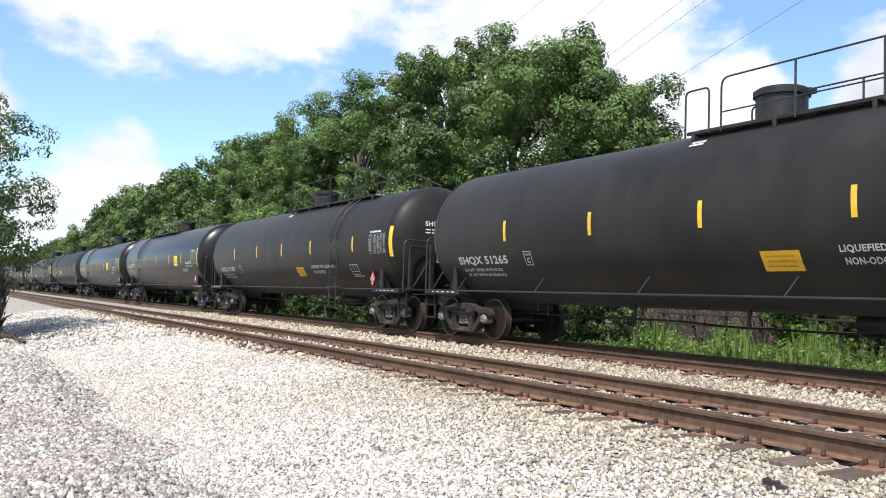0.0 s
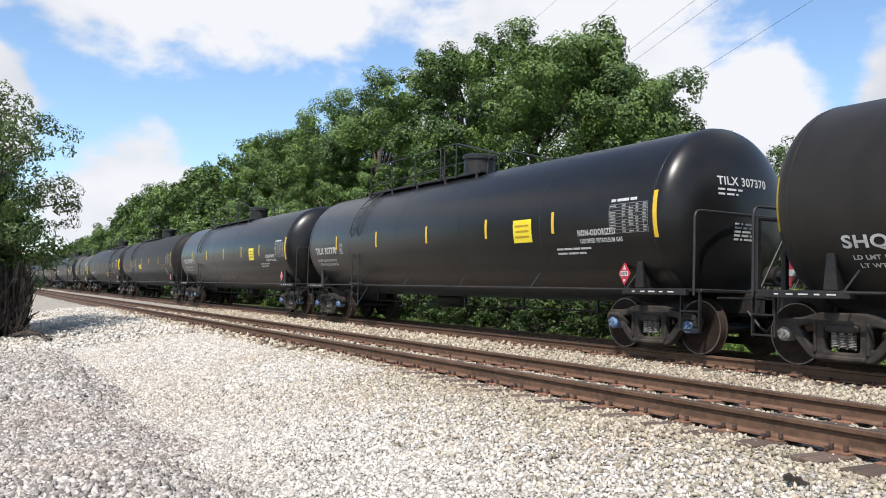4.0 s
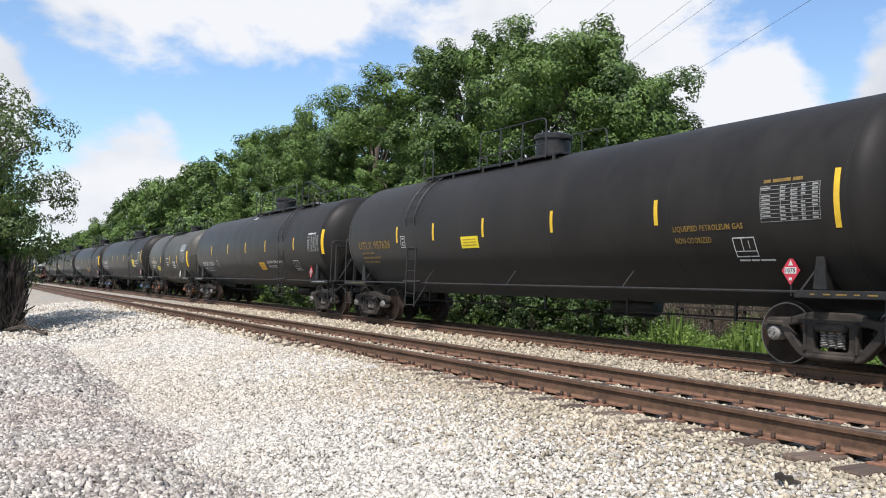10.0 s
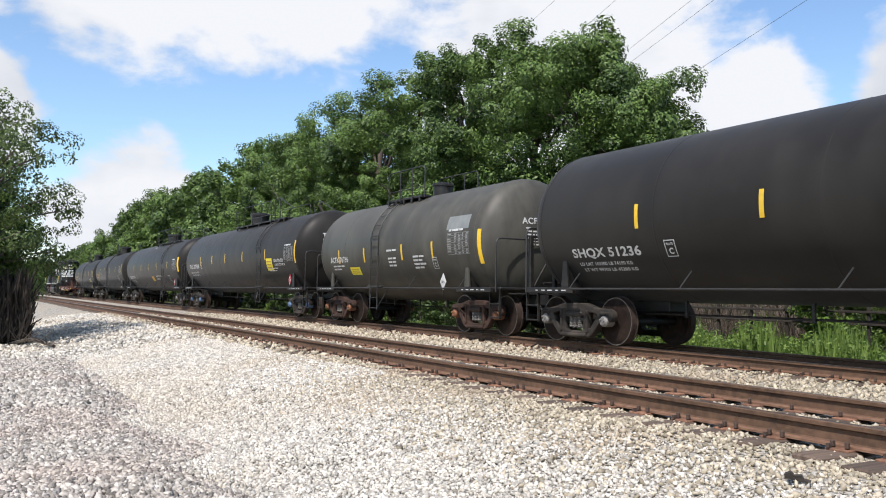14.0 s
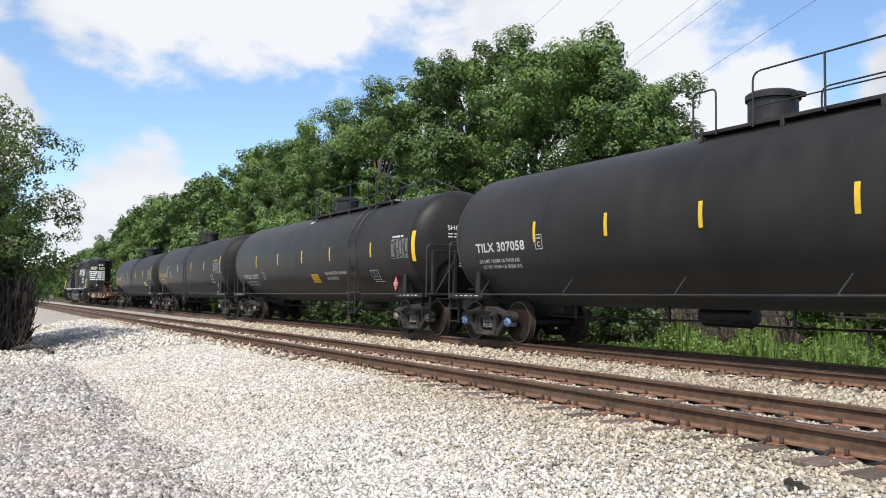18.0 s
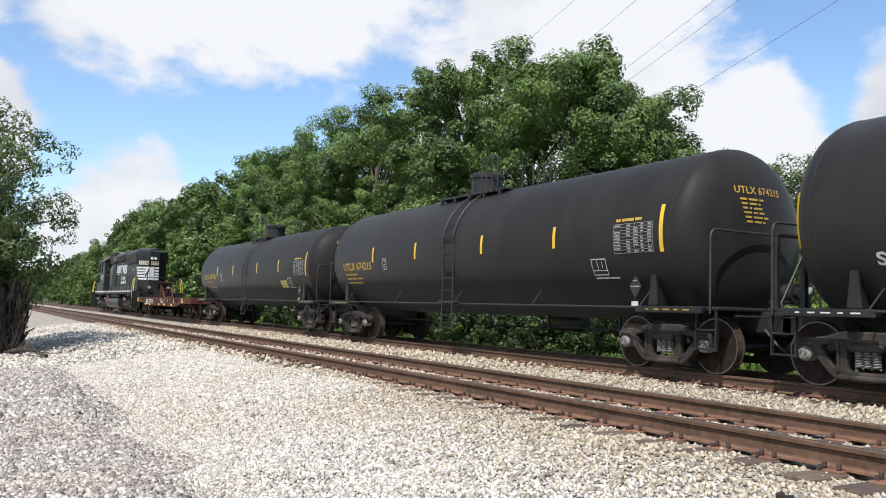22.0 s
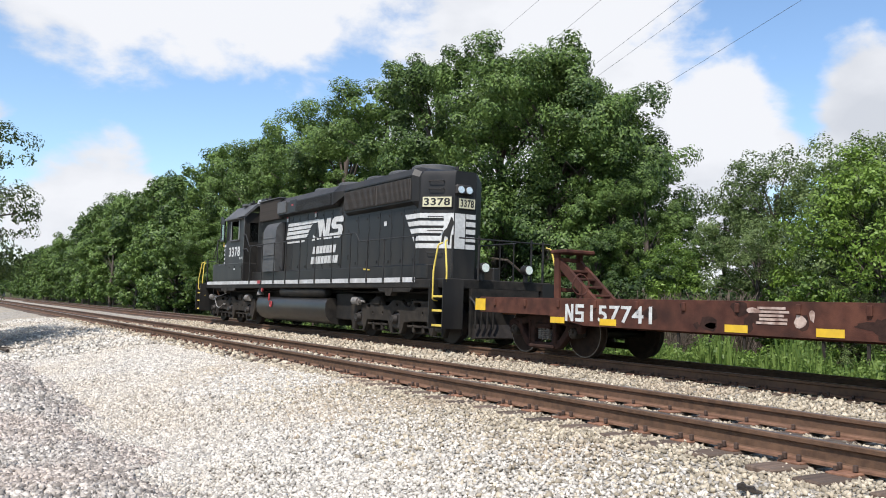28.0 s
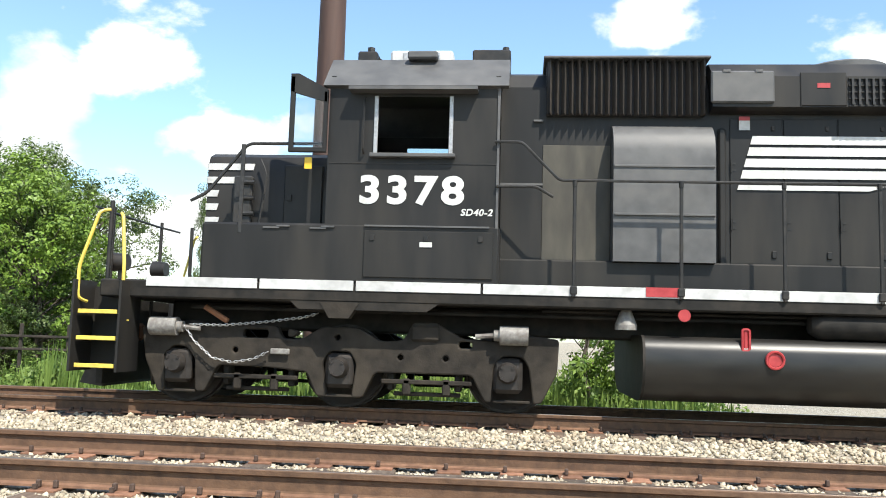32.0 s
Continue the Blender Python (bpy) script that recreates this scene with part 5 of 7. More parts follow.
# ---- locomotive; it faces -x ----
def loco_truck(loco, x0, turned):
    truck = part("truck", Form().box((0, 0, 0.62), (4.4, 0.8, 0.3), 0.04), LOCO_GRIME, loco, "grimy three-axle locomotive truck", at=pose(x0, 0, 0, 0, 0, 180 if turned else 0))
    for y in (-1, 1):
        jaw = lambda c: [(c - 0.40, 0.44), (c - 0.27, 0.15), (c - 0.14, 0.15), (c - 0.21, 0.56), (c - 0.13, 0.70), (c + 0.13, 0.70), (c + 0.21, 0.56), (c + 0.16, 0.15), (c + 0.30, 0.15), (c + 0.44, 0.46)]
        low = [(-2.46, 0.55), (-2.27, 0.14), (-2.18, 0.16), (-2.22, 0.60), (-2.10, 0.72), (-1.92, 0.70), (-1.82, 0.56), (-1.80, 0.16), (-1.68, 0.16), (-1.52, 0.49), (-0.88, 0.48)] + jaw(0.0) + [(1.15, 0.46), (1.62, 0.46)]
        low += [(1.78, 0.15), (1.86, 0.15), (1.88, 0.58), (1.98, 0.70), (2.22, 0.70), (2.30, 0.58), (2.36, 0.14), (2.46, 0.16), (2.64, 0.52)]
        high = [(2.66, 0.92), (2.30, 0.96), (2.0, 0.88), (1.50, 0.90), (1.18, 1.08), (0.90, 1.08), (0.78, 0.86), (0.50, 0.84), (0.22, 1.00), (-0.22, 1.00), (-0.48, 0.84), (-0.72, 0.84), (-0.80, 1.00), (-1.30, 0.99), (-2.2, 0.98), (-2.52, 0.94)]
        holes = [[(x - 0.045, z), (x, z - 0.045), (x + 0.045, z), (x, z + 0.045)] for x, z in ((-1.31, 0.68), (-0.03, 0.87), (0.75, 0.65), (1.30, 0.65))]
        holes += [[(-1.22, 0.84), (-0.90, 0.84), (-0.90, 0.94), (-1.22, 0.94)], [(-0.66, 0.86), (-0.58, 0.86), (-0.50, 0.92), (-0.66, 0.97)][::1], [(1.46, 0.78), (1.62, 0.78), (1.62, 0.86), (1.46, 0.86)]]
        frame_part = part("truck_frame", cast_plate(low + high, holes, y * 1.17, y * 1.03, 0.02, 0.05), LOCO_FRAME, truck, "cast truck side frame", smooth=30)
        part("spring_box", Form().box((1.05, y * 1.16, 0.95), (0.36, 0.10, 0.20), 0.03), LOCO_FRAME, frame_part)
        part("foot_bar", Form().box((-2.0, y * 1.13, 0.165), (0.40, 0.05, 0.03), 0.006), LOCO_FRAME, frame_part)
        part("foot_bar", Form().box((0.0, y * 1.13, 0.165), (0.40, 0.05, 0.03), 0.006), LOCO_FRAME, frame_part)
        part("foot_bar", Form().box((2.1, y * 1.13, 0.165), (0.44, 0.05, 0.03), 0.006), LOCO_FRAME, frame_part)
        for k in (-1, 0, 1):
            box = Form().box((k * 2.05, y * 1.07, 0.47), (0.36, 0.20, 0.42), 0.05).rod((k * 2.05, y * 1.20, 0.508), (k * 2.05, y * 1.30, 0.508), 0.13, 14, 0.10)
            for b in range(4):
                a = b * 1.571 + 0.78
                box.rod((k * 2.05 + 0.09 * math.cos(a), y * 1.26, 0.508 + 0.09 * math.sin(a)), (k * 2.05 + 0.09 * math.cos(a), y * 1.315, 0.508 + 0.09 * math.sin(a)), 0.018, 6)
            part("journal_box", box, LOCO_WHEEL, truck)
        for k in (-2.2, 2.12):
            way = 1 if k < 0 else -1
            cyl = Form().rod((k - 0.17, y * 1.24, 0.95), (k + 0.17, y * 1.24, 0.95), 0.115, 18).rod((k + way * 0.17, y * 1.24, 0.95), (k + way * 0.24, y * 1.24, 0.95), 0.07, 12).rod((k + way * 0.24, y * 1.24, 0.95), (k + way * 0.46, y * 1.24, 0.93), 0.03, 8)
            part("brake_cylinder", cyl, CAP_GREY, truck, "dusty grey brake cylinder")
        for k in (-1.45, -0.62, 0.62, 1.45):
            part("brake_shoe", Form().box((k, y * 0.95, 0.42), (0.09, 0.2, 0.34), 0.02), LOCO_GRIME, truck)
        for a, b in ((-1.58, -0.52), (0.52, 1.62)):
            link = Form().box(((a + b) / 2, y * 1.12, 0.36), (b - a, 0.05, 0.055), 0.01)
            for q in (0.28, 0.72):
                link.box((a + (b - a) * q, y * 1.11, 0.30), (0.10, 0.07, 0.20), 0.02)
            link.box(((a + b) / 2, y * 1.0, 0.21), ((b - a) * 0.75, 0.06, 0.05), 0.01)
            part("brake_rigging", link, LOCO_FRAME, truck, "dusty brake rods")
        sand = Form().pipe(bent([(-2.45, y * 1.1, 1.25), (-2.55, y * 0.9, 0.8), (-2.5, y * 0.78, 0.2)], 0.1), 0.025)
        part("sand_pipe", sand, LOCO_GRIME, truck)
    for k in (-1, 0, 1):
        build_wheelset(truck, k * 2.05, 0.508, 0.508)
    return truck


def panel_box(f, x0, x1, z0, z1, y, t=0.02):
    return f.box(((x0 + x1) / 2, y, (z0 + z1) / 2), (x1 - x0, t, z1 - z0), 0.006)


def build_locomotive():
    loco = thing("locomotive", "black six-axle diesel locomotive with white horse emblem and white sill stripe", "locomotive", "train of tank cars")
    # platform
    part("platform", Form().box((0.53, 0, 1.40), (19.10, 2.90, 0.22), 0.02), LOCO_GRIME, loco, "black steel platform")
    part("frame_sill", Form().box((0.50, 0, 1.12), (18.0, 0.9, 0.36), 0.03), LOCO_GRIME, loco)
    for y in (-1, 1):
        edges = [-8.44, -7.02, -5.84, -4.32, -3.25, -2.02, -0.86, 0.2, 1.37, 2.57, 3.78, 4.96, 6.0, 6.95, 7.9, 8.55]
        for x0, x1 in zip(edges, edges[1:]):
            part("sill_stripe", Form().box(((x0 + x1) / 2, y * 1.457, 1.49), (x1 - x0 - 0.03, 0.012, 0.12), 0.003), WHITE_STRIPE, loco, "white stripe along the platform edge")
    # rounded fuel tank and air reservoir
    sec = [(-1.30, 1.00), (-1.40, 0.95), (-1.45, 0.84), (-1.46, 0.66), (-1.42, 0.48), (-1.30, 0.34), (-1.12, 0.26), (-0.95, 0.23)]
    sec = sec + [(-y, z) for y, z in sec[::-1]]
    tank = part("fuel_tank", Form().loft(sec[::-1], -2.42, 3.42), LOCO_TANK, loco, "long rounded black fuel tank", smooth=50)
    part("tank_end_plate", Form().loft([(y * 1.008, (z - 0.6) * 1.015 + 0.6) for y, z in sec][::-1], 3.42, 3.45), LOCO_GRIME, tank, smooth=50)
    part("tank_end_plate", Form().loft([(y * 1.008, (z - 0.6) * 1.015 + 0.6) for y, z in sec][::-1], -2.45, -2.42), LOCO_GRIME, tank, smooth=50)
    part("battery_box", Form().box((4.05, 0, 0.78), (1.1, 2.3, 0.75), 0.03), LOCO_GRIME, loco, "black equipment box behind the fuel tank")
    part("fuel_filler", Form().pipe([(-0.98 + 0.095 * math.cos(a * math.pi / 8), -1.475, 0.76 + 0.095 * math.sin(a * math.pi / 8)) for a in range(17)], 0.017).rod((-0.98, -1.44, 0.76), (-0.98, -1.47, 0.76), 0.075, 16), RED_PAINT, tank, "red fuel filler ring")
    part("fuel_gauge", Form().pipe(bent([(-1.33, -1.43, 0.86), (-1.33, -1.43, 1.10), (-1.25, -1.43, 1.10), (-1.25, -1.43, 0.86), (-1.33, -1.43, 0.86)], 0.03), 0.016).box((-1.29, -1.42, 0.96), (0.05, 0.02, 0.26), 0.01), RED_PAINT, tank, "red sight gauge guard")
    part("shutoff_valve", Form().rod((-1.98, -1.40, 1.24), (-1.98, -1.45, 1.24), 0.072, 14), RED_PAINT, loco, "red emergency shutoff")
    for y in (-1, 1):
        part("air_reservoir", Form().lathe([(-0.55, 0.0), (-0.53, 0.1), (-0.42, 0.165), (3.0, 0.165), (3.1, 0.1), (3.12, 0.0)], y * 1.24, 1.17, 22), LOCO_GRIME, loco, "black air reservoir under the platform")
    part("horn_bell", Form().rod((-2.62, -1.25, 1.30), (-2.62, -1.25, 1.12), 0.06, 12, 0.13).rod((-2.62, -1.25, 1.12), (-2.62, -1.25, 1.06), 0.13, 12), CAP_GREY, loco, "grey bell under the platform")
    pipes = Form()
    for y in (-1, 1):
        pipes.rod((-8.0, y * 1.05, 1.2), (9.2, y * 1.05, 1.2), 0.025).rod((-3.6, y * 1.15, 1.26), (4.6, y * 1.15, 1.26), 0.018)
    part("underfloor_piping", pipes, LOCO_GRIME, loco)
    # cab
    cab_part = part("cab", Form().box((-5.2, 0, 2.2), (2.0, 2.7, 0.08)), LOCO_BLACK, loco, "black cab with window openings", smooth=0)
    for y in (-1.42, 1.42):
        wall = cast_plate([(-6.25, 1.52), (-4.15, 1.52), (-4.15, 3.98), (-6.25, 3.98)], [[(-5.66, 3.10), (-4.74, 3.10), (-4.74, 3.82), (-5.66, 3.82)]], y, y * 0.958, 0.006, 0.02)
        part("cab_side_wall", wall, LOCO_BLACK, cab_part, "black cab side with a window opening", smooth=20)
    for x in (-6.25, -4.15):
        cab = Form()
        for y0, y1, z0, z1 in ((-1.36, 1.36, 1.52, 3.0), (-1.36, 1.36, 3.72, 4.1), (-1.36, -1.22, 3.0, 3.72), (1.22, 1.36, 3.0, 3.72), (-0.72, 0.72, 3.0, 3.72)):
            cab.box((x + (0.03 if x < -5 else -0.03), (y0 + y1) / 2, (z0 + z1) / 2), (0.06, y1 - y0, z1 - z0))
        part("cab_end_wall", cab, LOCO_BLACK, cab_part, smooth=0)
    roof_sec = [(-1.50, 3.94), (-1.47, 3.98), (-1.02, 4.42), (-0.5, 4.48), (0.5, 4.48), (1.02, 4.42), (1.47, 3.98), (1.50, 3.94), (1.42, 3.92), (0.98, 4.34), (-0.98, 4.34), (-1.42, 3.92)]
    part("cab_roof", Form().loft(roof_sec, -6.32, -4.05), LOCO_GREY, cab_part, "dusty grey sloped cab roof", smooth=20)
    part("rain_visor", Form().slab([(-5.98, 3.86), (-4.42, 3.86), (-4.42, 3.90), (-5.98, 3.90)], -1.62, -1.42), LOCO_GREY, cab_part, "projecting visor over the side window")
    for x in (-5.66, -4.74):
        part("window_post", Form().box((x, -1.43, 3.46), (0.05, 0.03, 0.73), 0.006), GALVANISED, cab_part, "bright aluminium window post")
    part("window_sill", Form().box((-5.20, -1.46, 3.08), (1.04, 0.10, 0.05), 0.01), LOCO_GREY, cab_part)
    part("window_pane", Form().box((-5.20, 1.39, 3.46), (0.92, 0.008, 0.72)), CLEAR, cab_part)
    for y in (-0.97, 0.97):
        part("window_pane", Form().box((-6.22, y, 3.36), (0.008, 0.5, 0.72)), CLEAR, cab_part)
        part("window_pane", Form().box((-4.18, y, 3.36), (0.008, 0.5, 0.72)), CLEAR, cab_part)
    part("cab_seat", Form().box((-5.0, 0.75, 2.75), (0.45, 0.5, 0.12), 0.04).box((-4.8, 0.75, 3.05), (0.12, 0.48, 0.55), 0.05).box((-5.0, 0.75, 2.45), (0.12, 0.12, 0.5)), DARK_INSIDE, cab_part, "dark cab seat")
    part("control_stand", Form().box((-5.75, 0.55, 2.75), (0.5, 0.6, 1.1), 0.05), DARK_INSIDE, cab_part)
    wing = Form()
    for a, b, c, d in ((-6.72, -6.66, 3.15, 4.05), (-6.30, -6.25, 3.15, 3.86), (-6.72, -6.25, 3.10, 3.16)):
        wing.box(((a + b) / 2, -1.50, (c + d) / 2), (b - a, 0.05, d - c), 0.008)
    wing.slab([(-6.72, 3.86), (-6.25, 3.72), (-6.25, 3.88), (-6.62, 4.08), (-6.72, 4.08)], -1.525, -1.475)
    part("wind_deflector", wing, LOCO_BLACK, cab_part, "framed wind deflector with a pane")
    part("deflector_pane", Form().box((-6.48, -1.50, 3.47), (0.36, 0.008, 0.62)), CLEAR, cab_part)
    part("lower_cab_panel", Form().box((-5.95, 0, 1.88), (3.65, 2.88, 0.72), 0.03), LOCO_BLACK, loco, "wide black equipment box below the cab")
    seam = Form()
    for x0, x1, z0, z1 in ((-5.75, -4.2, 1.60, 2.16),):
        panel_box(seam, x0, x1, z0, z1, -1.45)
    panel = part("access_panel", seam, LOCO_BLACK, loco)
    for x in (-5.65, -5.0, -4.35):
        part("panel_latch", Form().box((x, -1.466, 2.08), (0.05, 0.02, 0.07)), STEEL_BLACK, panel)
    for x, z, long in ((-5.0, 2.22, 1.5), (-6.75, 2.20, 0.16), (-6.2, 2.20, 0.16)):
        part("drip_strip", Form().box((x, -1.45, z), (long, 0.03, 0.02)), LOCO_GREY, panel)
    part("label_plate", Form().box((-5.0, -1.467, 2.0), (0.15, 0.006, 0.06)), WHITE_MARK, loco, smooth=0)
    nose_sec = [(-0.95, 2.2), (0.95, 2.2), (0.95, 3.05), (0.90, 3.16), (0.75, 3.23), (-0.75, 3.23), (-0.90, 3.16), (-0.95, 3.05)]
    nose = part("short_hood", Form().loft(nose_sec, -7.92, -6.25), LOCO_BLACK, loco, "low black nose with white striped front")
    f = Form()
    for k in range(5):
        z = 2.32 + k * 0.175
        reach = (0.16, 0.14, 0.14, 0.36, 0.60)[k]
        f.box((-7.926, 0, z), (0.012, 1.9, 0.085))
        f.slab([(-7.92, z - 0.042), (-7.92 + reach, z - 0.042), (-7.90 + reach, z + 0.042), (-7.92, z + 0.042)], -0.962, -0.948)
    part("nose_stripe", f, WHITE_STRIPE, nose, "white nose stripes", smooth=0)
    f = Form().box((-7.42, -1.0, 2.58), (0.24, 0.10, 0.62), 0.02)
    for k in range(3):
        f.rod((-7.42, -1.06, 2.4 + k * 0.2), (-7.26, -1.06, 2.4 + k * 0.2), 0.03, 8)
    f.pipe(bent([(-7.2, -1.04, 3.1), (-7.1, -1.06, 2.9), (-7.15, -1.06, 2.5), (-7.2, -1.05, 2.2)], 0.1), 0.012)
    part("cable_receptacle", f, RAILING_GREY, nose)
    part("nose_door", Form().box((-6.65, -0.965, 2.62), (0.5, 0.03, 0.85), 0.02).box((-6.82, -0.99, 2.62), (0.05, 0.04, 0.08)), LOCO_BLACK, nose)
    part("yellow_tag", Form().box((-6.48, -1.44, 2.98), (0.09, 0.01, 0.14)), YELLOW_STRIPE, nose, smooth=0)
    # roof gear on the cab
    part("air_conditioner", Form().box((-5.25, 0.0, 4.62), (0.85, 0.9, 0.26), 0.03), WHITE_STRIPE, cab_part, "white air conditioner on the roof")
    part("conditioner_grille", Form().box((-5.25, -0.455, 4.64), (0.5, 0.02, 0.15), 0.004), GALVANISED, cab_part)
    part("roof_vent", Form().box((-5.15, -1.08, 4.44), (0.38, 0.2, 0.10), 0.02), LOCO_GREY, cab_part)
    part("horn", Form().box((-5.95, -0.5, 4.58), (0.26, 0.3, 0.18), 0.02).rod((-5.93, -0.5, 4.64), (-5.93, -0.5, 4.76), 0.05, 8).pipe([(-5.82, -0.5, 4.6), (-5.72, -0.4, 4.58), (-5.66, -0.2, 4.56)], 0.02), STEEL_BLACK, cab_part)
    part("antenna_box", Form().box((-4.30, -0.5, 4.58), (0.50, 0.4, 0.18), 0.02).rod((-4.12, -0.5, 4.64), (-4.12, -0.5, 4.76), 0.045, 8).pipe([(-4.54, -0.4, 4.62), (-4.66, -0.3, 4.58), (-4.8, -0.2, 4.54)], 0.02), STEEL_BLACK, cab_part)
    part("number_decal", Form().add([(-5.83 + x * 1.27 / letters("3378", 0.035, 1.22)[2], -1.428, 2.48 + q * 0.365) for x, q in letters("3378", 0.035, 1.22)[0]], letters("3378", 0.035, 1.22)[1]), WHITE_MARK, cab_part, "large white cab number", smooth=0)
    vs, fs, w = letters("SD40-2", 0.03)
    part("model_decal", Form().add([(-4.60 + (x + 0.2 * q) * 0.38 / w, -1.43, 2.36 + q * 0.085) for x, q in vs], fs), WHITE_MARK, cab_part, "small white model marking", smooth=0)
    part("cab_seam", Form().box((-5.2, -1.423, 2.99), (2.04, 0.008, 0.012)), STEEL_BLACK, cab_part, smooth=0)
    part("cab_corner_strip", Form().box((-4.165, -1.427, 2.9), (0.03, 0.02, 2.1)), LOCO_GREY, cab_part, "worn grey corner strip", smooth=0)
    part("mirror_bracket", Form().pipe(bent([(-5.80, -1.44, 3.1), (-5.80, -1.50, 3.15), (-5.80, -1.50, 3.75), (-5.80, -1.44, 3.8)], 0.04), 0.012), STEEL_BLACK, cab_part)
    for x in (-6.9, -6.32):
        part("drip_strip", Form().box((x, -1.45, 2.18), (0.2, 0.02, 0.02)), LOCO_GREY, cab_part)
    # long hood
    hood_sec = [(-0.90, 1.52), (0.90, 1.52), (0.90, 4.1), (0.80, 4.28), (0.62, 4.36), (-0.62, 4.36), (-0.80, 4.28), (-0.90, 4.1)]
    hood = part("long_hood", Form().loft(hood_sec, -4.15, 3.55), LOCO_BLACK, loco, "black long hood with access doors", smooth=20)
    rear_sec = [(-0.90, 1.52), (0.90, 1.52), (0.90, 3.42), (1.03, 3.50), (1.05, 4.18), (0.97, 4.34), (0.8, 4.40), (-0.8, 4.40), (-0.97, 4.34), (-1.05, 4.18), (-1.03, 3.50), (-0.90, 3.42)]
    part("radiator_hood", Form().loft(rear_sec, 3.55, 7.5), LOCO_BLACK, loco, "flared black radiator hood", smooth=20)
    end = Form()
    flare = [(-0.90, 1.52), (0.90, 1.52), (0.90, 3.42), (1.03, 3.50), (1.05, 4.18), (0.97, 4.34), (0.8, 4.40), (-0.8, 4.40), (-0.97, 4.34), (-1.05, 4.18), (-1.03, 3.50), (-0.90, 3.42)]
    plain = [(-0.92, 1.52), (0.92, 1.52), (0.92, 3.3), (0.92, 3.5), (0.92, 4.12), (0.84, 4.26), (0.66, 4.34), (-0.66, 4.34), (-0.84, 4.26), (-0.92, 4.12), (-0.92, 3.5), (-0.92, 3.3)]
    rows = [[(7.5, y, z) for y, z in flare], [(7.66, y, z) for y, z in plain], [(7.76, y, z) for y, z in plain], [(8.42, y * 0.35, min(z, 4.26)) for y, z in plain]]
    n = len(plain)
    end.add(sum(rows, []), [(k * n + i, k * n + (i + 1) % n, (k + 1) * n + (i + 1) % n, (k + 1) * n + i) for k in range(3) for i in range(n)] + [tuple(range(3 * n, 4 * n))])
    part("hood_end", end, LOCO_BLACK, loco, "angled black hood end", smooth=20)
    # doors along the hood
    for x0, x1, high in [(-1.34 + 0.645 * k, -1.34 + 0.645 * (k + 1), 3.70) for k in range(7)] + [(3.62 + 0.66 * k, 3.62 + 0.66 * (k + 1), 3.36) for k in range(6)]:
        wide, tall = round(x1 - x0 - 0.02, 3), high - 1.90
        d = part("hood_door", shared(f"hood_door{wide}{high}", lambda: Form().box((0, -0.008, 0), (wide, 0.016, tall), 0.005), LOCO_BLACK), None, hood, at=pose((x0 + x1) / 2, -0.90, 1.90 + tall / 2))
        part("door_latch", shared(f"door_latch{high}", lambda: Form().box((0.20, -0.026, -tall / 2 + 0.12), (0.055, 0.02, 0.085), 0.006), STEEL_BLACK), None, d, "black door latch")
        part("door_catch", shared(f"door_catch{high}", lambda: Form().box((0.20, -0.024, tall / 2 - 0.12), (0.04, 0.016, 0.06), 0.005), STEEL_BLACK), None, d, "black door latch")
        for z in (-0.42, 0.30):
            part("door_hinge", shared("door_hinge", lambda: Form().rod((-0.30, -0.018, -0.07), (-0.30, -0.018, 0.07), 0.013, 6).box((-0.27, -0.018, 0.04), (0.05, 0.008, 0.025)).box((-0.27, -0.018, -0.04), (0.05, 0.008, 0.025)), STEEL_BLACK), None, d, at=pose(0, 0, z))
    part("hood_skirt", Form().box((2.15, -0.98, 1.71), (12.6, 0.2, 0.36), 0.02), LOCO_BLACK, loco, "raised skirt along the walkway")
    part("hood_skirt", Form().box((2.15, 0.98, 1.71), (12.6, 0.2, 0.36), 0.02), LOCO_BLACK, loco)
    # intake louvres behind the cab
    box = part("intake_box", Form().box((-2.61, 0, 4.07), (1.96, 1.94, 0.70), 0.02), DARK_INSIDE, loco, "brown-black intake louvre box")
    part("intake_lid", Form().box((-2.61, 0, 4.43), (2.04, 2.22, 0.035), 0.01), LOCO_GREY, box)
    for k in range(22):
        part("louvre_fin", shared("louvre_fin", lambda: Form().add([(-0.028, 0, -0.35), (0.034, 0, -0.35), (0.004, -0.115, -0.35), (-0.028, 0, 0.34), (0.034, 0, 0.34), (0.004, -0.115, 0.34)],
             [(0, 1, 2), (5, 4, 3), (0, 2, 5, 3), (2, 1, 4, 5), (1, 0, 3, 4)]), LOUVRE, 20), None, box, at=pose(-3.55 + k * 0.0895, -0.97, 4.07))
    part("hood_tab", Form().box((-3.68, -0.92, 3.66), (0.12, 0.04, 0.025)), LOCO_GREY, hood)
    panel = part("side_panel", Form().box((-3.88, -0.912, 2.36), (0.52, 0.024, 0.96), 0.006), LOCO_BLACK, hood)
    part("worn_panel", Form().box((-3.20, -0.905, 2.62), (0.84, 0.016, 1.46), 0.005), LOCO_WORN, hood, "sooty faded hood panel")
    part("panel_rim", Form().box((-3.88, -0.93, 2.845), (0.54, 0.02, 0.025)), LOCO_GREY, panel)
    bulge = [(-0.90, 1.88), (-1.17, 1.88), (-1.19, 3.05), (-1.185, 3.25), (-1.15, 3.40), (-1.07, 3.52), (-0.97, 3.585), (-0.90, 3.60)]
    blower = part("blower_housing", Form().loft(bulge[::-1], -2.77, -1.56), LOCO_GREY, loco, "dusty grey blower housing with rounded top", smooth=50)
    for z in (3.04, 2.45):
        part("housing_rib", Form().box((-2.165, -1.195, z), (1.19, 0.025, 0.028), 0.004), LOCO_GREY, blower)
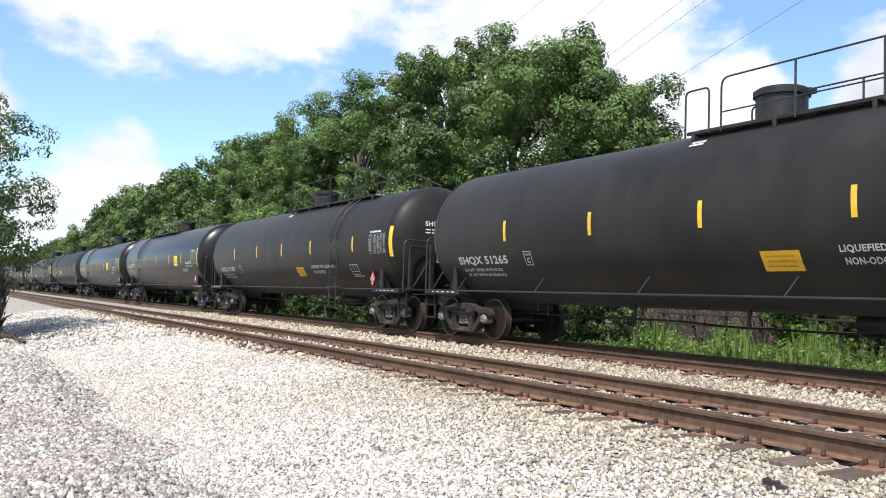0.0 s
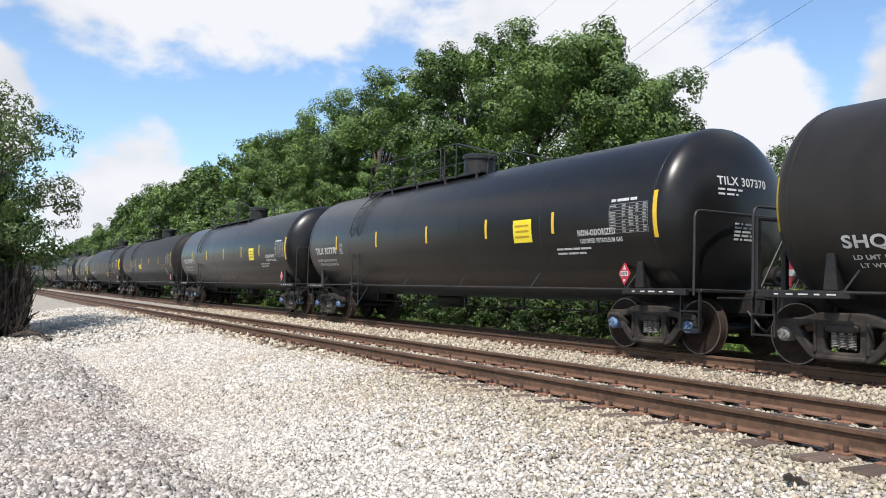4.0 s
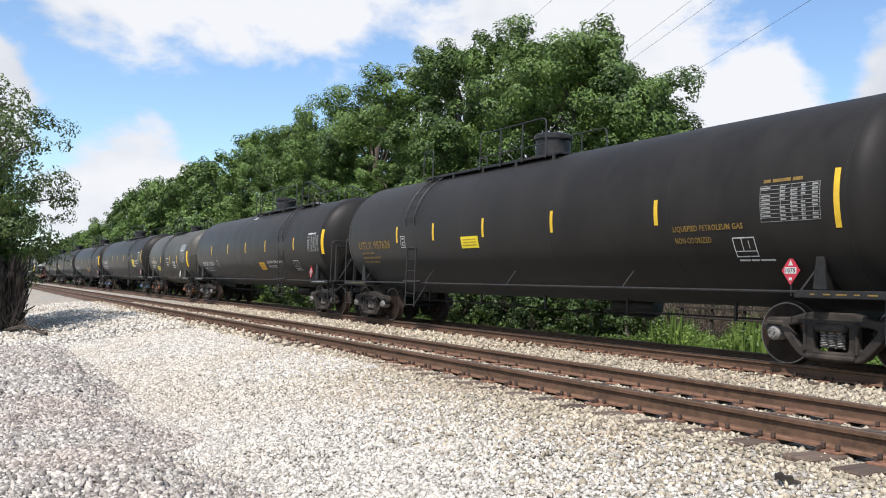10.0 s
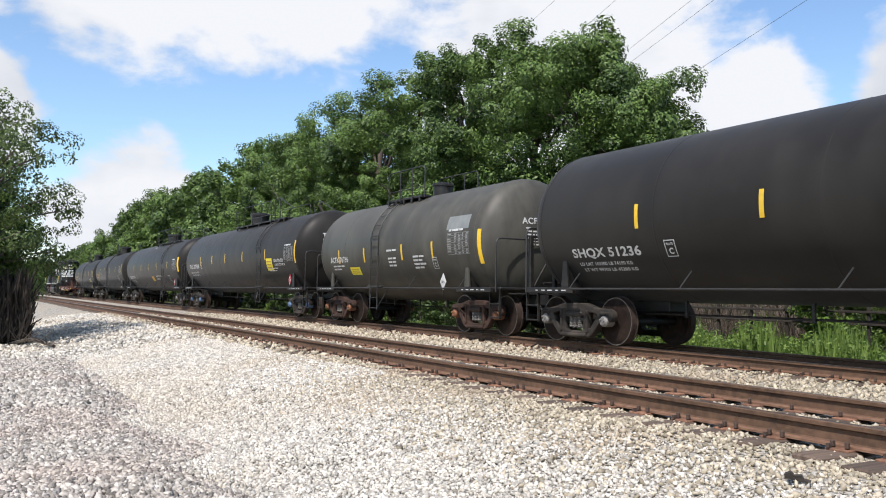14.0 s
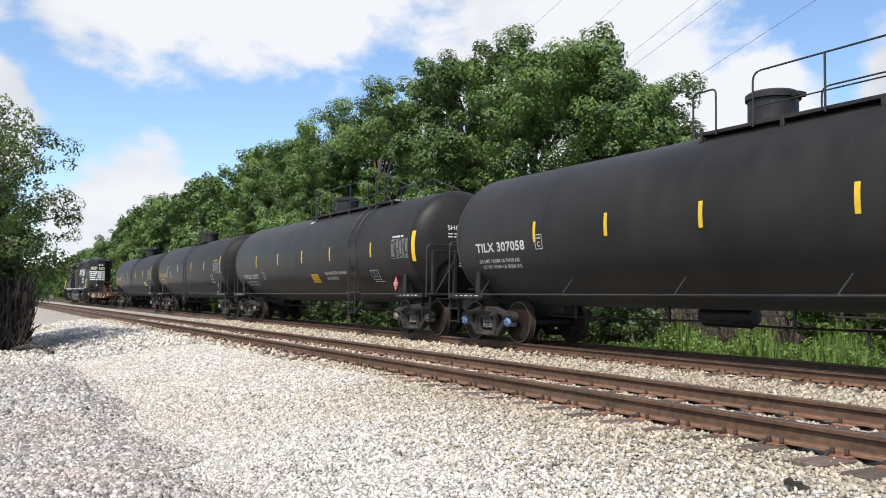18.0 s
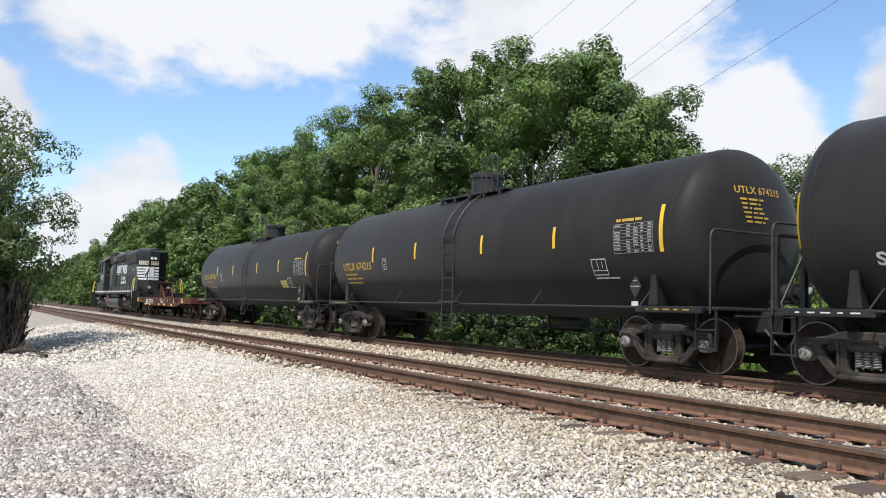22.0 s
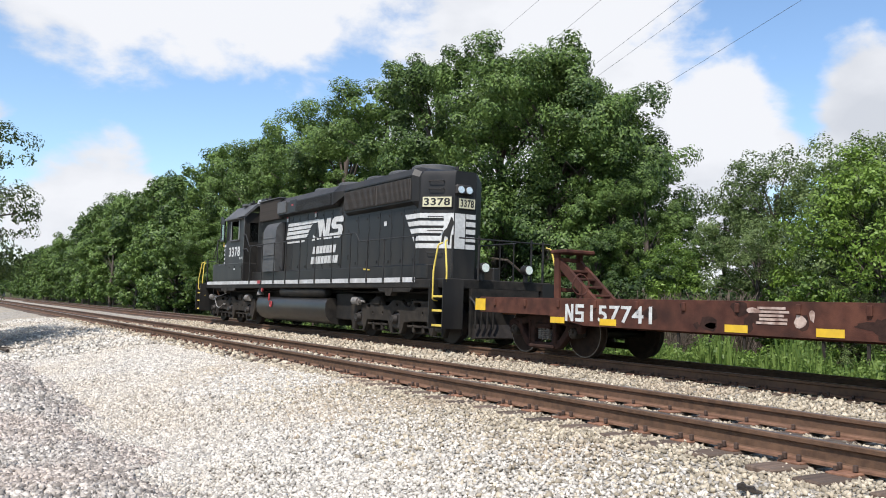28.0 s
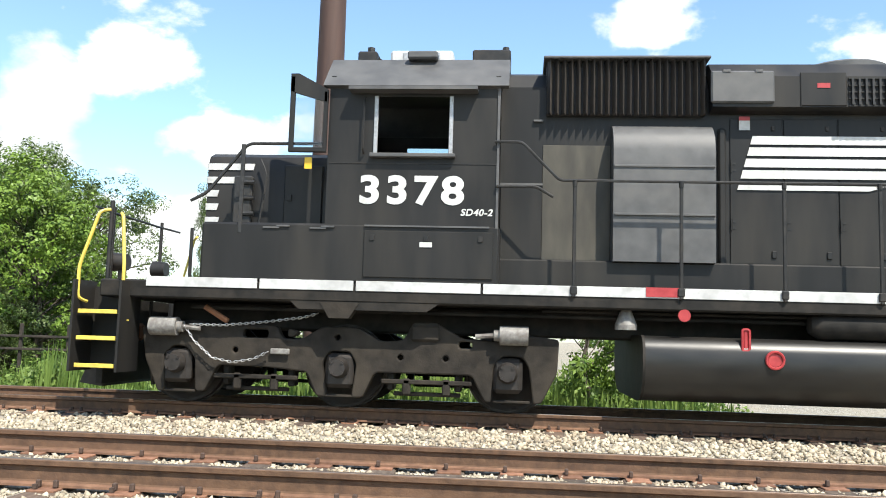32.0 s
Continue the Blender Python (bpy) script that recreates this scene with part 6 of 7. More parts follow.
    part("hood_post", Form().box((-1.43, -0.93, 2.70), (0.09, 0.05, 1.75), 0.02), LOCO_BLACK, hood)
    # brake section on top
    hatch = [(-0.98, 3.76), (-1.12, 3.80), (-1.12, 4.18), (-0.90, 4.40), (-0.60, 4.47), (0.60, 4.47), (0.90, 4.40), (1.12, 4.18), (1.12, 3.80), (0.98, 3.76)]
    roof = part("brake_hatch", Form().loft(hatch[::-1], -1.58, 2.90), LOCO_BLACK, loco, "overhanging brake hatch on the hood", smooth=20)
    taper = Form().add([(2.90, y, z) for y, z in hatch] + [(3.42, y * 0.82, max(z, 4.10)) for y, z in hatch], [(i, (i + 1) % 10, 10 + (i + 1) % 10, 10 + i) for i in range(10)] + [tuple(range(10, 20))])
    part("hatch_taper", taper, LOCO_BLACK, roof, smooth=20)
    part("hatch_cover", Form().box((-1.23, -1.13, 4.04), (0.75, 0.06, 0.40), 0.02), LOCO_GREY, roof, "dusty grey hatch cover")
    for x in (-1.42, -1.04):
        part("cover_hinge", Form().box((x, -1.15, 4.235), (0.09, 0.04, 0.03)), LOCO_GREY, roof)
    part("hatch_panel", Form().box((-0.28, -1.12, 4.02), (0.54, 0.03, 0.42), 0.01), LOCO_BLACK, roof)
    grid = part("brake_grille", Form().box((1.40, -1.115, 3.98), (2.78, 0.02, 0.34)), DARK_INSIDE, loco, "black brake grille")
    for k in range(35):
        part("grille_bar", shared("grille_bar", lambda: Form().box((0, 0, 0), (0.026, 0.05, 0.32)), RAILING_GREY, 0), None, grid, at=pose(0.05 + k * 0.079, -1.14, 3.98))
    for z in (3.81, 3.90, 3.98, 4.06, 4.15):
        part("grille_slat", Form().box((1.40, -1.135, z), (2.78, 0.02, 0.016)), LOCO_BLACK, grid)
    part("red_tag", Form().box((-0.28, -1.139, 4.06), (0.15, 0.006, 0.06)), RED_PAINT, roof, smooth=0)
    for x in (-1.16, 1.22):
        tag = part("warning_tag", Form().box((x, -0.935, 3.64), (0.13, 0.006, 0.17)), WHITE_MARK, hood, smooth=0)
        part("warning_tag_band", Form().box((x, -0.939, 3.70), (0.13, 0.004, 0.05)), RED_PAINT, tag, smooth=0)
    part("yellow_rod", Form().rod((5.08, -1.10, 1.82), (5.42, -1.10, 1.80), 0.02, 8), YELLOW_RAIL, loco, "yellow rod on the walkway skirt")
    part("notice_plate", Form().box((5.95, -0.935, 3.04), (0.14, 0.006, 0.12)), WHITE_MARK, hood, smooth=0)
    # radiator louvres
    for y in (-1, 1):
        for x0, x1 in ((3.62, 5.60), (5.66, 7.47)):
            rad = part("radiator_louvre", Form().box(((x0 + x1) / 2, y * 1.05, 3.82), (x1 - x0, 0.03, 0.56), 0.008), LOUVRE, loco, "brown-black radiator louvres")
            if y < 0:
                for k in range(26):
                    x = x0 + 0.05 + k * (x1 - x0 - 0.1) / 25
                    part("louvre_fin", shared("rad_fin", lambda: Form().slab([(-0.012, -0.26), (0.014, -0.26), (0.014, 0.26), (-0.012, 0.26)], -0.04, 0.0), LOUVRE), None, rad, at=pose(x, -1.062, 3.82))
    part("gutter", Form().box((5.53, -1.06, 4.15), (3.95, 0.05, 0.04)), LOCO_BLACK, loco)
    # fans on the roof
    for x, r in ((4.25, 0.62), (5.6, 0.62), (6.9, 0.62), (0.35, 0.58), (2.2, 0.58)):
        z = 4.40 if x > 3 else 4.45
        fan = Form()
        n = 28
        prof = [(r, 0.0), (r, 0.12), (r - 0.05, 0.15), (r - 0.1, 0.12), (0.12, 0.13), (0.0, 0.15)]
        fan.add([(x + q * math.cos(2 * math.pi * k / n), q * math.sin(2 * math.pi * k / n), z + h) for q, h in prof for k in range(n)],
                [(i * n + k, i * n + (k + 1) % n, (i + 1) * n + (k + 1) % n, (i + 1) * n + k) for i in range(len(prof) - 1) for k in range(n)])
        part("roof_fan", fan, LOCO_GREY, loco, "round cooling fan on the roof")
    part("exhaust_stack", Form().box((-2.9, 0, 4.3), (0.6, 0.5, 0.2), 0.05), STEEL_BLACK, loco)
    for x in (3.75, 1.35):
        part("lifting_eye", Form().pipe([(x + 0.05 * math.cos(a), -0.5, 4.46 + 0.07 * math.sin(a)) for a in [i * math.pi / 6 for i in range(7)]], 0.012), RAILING_GREY, loco)
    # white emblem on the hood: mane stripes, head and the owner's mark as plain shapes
    for k in range(5):
        z0, z1 = 2.81 + k * 0.142, 2.81 + k * 0.142 + (0.105 if k else 0.06)
        xl0, xl1 = -1.25 + 0.28 * (z0 - 2.81), -1.25 + 0.28 * (z1 - 2.81)
        xr = (0.42, 0.62, 0.75, 0.92, 1.45)[k]
        part("mane_stripe", Form().slab([(xl0, z0), (xr - 0.12, z0), (xr - 0.02, z0 + 0.03), (xr - 0.05, z0 + 0.05), (xr + 0.10, z1), (xl1, z1)], -0.933, -0.928), WHITE_MARK, hood, "white mane stripe", smooth=0)
    owner = part("owner_emblem", Form().slab([(1.02, 2.81), (1.58, 2.83), (1.40, 2.92), (1.30, 2.90), (1.10, 3.00)], -0.934, -0.928), WHITE_MARK, hood, "white owner's emblem", smooth=0)
    part("emblem_shape", Form().slab([(1.38, 3.46), (1.86, 3.46), (2.02, 3.06), (2.10, 3.46), (2.42, 3.46), (2.26, 2.82), (1.92, 2.82), (1.76, 3.16), (1.70, 2.83), (1.60, 2.83), (1.55, 3.02)], -0.934, -0.928), WHITE_MARK, owner, smooth=0)
    curl = [(3.28, 3.28), (3.30, 3.38), (3.24, 3.46), (2.66, 3.46), (2.50, 3.38), (2.44, 3.24), (2.50, 3.14), (2.62, 3.10), (2.94, 3.10), (2.96, 3.03), (2.92, 2.98), (2.34, 2.98), (2.30, 2.82), (3.06, 2.82), (3.20, 2.90), (3.26, 3.04), (3.22, 3.16), (3.10, 3.22), (2.80, 3.22), (2.78, 3.28), (2.82, 3.31)]
    part("emblem_shape", Form().slab(curl, -0.934, -0.928), WHITE_MARK, owner, smooth=0)
    for z, x0, widths in ((2.39, 1.08, (0.24, 0.25, 0.23, 0.21, 0.25, 0.19, 0.24)), (2.07, 0.96, (0.22, 0.25, 0.24, 0.22, 0.24, 0.22, 0.24, 0.25))):
        x = x0
        for w in widths:
            part("name_bar", Form().slab([(x, z), (x + w - 0.02, z), (x + w + 0.035, z + 0.23), (x + 0.055, z + 0.23)], -0.934, -0.926), WHITE_MARK, hood, "white slanted lettering bar", smooth=0)
            x += w + 0.02
    # rear emblem, number boards and lamps
    hood_end = [o for o in loco.children if o.name.startswith("hood_end")][0]
    bevel = pose(8.09, -0.621, 0, 0, 0, 42)
    for k in range(5):
        z = 2.31 + k * 0.19
        edge = 7.62 - 0.13 * k
        part("rear_stripe", Form().slab([(edge, z), (7.755, z), (7.755, z + 0.12), (edge - 0.08, z + 0.12)], -0.932, -0.915), WHITE_MARK, hood_end, "white stripe on the hood end", smooth=0)
        part("rear_stripe", Form().box((-0.10, -0.006, z + 0.06), (0.70, 0.012, 0.12)), WHITE_MARK, hood_end, "white stripe on the hood end", smooth=0, at=bevel)
        part("rear_stripe", Form().box((8.424, 0.17, z + 0.06), (0.012, 0.28, 0.12)), WHITE_MARK, hood_end, "white stripe on the hood end", smooth=0)
    shield = part("rear_emblem", Form().slab([(0.10, 2.31), (0.44, 2.31), (0.44, 3.19), (0.16, 3.19), (0.20, 2.9), (0.10, 2.6)], -0.018, 0.0), WHITE_MARK, hood_end, "white emblem ground with a black horse", smooth=0, at=bevel)
    part("rear_emblem", Form().box((8.426, -0.15, 2.75), (0.014, 0.30, 0.88)), WHITE_MARK, hood_end, smooth=0)
    horse = Form().slab([(0.13, 2.46), (0.18, 2.44), (0.22, 2.62), (0.30, 2.58), (0.31, 2.40), (0.35, 2.40), (0.37, 2.66), (0.41, 2.84), (0.44, 2.90), (0.44, 2.98), (0.41, 3.06), (0.37, 3.10), (0.33, 2.96), (0.27, 2.82), (0.19, 2.74), (0.15, 2.62)], -0.026, -0.020)
    part("horse_figure", horse, LOCO_BLACK, shield, "black prancing horse figure", smooth=0)
    vs, fs, w = letters("3378", 0.03)
    for wide, place in ((0.80, bevel @ pose(0, -0.02, 3.47)), (0.52, pose(8.435, 0.02, 3.45, 0, 0, 90))):
        case = part("number_board", Form().box((0, 0, 0), (wide, 0.05, 0.31), 0.02), STEEL_BLACK, loco, "number board with dark digits on a pale ground", at=place)
        part("board_ground", Form().box((0, -0.028, 0), (wide - 0.05, 0.006, 0.25)), BOARD_CREAM, case, "pale board ground", smooth=0)
        part("board_number", Form().add([((x / w - 0.5) * (wide - 0.12), -0.0335, (q - 0.5) * 0.19) for x, q in vs], fs), STEEL_BLACK, case, "dark board digits", smooth=0)
    lampbox = part("headlight", Form().box((8.44, -0.08, 3.78), (0.12, 0.50, 0.28), 0.05), STEEL_BLACK, loco, "twin rear headlights")
    for y in (-0.20, 0.04):
        part("lamp_lens", Form().rod((8.50, y, 3.78), (8.53, y, 3.78), 0.09, 16), LENS, lampbox, "clear lamp lens")
    for z in (2.2, 2.75, 3.1, 3.80, 4.0):
        part("grab_iron", Form().pipe(bent([(-0.22, 0.0, z), (-0.22, -0.08, z), (0.16, -0.08, z), (0.16, 0.0, z)], 0.04), 0.012), RAILING_GREY, loco, at=bevel)
    part("class_lamp", Form().rod((8.30, -0.2, 4.30), (8.30, -0.2, 4.38), 0.05, 10), STEEL_BLACK, loco)
    # walkway handrails
    for y in (-1, 1):
        xs = [-3.25, -2.02, -0.86, 0.2, 1.37, 2.57, 3.78, 4.96, 6.0, 6.95, 7.9, 8.5]
        for x in xs:
            tip = 2.79 if x < 5.2 else 2.54
            post = Form().box((x, y * 1.475, (1.42 + tip) / 2), (0.042, 0.028, tip - 1.42), 0.008).rod((x, y * 1.475, tip - 0.06), (x, y * 1.475, tip + 0.01), 0.028, 8).box((x, y * 1.48, 1.50), (0.08, 0.03, 0.10), 0.01)
            part("stanchion", post, STEEL_BLACK, loco, "black handrail stanchion")
        rail = [(-4.2, y * 1.46, 3.26), (-3.88, y * 1.46, 3.26), (-3.43, y * 1.46, 2.80), (5.24, y * 1.46, 2.79), (5.50, y * 1.46, 2.55), (8.6, y * 1.46, 2.54)]
        part("handrail", Form().pipe(bent(rail, 0.06), 0.017), RAILING_GREY, loco, "grey walkway handrail")
        part("cab_side_rail", Form().pipe(bent([(-4.18, y * 1.46, 2.72), (-3.7, y * 1.46, 2.72), (-3.5, y * 1.46, 2.60)], 0.05), 0.018), RAILING_GREY, loco)
        part("nose_rail", Form().pipe(bent([(-7.95, y * 1.40, 2.50), (-7.75, y * 1.40, 2.60), (-7.25, y * 1.42, 3.22), (-6.3, y * 1.44, 3.22)], 0.08), 0.02), RAILING_GREY, loco)
        part("stanchion", Form().box((-7.30, y * 1.43, 2.66), (0.05, 0.03, 1.1), 0.006), RAILING_GREY, loco)
        # step wells at both ends
        for s in (-1, 1):
            xe = -9.10 if s < 0 else 10.02
            for wx in (-0.46, 0.13):
                part("step_well_side", Form().slab([(xe + s * wx - 0.015, 0.38), (xe + s * wx + 0.015, 0.38), (xe + s * wx + 0.015, 1.48), (xe + s * wx - 0.015, 1.48)], y * 1.40 - 0.27, y * 1.40 + 0.27), LOCO_BLACK, loco, "black steel step well")
            part("step_well_back", Form().box((xe - s * 0.16, y * 1.16, 0.92), (0.56, 0.03, 1.0)), LOCO_BLACK, loco)
            for z in (0.45, 0.78, 1.10):
                tread = part("step_tread", Form().box((xe - s * 0.16, y * 1.42, z), (0.5, 0.34, 0.03)), LOCO_GRIME, loco)
                part("tread_edge", Form().box((xe - s * 0.16, y * 1.60, z), (0.5, 0.02, 0.05), 0.004), YELLOW_RAIL, tread, "yellow step edge")
            for line in ([(-0.46, 1.44, 1.0), (-0.45, 1.58, 1.02), (-0.44, 1.58, 1.7), (-0.36, 1.52, 2.28), (-0.30, 1.44, 2.32)], [(0.06, 1.46, 1.22), (0.12, 1.58, 1.26), (0.13, 1.58, 1.65), (-0.06, 1.52, 2.34), (-0.14, 1.42, 2.37)]):
                part("step_rail", Form().pipe(bent([(xe + s * a, y * b, c) for a, b, c in line], 0.08), 0.021), YELLOW_RAIL, loco, "yellow step handrail")
            part("end_post", Form().rod((xe - s * 0.1, y * 1.3, 1.5), (xe - s * 0.1, y * 1.3, 2.5), 0.03, 8), STEEL_BLACK, loco)
            part("end_post", Form().rod((xe + s * 0.15, y * 0.75, 1.5), (xe + s * 0.15, y * 0.75, 2.5), 0.026, 8), STEEL_BLACK, loco)
    for s in (-1, 1):
        xe = -9.2 if s < 0 else 10.18
        part("pilot", Form().slab([(xe - 0.04, 0.20), (xe + 0.04, 0.20), (xe + 0.05, 1.30), (xe - 0.05, 1.30)], -0.95, 0.95), LOCO_GRIME, loco, "black steel pilot plate")
        part("snow_plow", Form().slab([(xe - 0.02 * s, 0.16), (xe + 0.20 * s, 0.20), (xe + 0.08 * s, 0.50)] if s > 0 else [(xe + 0.10 * s, 0.66), (xe + 0.28 * s, 0.20), (xe - 0.02 * s, 0.16)], -0.9, 0.9), LOCO_WHEEL, loco)
        part("end_rail", Form().pipe(bent([(xe, -1.3, 2.42), (xe + s * 0.05, -0.7, 2.42), (xe + s * 0.05, 0.7, 2.42), (xe, 1.3, 2.42)], 0.1), 0.018), STEEL_BLACK, loco)
        part("coupler", Form().box((xe + s * 0.35, 0, 0.86), (0.9, 0.22, 0.24), 0.04).box((xe + s * 0.75, -0.06, 0.86), (0.26, 0.24, 0.3), 0.07), COUPLER_RUST, loco, "rusty knuckle coupler")
        hoses = Form()
        for k in range(4):
            y = -1.0 + k * 0.16
            hoses.pipe(bent([(xe + s * 0.06, y, 1.1), (xe + s * 0.3, y, 0.95), (xe + s * 0.24, y + 0.04, 0.4)], 0.15), 0.024)
        part("air_hose", hoses, STEEL_BLACK, loco)
        for y in (-0.62, 0.62):
            lampb = part("ditch_light", Form().rod((xe - s * 0.12, y, 1.78), (xe + s * 0.08, y, 1.78), 0.11, 16, 0.125).box((xe - s * 0.05, y, 1.6), (0.08, 0.08, 0.2)), STEEL_BLACK, loco, "round ditch light")
            part("lamp_lens", Form().rod((xe + s * 0.08, y, 1.78), (xe + s * 0.10, y, 1.78), 0.10, 16), LENS, lampb, "clear lamp lens")
    hang = [[(-7.98, 0.95), (-7.86, 0.78), (-7.62, 0.58), (-7.36, 0.53), (-7.1, 0.58), (-6.9, 0.68)], [(-7.9, 0.98), (-7.5, 0.98), (-7.0, 1.03), (-6.5, 1.10), (-6.3, 1.16)]]
    for line in hang:
        chain = Form()
        for (x0, z0), (x1, z1) in zip(line, line[1:]):
            n = max(3, round(math.hypot(x1 - x0, z1 - z0) / 0.042))
            for k in range(n):
                x, z = x0 + (x1 - x0) * k / n, z0 + (z1 - z0) * k / n
                tilt = math.atan2(z1 - z0, x1 - x0)
                ring = [(0.03 * math.cos(a), 0.014 * math.sin(a)) for a in [i * math.pi / 3 for i in range(7)]]
                chain.pipe([(x + p * math.cos(tilt) - (q if k % 2 else 0) * math.sin(tilt), -1.25 + (0 if k % 2 else q), z + p * math.sin(tilt) + (q if k % 2 else 0) * math.cos(tilt)) for p, q in ring], 0.0065, 4)
        part("safety_chain", chain, GALVANISED, loco, "slack galvanised chain on the truck")
    part("rusty_lever", Form().rod((-7.75, -1.22, 1.20), (-7.45, -1.24, 1.03), 0.035, 8), COUPLER_RUST, loco, "rusty brake lever")
    part("wooden_tag", Form().box((-6.78, -1.22, 0.68), (0.24, 0.03, 0.07), 0.01), CAP_GREY, loco)
    for x in (-6.02, 7.2):
        part("jacking_pad", Form().slab([(x - 0.24, 1.29), (x - 0.12, 1.10), (x + 0.12, 1.10), (x + 0.24, 1.29)], -1.45, -1.28), LOCO_FRAME, loco, "dusty jacking pad")
        part("side_bearing_plate", Form().slab([(x - 0.72, 1.40), (x - 0.5, 1.20), (x + 1.05, 1.20), (x + 1.35, 1.40)], -1.44, -1.38), LOCO_GRIME, loco)
    part("red_tag_plate", Form().box((-2.23, -1.467, 1.50), (0.38, 0.008, 0.11)), RED_PAINT, loco, "red warning plate", smooth=0)
    loco_truck(loco, -6.05, False)
    loco_truck(loco, 7.15, True)
    MOVERS.append((loco, -220.75))
    return loco


build_locomotive()


# ---- plants ----
def leaf_cloud(rng, centres, radii, count, size, squash=0.8, shell=0.45, hubs=None):
    """Many small leaves round the given clumps: arrays of points and faces."""
    centres, radii = np.array(centres), np.array(radii)
    pick = rng.choice(len(centres), count, p=radii ** 2 / (radii ** 2).sum())
    d = rng.normal(size=(count, 3))
    d /= np.linalg.norm(d, axis=1)[:, None]
    r = radii[pick] * (1 - shell * rng.random(count) ** 1.7) * (0.88 + 0.24 * rng.random(count))
    p = centres[pick] + d * r[:, None] * np.array([1, 1, squash])
    nrm = d * 0.7 + rng.normal(size=(count, 3)) * 0.5 + np.array([0, 0, 0.35])
    if hubs is not None:
        out = p - np.array(hubs)[pick]
        nrm += 0.9 * out / (np.linalg.norm(out, axis=1)[:, None] + 1e-6)
    nrm /= np.linalg.norm(nrm, axis=1)[:, None]
    u = np.cross(nrm, rng.normal(size=(count, 3)))
    u /= np.linalg.norm(u, axis=1)[:, None]
    w = np.cross(nrm, u)
    s = size * (0.6 + 0.8 * rng.random(count))[:, None]
    bend = nrm * s * 0.18
    return np.concatenate([p - u * s, p + w * s * 0.55 + bend, p + u * s, p - w * s * 0.55 + bend], axis=1).reshape(-1, 3)


def leaf_mesh(name, pts, material):
    n = len(pts) // 4
    me = bpy.data.meshes.new(name)
    me.vertices.add(len(pts))
    me.vertices.foreach_set("co", pts.astype(np.float32).ravel())
    me.loops.add(4 * n)
    me.loops.foreach_set("vertex_index", np.arange(4 * n, dtype=np.int32))
    me.polygons.add(n)
    me.polygons.foreach_set("loop_start", np.arange(0, 4 * n, 4, dtype=np.int32))
    me.polygons.foreach_set("loop_total", np.full(n, 4, dtype=np.int32))
    me.update(calc_edges=True)
    me.materials.append(material)
    return me


def tree_meshes(seed, height, spread, leaves, leaf, material, low=0.12, clumps=34):
    """Trunk with limbs, and a crown of leaf clumps at the limbs' ends."""
    rng = np.random.default_rng(seed)
    f = Form()
    f.pipe([(0.1 * math.sin(k), 0.1 * math.cos(k * 1.3), height * 0.85 * k / 7 - 0.3) for k in range(8)], [0.26 * (1 - k / 9) * height / 12 + 0.03 for k in range(8)], 8)
    centres, radii, hubs = [], [], []
    for k in range(clumps):
        u = low + (1 - low) * (k + rng.random()) / clumps
        width = spread * math.sin(math.pi * min(0.14 + 0.80 * u, 1)) ** 0.75
        a = rng.random() * 6.283
        rr = width * (0.35 + 0.65 * rng.random() ** 0.5)
        c = np.array([rr * math.cos(a), rr * math.sin(a), height * u * 0.93])
        big = spread * (0.26 + 0.16 * rng.random())
        for q in range(11):
            d = rng.normal(size=3)
            d *= big * (0.5 + 0.6 * rng.random()) / np.linalg.norm(d)
            centres.append(c + d * np.array([1, 1, 0.75]))
            radii.append(big * (0.20 + 0.22 * rng.random()))
            hubs.append(c)
        if rng.random() < 0.5:
            centres.append(c + np.array([0, 0, big * (0.62 + 0.2 * rng.random())]))
            radii.append(big * 0.34)
            hubs.append(c)
        base = np.array([0, 0, max(height * (u * 0.72 - 0.06), 0.3)])
        mid = (base + c) / 2 + np.array([0, 0, 0.05 * height])
        f.pipe([base, mid, c], [0.075 * height / 12, 0.05 * height / 12, 0.02], 5)
    pts = leaf_cloud(rng, centres, radii, leaves, leaf, hubs=hubs)
    return as_mesh("trunk", f, BARK, 60), leaf_mesh("crown", pts, material)


SPECIES = {}


def plant_tree(kind, x, y, scale=1.0, turn=0.0, name="tree", label="leafy green broadleaf tree beside the tracks", stretch=1.0):
    trunk, crown = SPECIES[kind]
    tree = thing(name, label, "tree", "trees behind the tracks")
    tree.matrix_basis = Matrix.Translation((x, y, ground_z(x, y))) @ Euler((0, 0, turn)).to_matrix().to_4x4() @ Matrix.Diagonal((scale * stretch, scale * stretch, scale, 1))
    part("trunk", trunk, None, tree, "grey-brown trunk and limbs")
    part("crown", crown, None, tree, "crown of small green leaves")
    return tree


SPECIES["oak_a"] = tree_meshes(1, 12.0, 4.2, 68000, 0.066, LEAF, low=0.24, clumps=27)
SPECIES["oak_b"] = tree_meshes(2, 12.0, 3.8, 64000, 0.066, LEAF, low=0.22, clumps=25)
SPECIES["oak_c"] = tree_meshes(3, 12.0, 4.6, 70000, 0.067, LEAF, low=0.24, clumps=30)
# lower trees: the shade of the wood is put into their leaf colour
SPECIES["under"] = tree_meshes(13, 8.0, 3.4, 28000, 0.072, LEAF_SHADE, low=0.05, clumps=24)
SPECIES["fresh"] = tree_meshes(4, 8.0, 3.2, 24000, 0.068, LEAF_FRESH)
SPECIES["far_a"] = tree_meshes(5, 12.0, 4.4, 22000, 0.12, LEAF, clumps=26)
SPECIES["far_b"] = tree_meshes(6, 12.0, 4.0, 20000, 0.12, LEAF, clumps=24)
SPECIES["coarse_a"] = tree_meshes(15, 12.0, 4.4, 9000, 0.22, LEAF)
SPECIES["coarse_b"] = tree_meshes(16, 12.0, 4.0, 9000, 0.22, LEAF)
